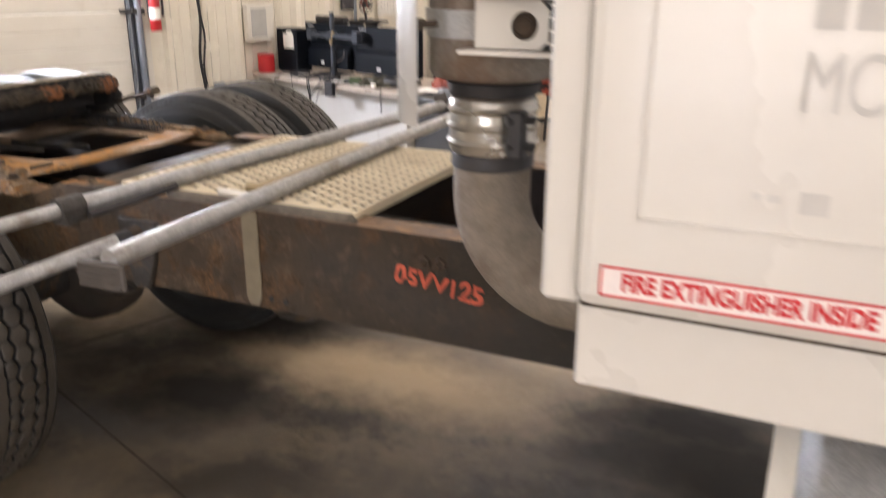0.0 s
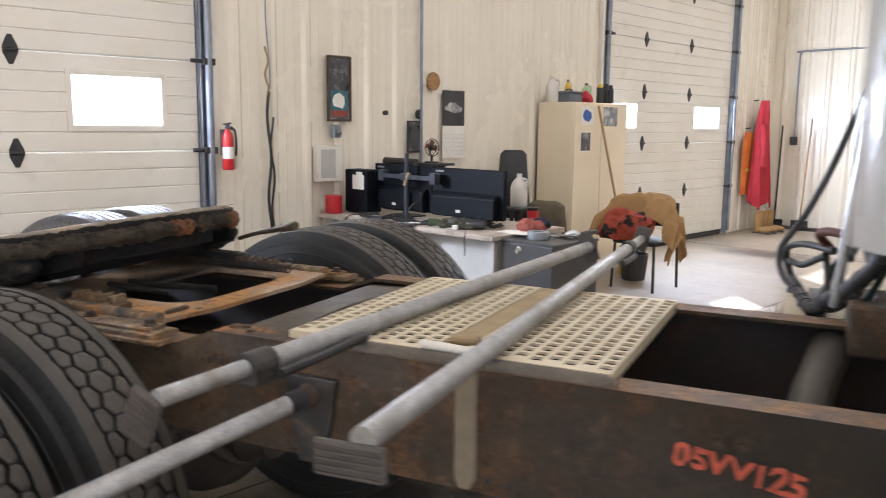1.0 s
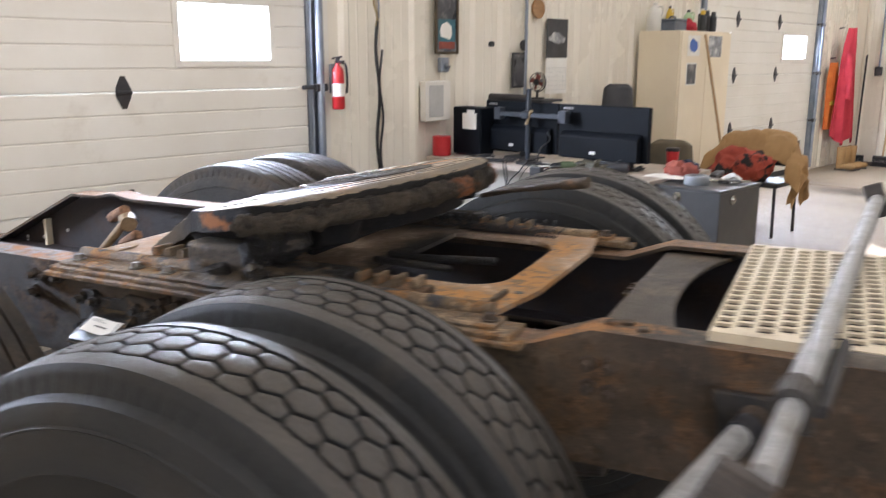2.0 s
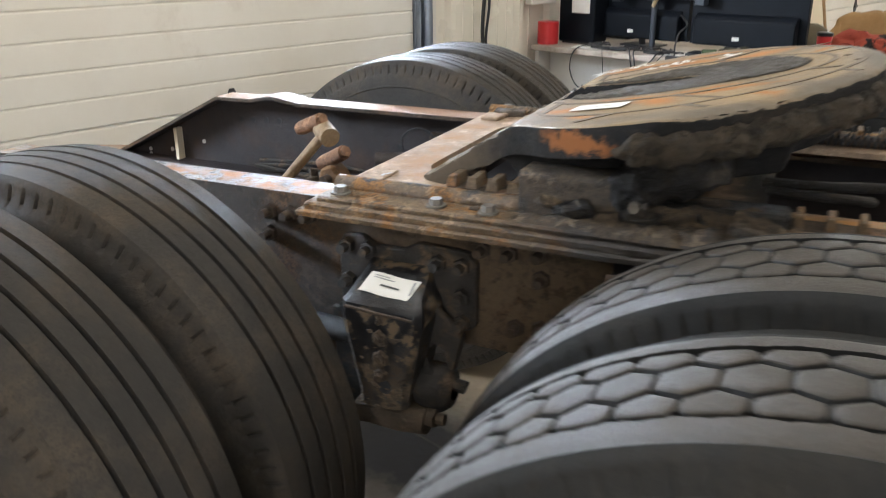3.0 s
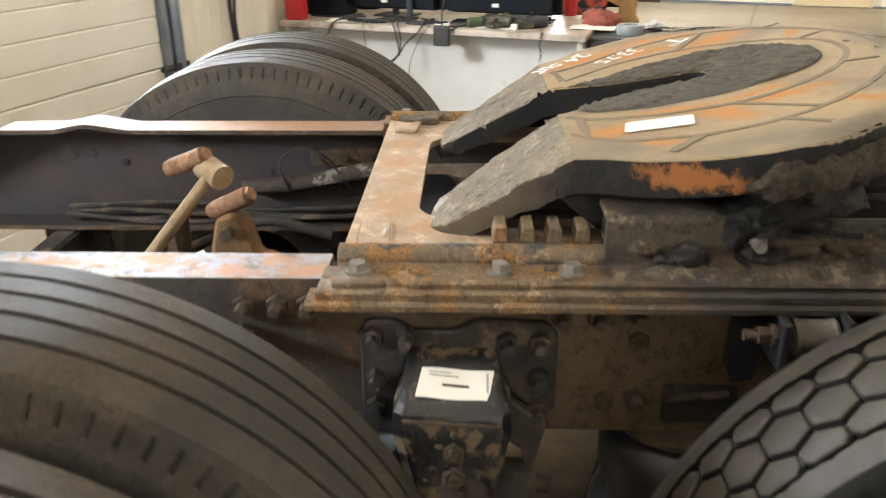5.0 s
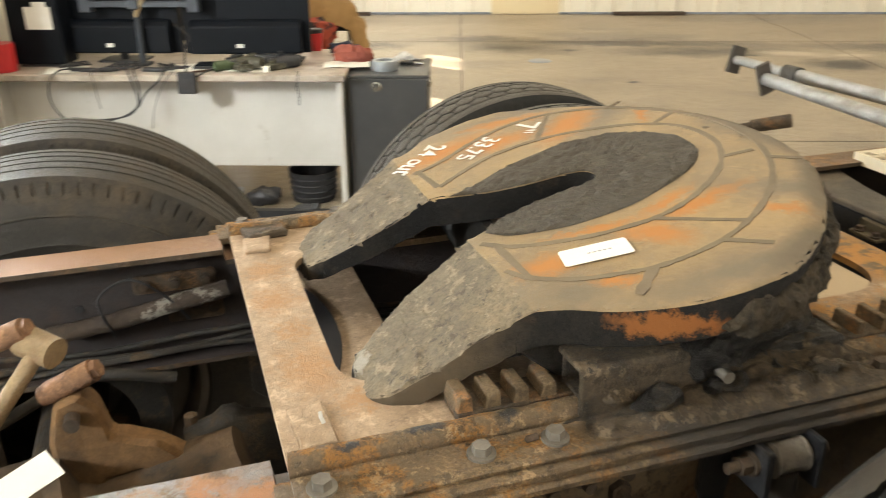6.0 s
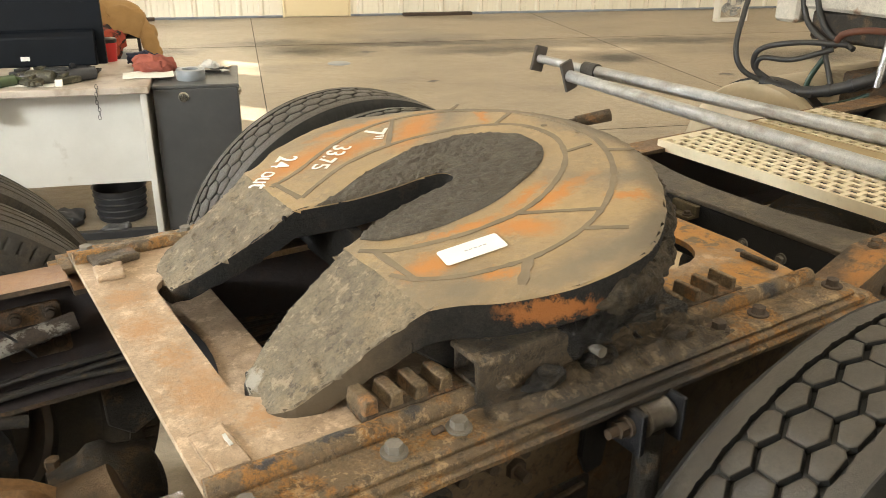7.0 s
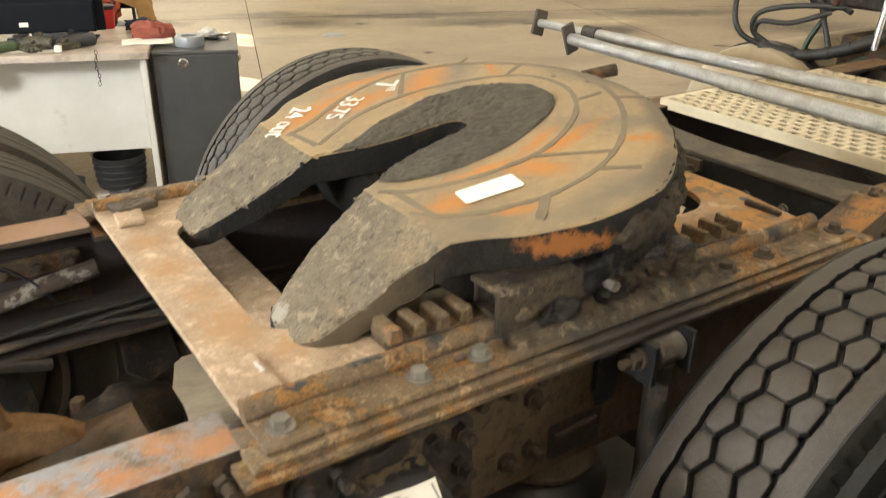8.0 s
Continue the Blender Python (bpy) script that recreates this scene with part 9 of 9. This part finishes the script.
solo("red_cloth", bm, M_REDCLOTH, "red cloth on top of the cream cabinet", "cloth", at_room(-5.74, 7.15, 1.69), smooth=True)
M_PALEGREEN = surface("pale_green_plastic", (0.42, 0.58, 0.34), (0.34, 0.48, 0.27), 0.4, scale=6, bump=0.03)
for u, w, mt, lab, h, r in ((-5.80, 7.27, M_PALEGREEN, "pale green bottle on the cream cabinet", 0.20, 0.050), (-5.87, 7.05, M_YELLOW, "yellow bottle on the cream cabinet", 0.23, 0.035), (-5.90, 6.84, M_JUG, "cloudy jug on the cream cabinet", 0.25, 0.07)):
    jug(u, w, 1.69, mt, lab, h, r)

for u, w, h, capped in ((-5.72, 7.40, 0.20, M_YELLOW), (-5.78, 7.48, 0.22, M_JUG), (-5.70, 7.56, 0.19, M_BLACK), (-5.80, 7.63, 0.21, M_BLACK)):
    can = thing("spray_can", "black spray can standing on the cream cabinet", "spray can", at_room(u, w, 1.69), group="spray cans")
    part("can_body", bottle([(0.0, 0.031), (0.003, 0.033), (h * 0.74, 0.033), (h * 0.80, 0.024)]), M_BLACK, can, smooth=True)
    part("cap", bottle([(h * 0.80, 0.023), (h * 0.97, 0.021), (h, 0.016)]), capped, can, smooth=True)

bk = thing("yellow_bucket", "yellow plastic bucket on the concrete floor", "bucket", at_room(-5.22, 7.28))
bm = bottle([(0.0, 0.09), (0.004, 0.095), (0.2, 0.115), (0.21, 0.12), (0.21, 0.112), (0.02, 0.09)])
part("pail", bm, M_YELLOW, bk, smooth=True)
bm = B()
tube(bm, curve_pts([(0, -0.118, 0.195), (0.06, -0.1, 0.13), (0.105, 0, 0.10), (0.06, 0.1, 0.13), (0, 0.118, 0.195)]), 0.003, 8)
part("bail", bm, M_CHROME, bk, smooth=True)
rb = thing("waste_bin", "dark grey ribbed bin on the concrete floor", "bin", at_room(-5.02, 7.05))
bm = bottle([(0.0, 0.10), (0.004, 0.105), (0.245, 0.13), (0.255, 0.137), (0.255, 0.128), (0.02, 0.1)])
part("shell", bm, M_BIN, rb, smooth=True)
for k in range(20):
    a = 2 * math.pi * k / 20
    bm = B()
    rod(bm, (0.105 * math.cos(a), 0.105 * math.sin(a), 0.01), (0.129 * math.cos(a), 0.129 * math.sin(a), 0.24), 0.005, seg=6)
    part("rib", bm, M_BIN, rb)

# ---- on the long wall ----
WF = U0 + 0.014      # face of the wall ribs

ext = thing("fire_extinguisher", "red wall-hung fire extinguisher with pale label", "fire extinguisher", at_room(WF + 0.075, 3.235, 1.13))
bm = bottle([(0.0, 0.034), (0.008, 0.040), (0.22, 0.040), (0.25, 0.034), (0.27, 0.018), (0.285, 0.016)])
part("cylinder", bm, M_RED, ext, smooth=True)
bm = B()
lathe(bm, [(0.08, 0.0405), (0.08, 0.0415), (0.16, 0.0415), (0.16, 0.0405)], 28, (0, 0, 0), "z")
part("label_band", bm, M_PAPER, ext, smooth=True)
bm = B()
box(bm, -0.015, 0.06, -0.012, 0.012, 0.285, 0.30, 0.003)
box(bm, -0.015, 0.075, -0.01, 0.01, 0.312, 0.322, 0.003, Matrix.Rotation(radians(-6), 4, "Y"))
rod(bm, (0, 0, 0.27), (0, 0, 0.315), 0.014, seg=12)
part("valve", bm, M_DARKIRON, ext)
bm = B()
tube(bm, curve_pts([(0.01, 0.012, 0.29), (0.03, 0.040, 0.27), (0.035, 0.046, 0.18), (0.03, 0.044, 0.10)]), 0.008, 8)
part("hose", bm, M_BLACK, ext, smooth=True)
bm = B()
box(bm, -0.09, -0.043, -0.02, 0.02, 0.1, 0.28, 0.002)
part("wall_bracket", bm, M_TRACK, ext)

rope = thing("hanging_rope", "tan rope and black cord hanging on the wall", "rope", at_room(WF + 0.02, 3.60, 0.7))
for k, (dy, r, z0, z1, mt) in enumerate(((0.0, 0.008, 0.95, 1.30, M_ROPE), (0.004, 0.005, 1.0, 2.6, M_TRACK), (0.010, 0.011, -0.05, 0.98, M_BLACK), (0.028, 0.008, 0.0, 0.80, M_BLACK))):
    bm = B()
    pts = [(0.012 * (k % 2), dy + 0.014 * math.sin(i * 0.9 + k), z0 + (z1 - z0) * i / 12) for i in range(13)]
    tube(bm, curve_pts(pts, 3), r, 8)
    part("strand", bm, mt, rope, smooth=True)
bm = B()
rod(bm, (-0.02, 0.0, 2.6), (0.03, 0.01, 2.6), 0.008, seg=8)
part("hook", bm, M_DARKIRON, rope)
ob_ = thing("outlet_box", "grey outlet box with black plugs on the wall", "outlet", at_room(WF, 3.74, 0.65))
bm = B()
box(bm, 0.0, 0.05, -0.04, 0.04, -0.06, 0.06, 0.004)
part("box", bm, M_TRACK, ob_)
for z in (-0.025, 0.025):
    bm = B()
    box(bm, 0.0505, 0.085, -0.018, 0.018, z - 0.016, z + 0.016, 0.004)
    part("plug", bm, M_BLACK, ob_)
pic = thing("framed_picture", "framed picture with a plain dark helmet shape", "picture", at_room(WF + 0.001, 4.265, 1.475))
bm = B()
box(bm, 0.0, 0.012, -0.1, 0.1, 0.015, 0.49)
part("print", bm, M_CARPIC, pic)
for y0, y1, z0, z1 in ((-0.115, -0.098, 0, 0.505), (0.098, 0.115, 0, 0.505), (-0.098, 0.098, 0, 0.017), (-0.098, 0.098, 0.488, 0.505)):
    bm = B()
    box(bm, 0.0, 0.022, y0, y1, z0, z1, 0.002)
    part("frame_bar", bm, M_GOLD, pic, "dark bronze frame bar")
bm = B()
box(bm, 0.0122, 0.0132, -0.085, 0.085, 0.03, 0.24)
panel = part("lower_panel", bm, surface("teal_print", (0.05, 0.16, 0.20), (0.03, 0.10, 0.14), 0.4, scale=20, bump=0.0), pic)
bm = B()
box(bm, 0.0134, 0.0142, -0.08, 0.08, 0.035, 0.085)
part("red_bar", bm, M_RUST_RAG, panel)
bm = B()
prism(bm, [(-0.06, 0.12), (0.03, 0.10), (0.05, 0.14), (0.045, 0.19), (0.0, 0.222), (-0.05, 0.205), (-0.07, 0.165)], 0.0134, 0.0148, "x")
part("helmet_shape", bm, M_PAPER, panel)
bm = B()
box(bm, 0.0, 0.05, -0.04, 0.04, -0.05, 0.05, 0.008)
rod(bm, (0.05, 0.0, 0.0), (0.075, 0.0, -0.02), 0.018, seg=14)
solo("thermostat", bm, M_TRACK, "small grey thermostat below the picture", "thermostat", at_room(WF, 4.22, 1.40))
lv = thing("wall_heater", "white plastic wall box with a grey grille", "wall heater", at_room(WF, 4.135, 1.01))
bm = B()
box(bm, 0.0, 0.06, -0.125, 0.125, 0.0, 0.28, 0.008, seg=2)
part("case", bm, M_DOOR, lv)
bm = B()
box(bm, 0.06, 0.064, -0.09, 0.05, 0.03, 0.25, 0.001)
part("grille", bm, M_PANELGREY, lv)
bm = B()
rod(bm, (0, 0, 0), (0.03, 0, 0), 0.02, seg=14)
solo("coat_peg", bm, M_BLACK, "small black coat peg on the wall", "peg", at_room(WF, 4.74, 1.55))
bm = B()
rod(bm, (0.012, 0, 0.9), (0.012, 0, 4.55), 0.014, seg=12)
solo("conduit", bm, M_TRACK, "grey vertical conduit on the ribbed wall", "conduit", at_room(WF, 5.15), smooth=True)
bm = B()
lathe(bm, [(0.0, 0.0005), (0.0, 0.078), (0.012, 0.078), (0.016, 0.074), (0.012, 0.060), (0.012, 0.0005)], 36, (0, 0, 0), "x")
solo("wooden_disc", bm, M_WOOD, "round varnished wooden plaque on the wall", "plaque", at_room(WF, 5.30, 1.83), smooth=True)
sp = thing("small_poster", "small dark framed poster above the shelf", "poster", at_room(WF, 5.07, 1.22))
bm = B()
box(bm, 0.0, 0.012, -0.075, 0.075, 0.0, 0.27, 0.002)
part("frame", bm, M_BLACK, sp)
bm = B()
box(bm, 0.0125, 0.0135, -0.06, 0.06, 0.015, 0.255)
part("print", bm, M_CARPIC, sp)
bm = B()
lathe(bm, [(0.0, 0.001), (0.0, 0.040), (0.012, 0.042), (0.018, 0.036), (0.014, 0.030), (0.014, 0.001)], 28, (0, 0, 0), "x")
solo("wall_dial", bm, M_DARKIRON, "small round dark dial on the wall", "dial", at_room(WF, 5.13, 1.545), smooth=True)
cal = thing("wall_calendar", "wall calendar with a dark car photo", "calendar", at_room(WF, 5.56, 1.16))
bm = B()
box(bm, 0.001, 0.004, -0.14, 0.14, 0.29, 0.60)
photo = part("photo", bm, surface("dark_photo", (0.02, 0.02, 0.022), (0.05, 0.05, 0.055), 0.35, scale=7, bump=0.0), cal)
bm = B()
prism(bm, [(-0.11, 0.43), (0.02, 0.40), (0.10, 0.415), (0.11, 0.45), (0.06, 0.47), (0.02, 0.495), (-0.05, 0.495), (-0.08, 0.47), (-0.115, 0.455)], 0.0042, 0.0048, "x")
part("car_shape", bm, M_GREYPIC, photo)
bm = B()
box(bm, 0.001, 0.0045, -0.14, 0.14, 0.0, 0.289)
page = part("page", bm, M_PAPER, cal)
bm = B()
for k in range(6):
    box(bm, 0.0047, 0.0052, -0.13, 0.13, 0.03 + 0.036 * k, 0.0315 + 0.036 * k)
for k in range(8):
    box(bm, 0.0047, 0.0052, -0.13 + 0.0365 * k, -0.1285 + 0.0365 * k, 0.03, 0.212)
part("grid_lines", bm, M_GREYTXT, page)

# ---- far corner ----
coat = thing("red_raincoat", "red hooded raincoat hanging on the corner wall", "coat", at_room(WF + 0.10, 11.68, 0.38))
bm = B()
bmesh.ops.create_grid(bm, x_segments=34, y_segments=44, size=0.5)
for v in bm.verts:
    t = v.co.y + 0.5
    wdt = 0.70 - 0.40 * min(1, t / 0.78) ** 1.3 if t < 0.86 else 0.295 - 1.2 * (t - 0.86)
    hem = 0.07 * math.sin(v.co.x * 9) * (1 - t) ** 3
    x = v.co.x * wdt + 0.06 * (1 - t) - 0.02
    fold = 0.030 * math.sin(v.co.x * 19 + 3 * t) * (1.15 - t) + 0.014 * math.sin(v.co.x * 41 + 7 * t)
    v.co = Vector((0.05 + fold + 0.07 * math.cos(v.co.x * 3), x, t * 1.46 + hem))
part("body", thicken(bm, 0.02), M_REDCLOTH, coat, smooth=True)
bm = tube(B(), curve_pts([(0.09, -0.10, 1.13), (0.12, -0.13, 0.95), (0.13, -0.12, 0.72), (0.12, -0.10, 0.55)], 6), [0.05] * 13 + [0.055] * 6, 14)
part("sleeve", roughen(bm, 0.014, 14), M_REDCLOTH, coat, smooth=True)
vest = thing("safety_vest", "orange work vest hanging on the wall", "vest", at_room(WF + 0.01, 11.47, 0.55))
bm = B()
bmesh.ops.create_grid(bm, x_segments=18, y_segments=22, size=0.5)
for v in bm.verts:
    t = v.co.y + 0.5
    v.co = Vector((0.05 + 0.025 * math.sin(v.co.x * 18 + t), v.co.x * (0.30 - 0.12 * max(0, t - 0.75) * 4), t * 0.85))
bmesh.ops.solidify(bm, geom=bm.faces[:], thickness=0.025)
part("body", bm, M_ORANGECLOTH, vest, smooth=True)
bm = B()
box(bm, 0.083, 0.09, -0.13, 0.13, 0.3, 0.35)
part("band", bm, M_YELLOW, vest)
for c, lab in ((11.68, 1.84), (11.47, 1.45)):
    bm = B()
    rod(bm, (0, 0, 0), (0.07, 0, 0.01), 0.008, seg=8)
    solo("coat_hook", bm, M_DARKIRON, "dark steel coat hook on the wall", "hook", at_room(WF, c, lab), group="coat hooks")


def boot(u, w, rz):
    bt = thing("work_boot", "tan work boot standing in the corner", "boot", at_room(u, w, 0, rz), group="boots")
    bm = B()
    lathe(bm, [(0.02, 0.05), (0.06, 0.052), (0.3, 0.06), (0.305, 0.056), (0.1, 0.045)], 18, (0, 0, 0), "z")
    bmesh.ops.create_icosphere(bm, subdivisions=3, radius=1.0, matrix=Matrix.Translation((0.08, 0, 0.05)) @ Matrix.Diagonal((0.13, 0.05, 0.045, 1)))
    part("upper", bm, M_TANCOAT, bt, smooth=True)
    bm = B()
    box(bm, -0.055, 0.20, -0.048, 0.048, 0.0, 0.02, 0.006)
    part("sole", bm, M_RUBBER, bt)


for u, w, rz in ((-5.75, 11.45, -10), (-5.74, 11.58, 5), (-5.72, 11.75, 20)):
    boot(u, w, rz)
broom(at_room(-5.46, 12.16), (0, 0, 0), (0.02, 0.15, 1.6), M_HANDLE, M_DARKIRON, "wooden push broom leaning on the end wall")
broom(at_room(-5.80, 12.1), (0, 0, 0), (-0.05, 0.2, 1.5), M_DARKIRON, M_BLACK, "dark-handled broom leaning in the corner")
for u0, u1, w, lab in ((-5.9, -4.9, 12.25, "dark timber lying along the end wall"), (-1.4, -0.35, 12.27, "short dark timber on the floor by the end wall")):
    bm = B()
    box(bm, 0, u1 - u0, -0.05, 0.05, 0.0, 0.045, 0.004)
    solo("timber", roughen(bm, 0.002, 6), M_BOARD, lab, "timber", at_room(u0, w), group="loose timbers")
cable = thing("conduit_run", "grey conduit with a black switch on the end wall", "conduit", at_room(-5.69, W1 - 0.02, 0))
bm = B()
tube(bm, curve_pts([(0, 0, 1.33), (0, 0, 1.8), (0, 0, 2.45), (0.03, 0, 2.53), (0.12, 0, 2.55), (2.0, 0, 2.56), (6.0, 0, 2.58)], 6), 0.013, 10)
part("pipe", bm, M_TRACK, cable, smooth=True)
bm = B()
box(bm, -0.04, 0.04, -0.05, 0.02, 1.22, 1.34, 0.004)
part("switch", bm, M_BLACK, cable)

dr = thing("door_3", "smooth cream steel personnel door in the end wall", "door", at_room(-2.655, W1), kind="structure")
bm = B()
box(bm, -0.455, 0.455, -0.012, 0.018, 0.012, 2.06, 0.003)
part("leaf", bm, M_MANDOOR, dr)
for x0, x1, z0, z1 in ((-0.487, -0.457, 0, 2.11), (0.457, 0.487, 0, 2.11), (-0.457, 0.457, 2.065, 2.11)):
    bm = B()
    box(bm, x0, x1, -0.03, 0.019, z0, z1, 0.003)
    part("frame_bar", bm, M_MANDOOR, dr)
bm = B()
rod(bm, (-0.39, -0.012, 1.0), (-0.39, -0.06, 1.0), 0.012, seg=10)
bmesh.ops.create_uvsphere(bm, u_segments=16, v_segments=10, radius=0.03, matrix=Matrix.Translation((-0.39, -0.075, 1.0)))
part("knob", bm, M_CHROME, dr, smooth=True)
bm = B()
box(bm, -0.485, 0.485, -0.004, 0.019, 2.112, HT)
solo("trim", bm, M_PANEL, "plain cream sheet above the door", "trim", at_room(-2.655, W1), kind="structure")
# black kick strip at the foot of the end wall
for a, b in ((U0 + 0.02, -3.15), (-2.16, U1)):
    bm = B()
    box(bm, a, b, W1 - 0.016, W1 + 0.02, 0.0, 0.03, 0.002)
    solo("baseboard", bm, M_TRACK, "thin grey base strip along the end wall", "baseboard", ROOM, kind="structure")

bf = thing("box_fan", "white box fan standing on the floor", "box fan", at_room(3.22, 11.0, 0, 8))
bm = B()
for x0, x1, z0, z1 in ((-0.27, 0.27, 0.0, 0.05), (-0.27, 0.27, 0.49, 0.54), (-0.27, -0.22, 0.05, 0.49), (0.22, 0.27, 0.05, 0.49)):
    box(bm, x0, x1, -0.06, 0.06, z0, z1, 0.008)
part("frame", bm, M_DOOR, bf)
bm = B()
for r in (0.06, 0.10, 0.14, 0.18, 0.215):
    tube(bm, [(r * math.cos(k * 0.2618), -0.05, 0.27 + r * math.sin(k * 0.2618)) for k in range(25)], 0.002, 5)
for k in range(12):
    a = k * math.pi / 6
    rod(bm, (0, -0.05, 0.27), (0.22 * math.cos(a), -0.05, 0.27 + 0.22 * math.sin(a)), 0.002, seg=5)
part("grille", bm, M_DOOR, bf)
for k in range(5):
    bm = B()
    box(bm, 0.03, 0.20, -0.003, 0.003, -0.05, 0.05, 0.001, Matrix.Translation((0, 0, 0.27)) @ Matrix.Rotation(k * 1.2566, 4, "Y") @ Matrix.Rotation(0.45, 4, "X"))
    part("blade", bm, M_GREYPIC, bf)
bm = B()
rod(bm, (0, -0.03, 0.27), (0, 0.05, 0.27), 0.045, seg=18)
part("motor", bm, M_DOOR, bf)

bm = B()
lathe(bm, [(0.0, 0.12), (0.006, 0.115), (0.012, 0.09), (0.010, 0.05), (0.012, 0.0005)], 28, (0, 0, 0), "z")
solo("drain_cap", bm, M_TAPE, "round grey drain cap on the floor", "drain cap", at_room(-2.78, 8.64), kind="structure", smooth=True)
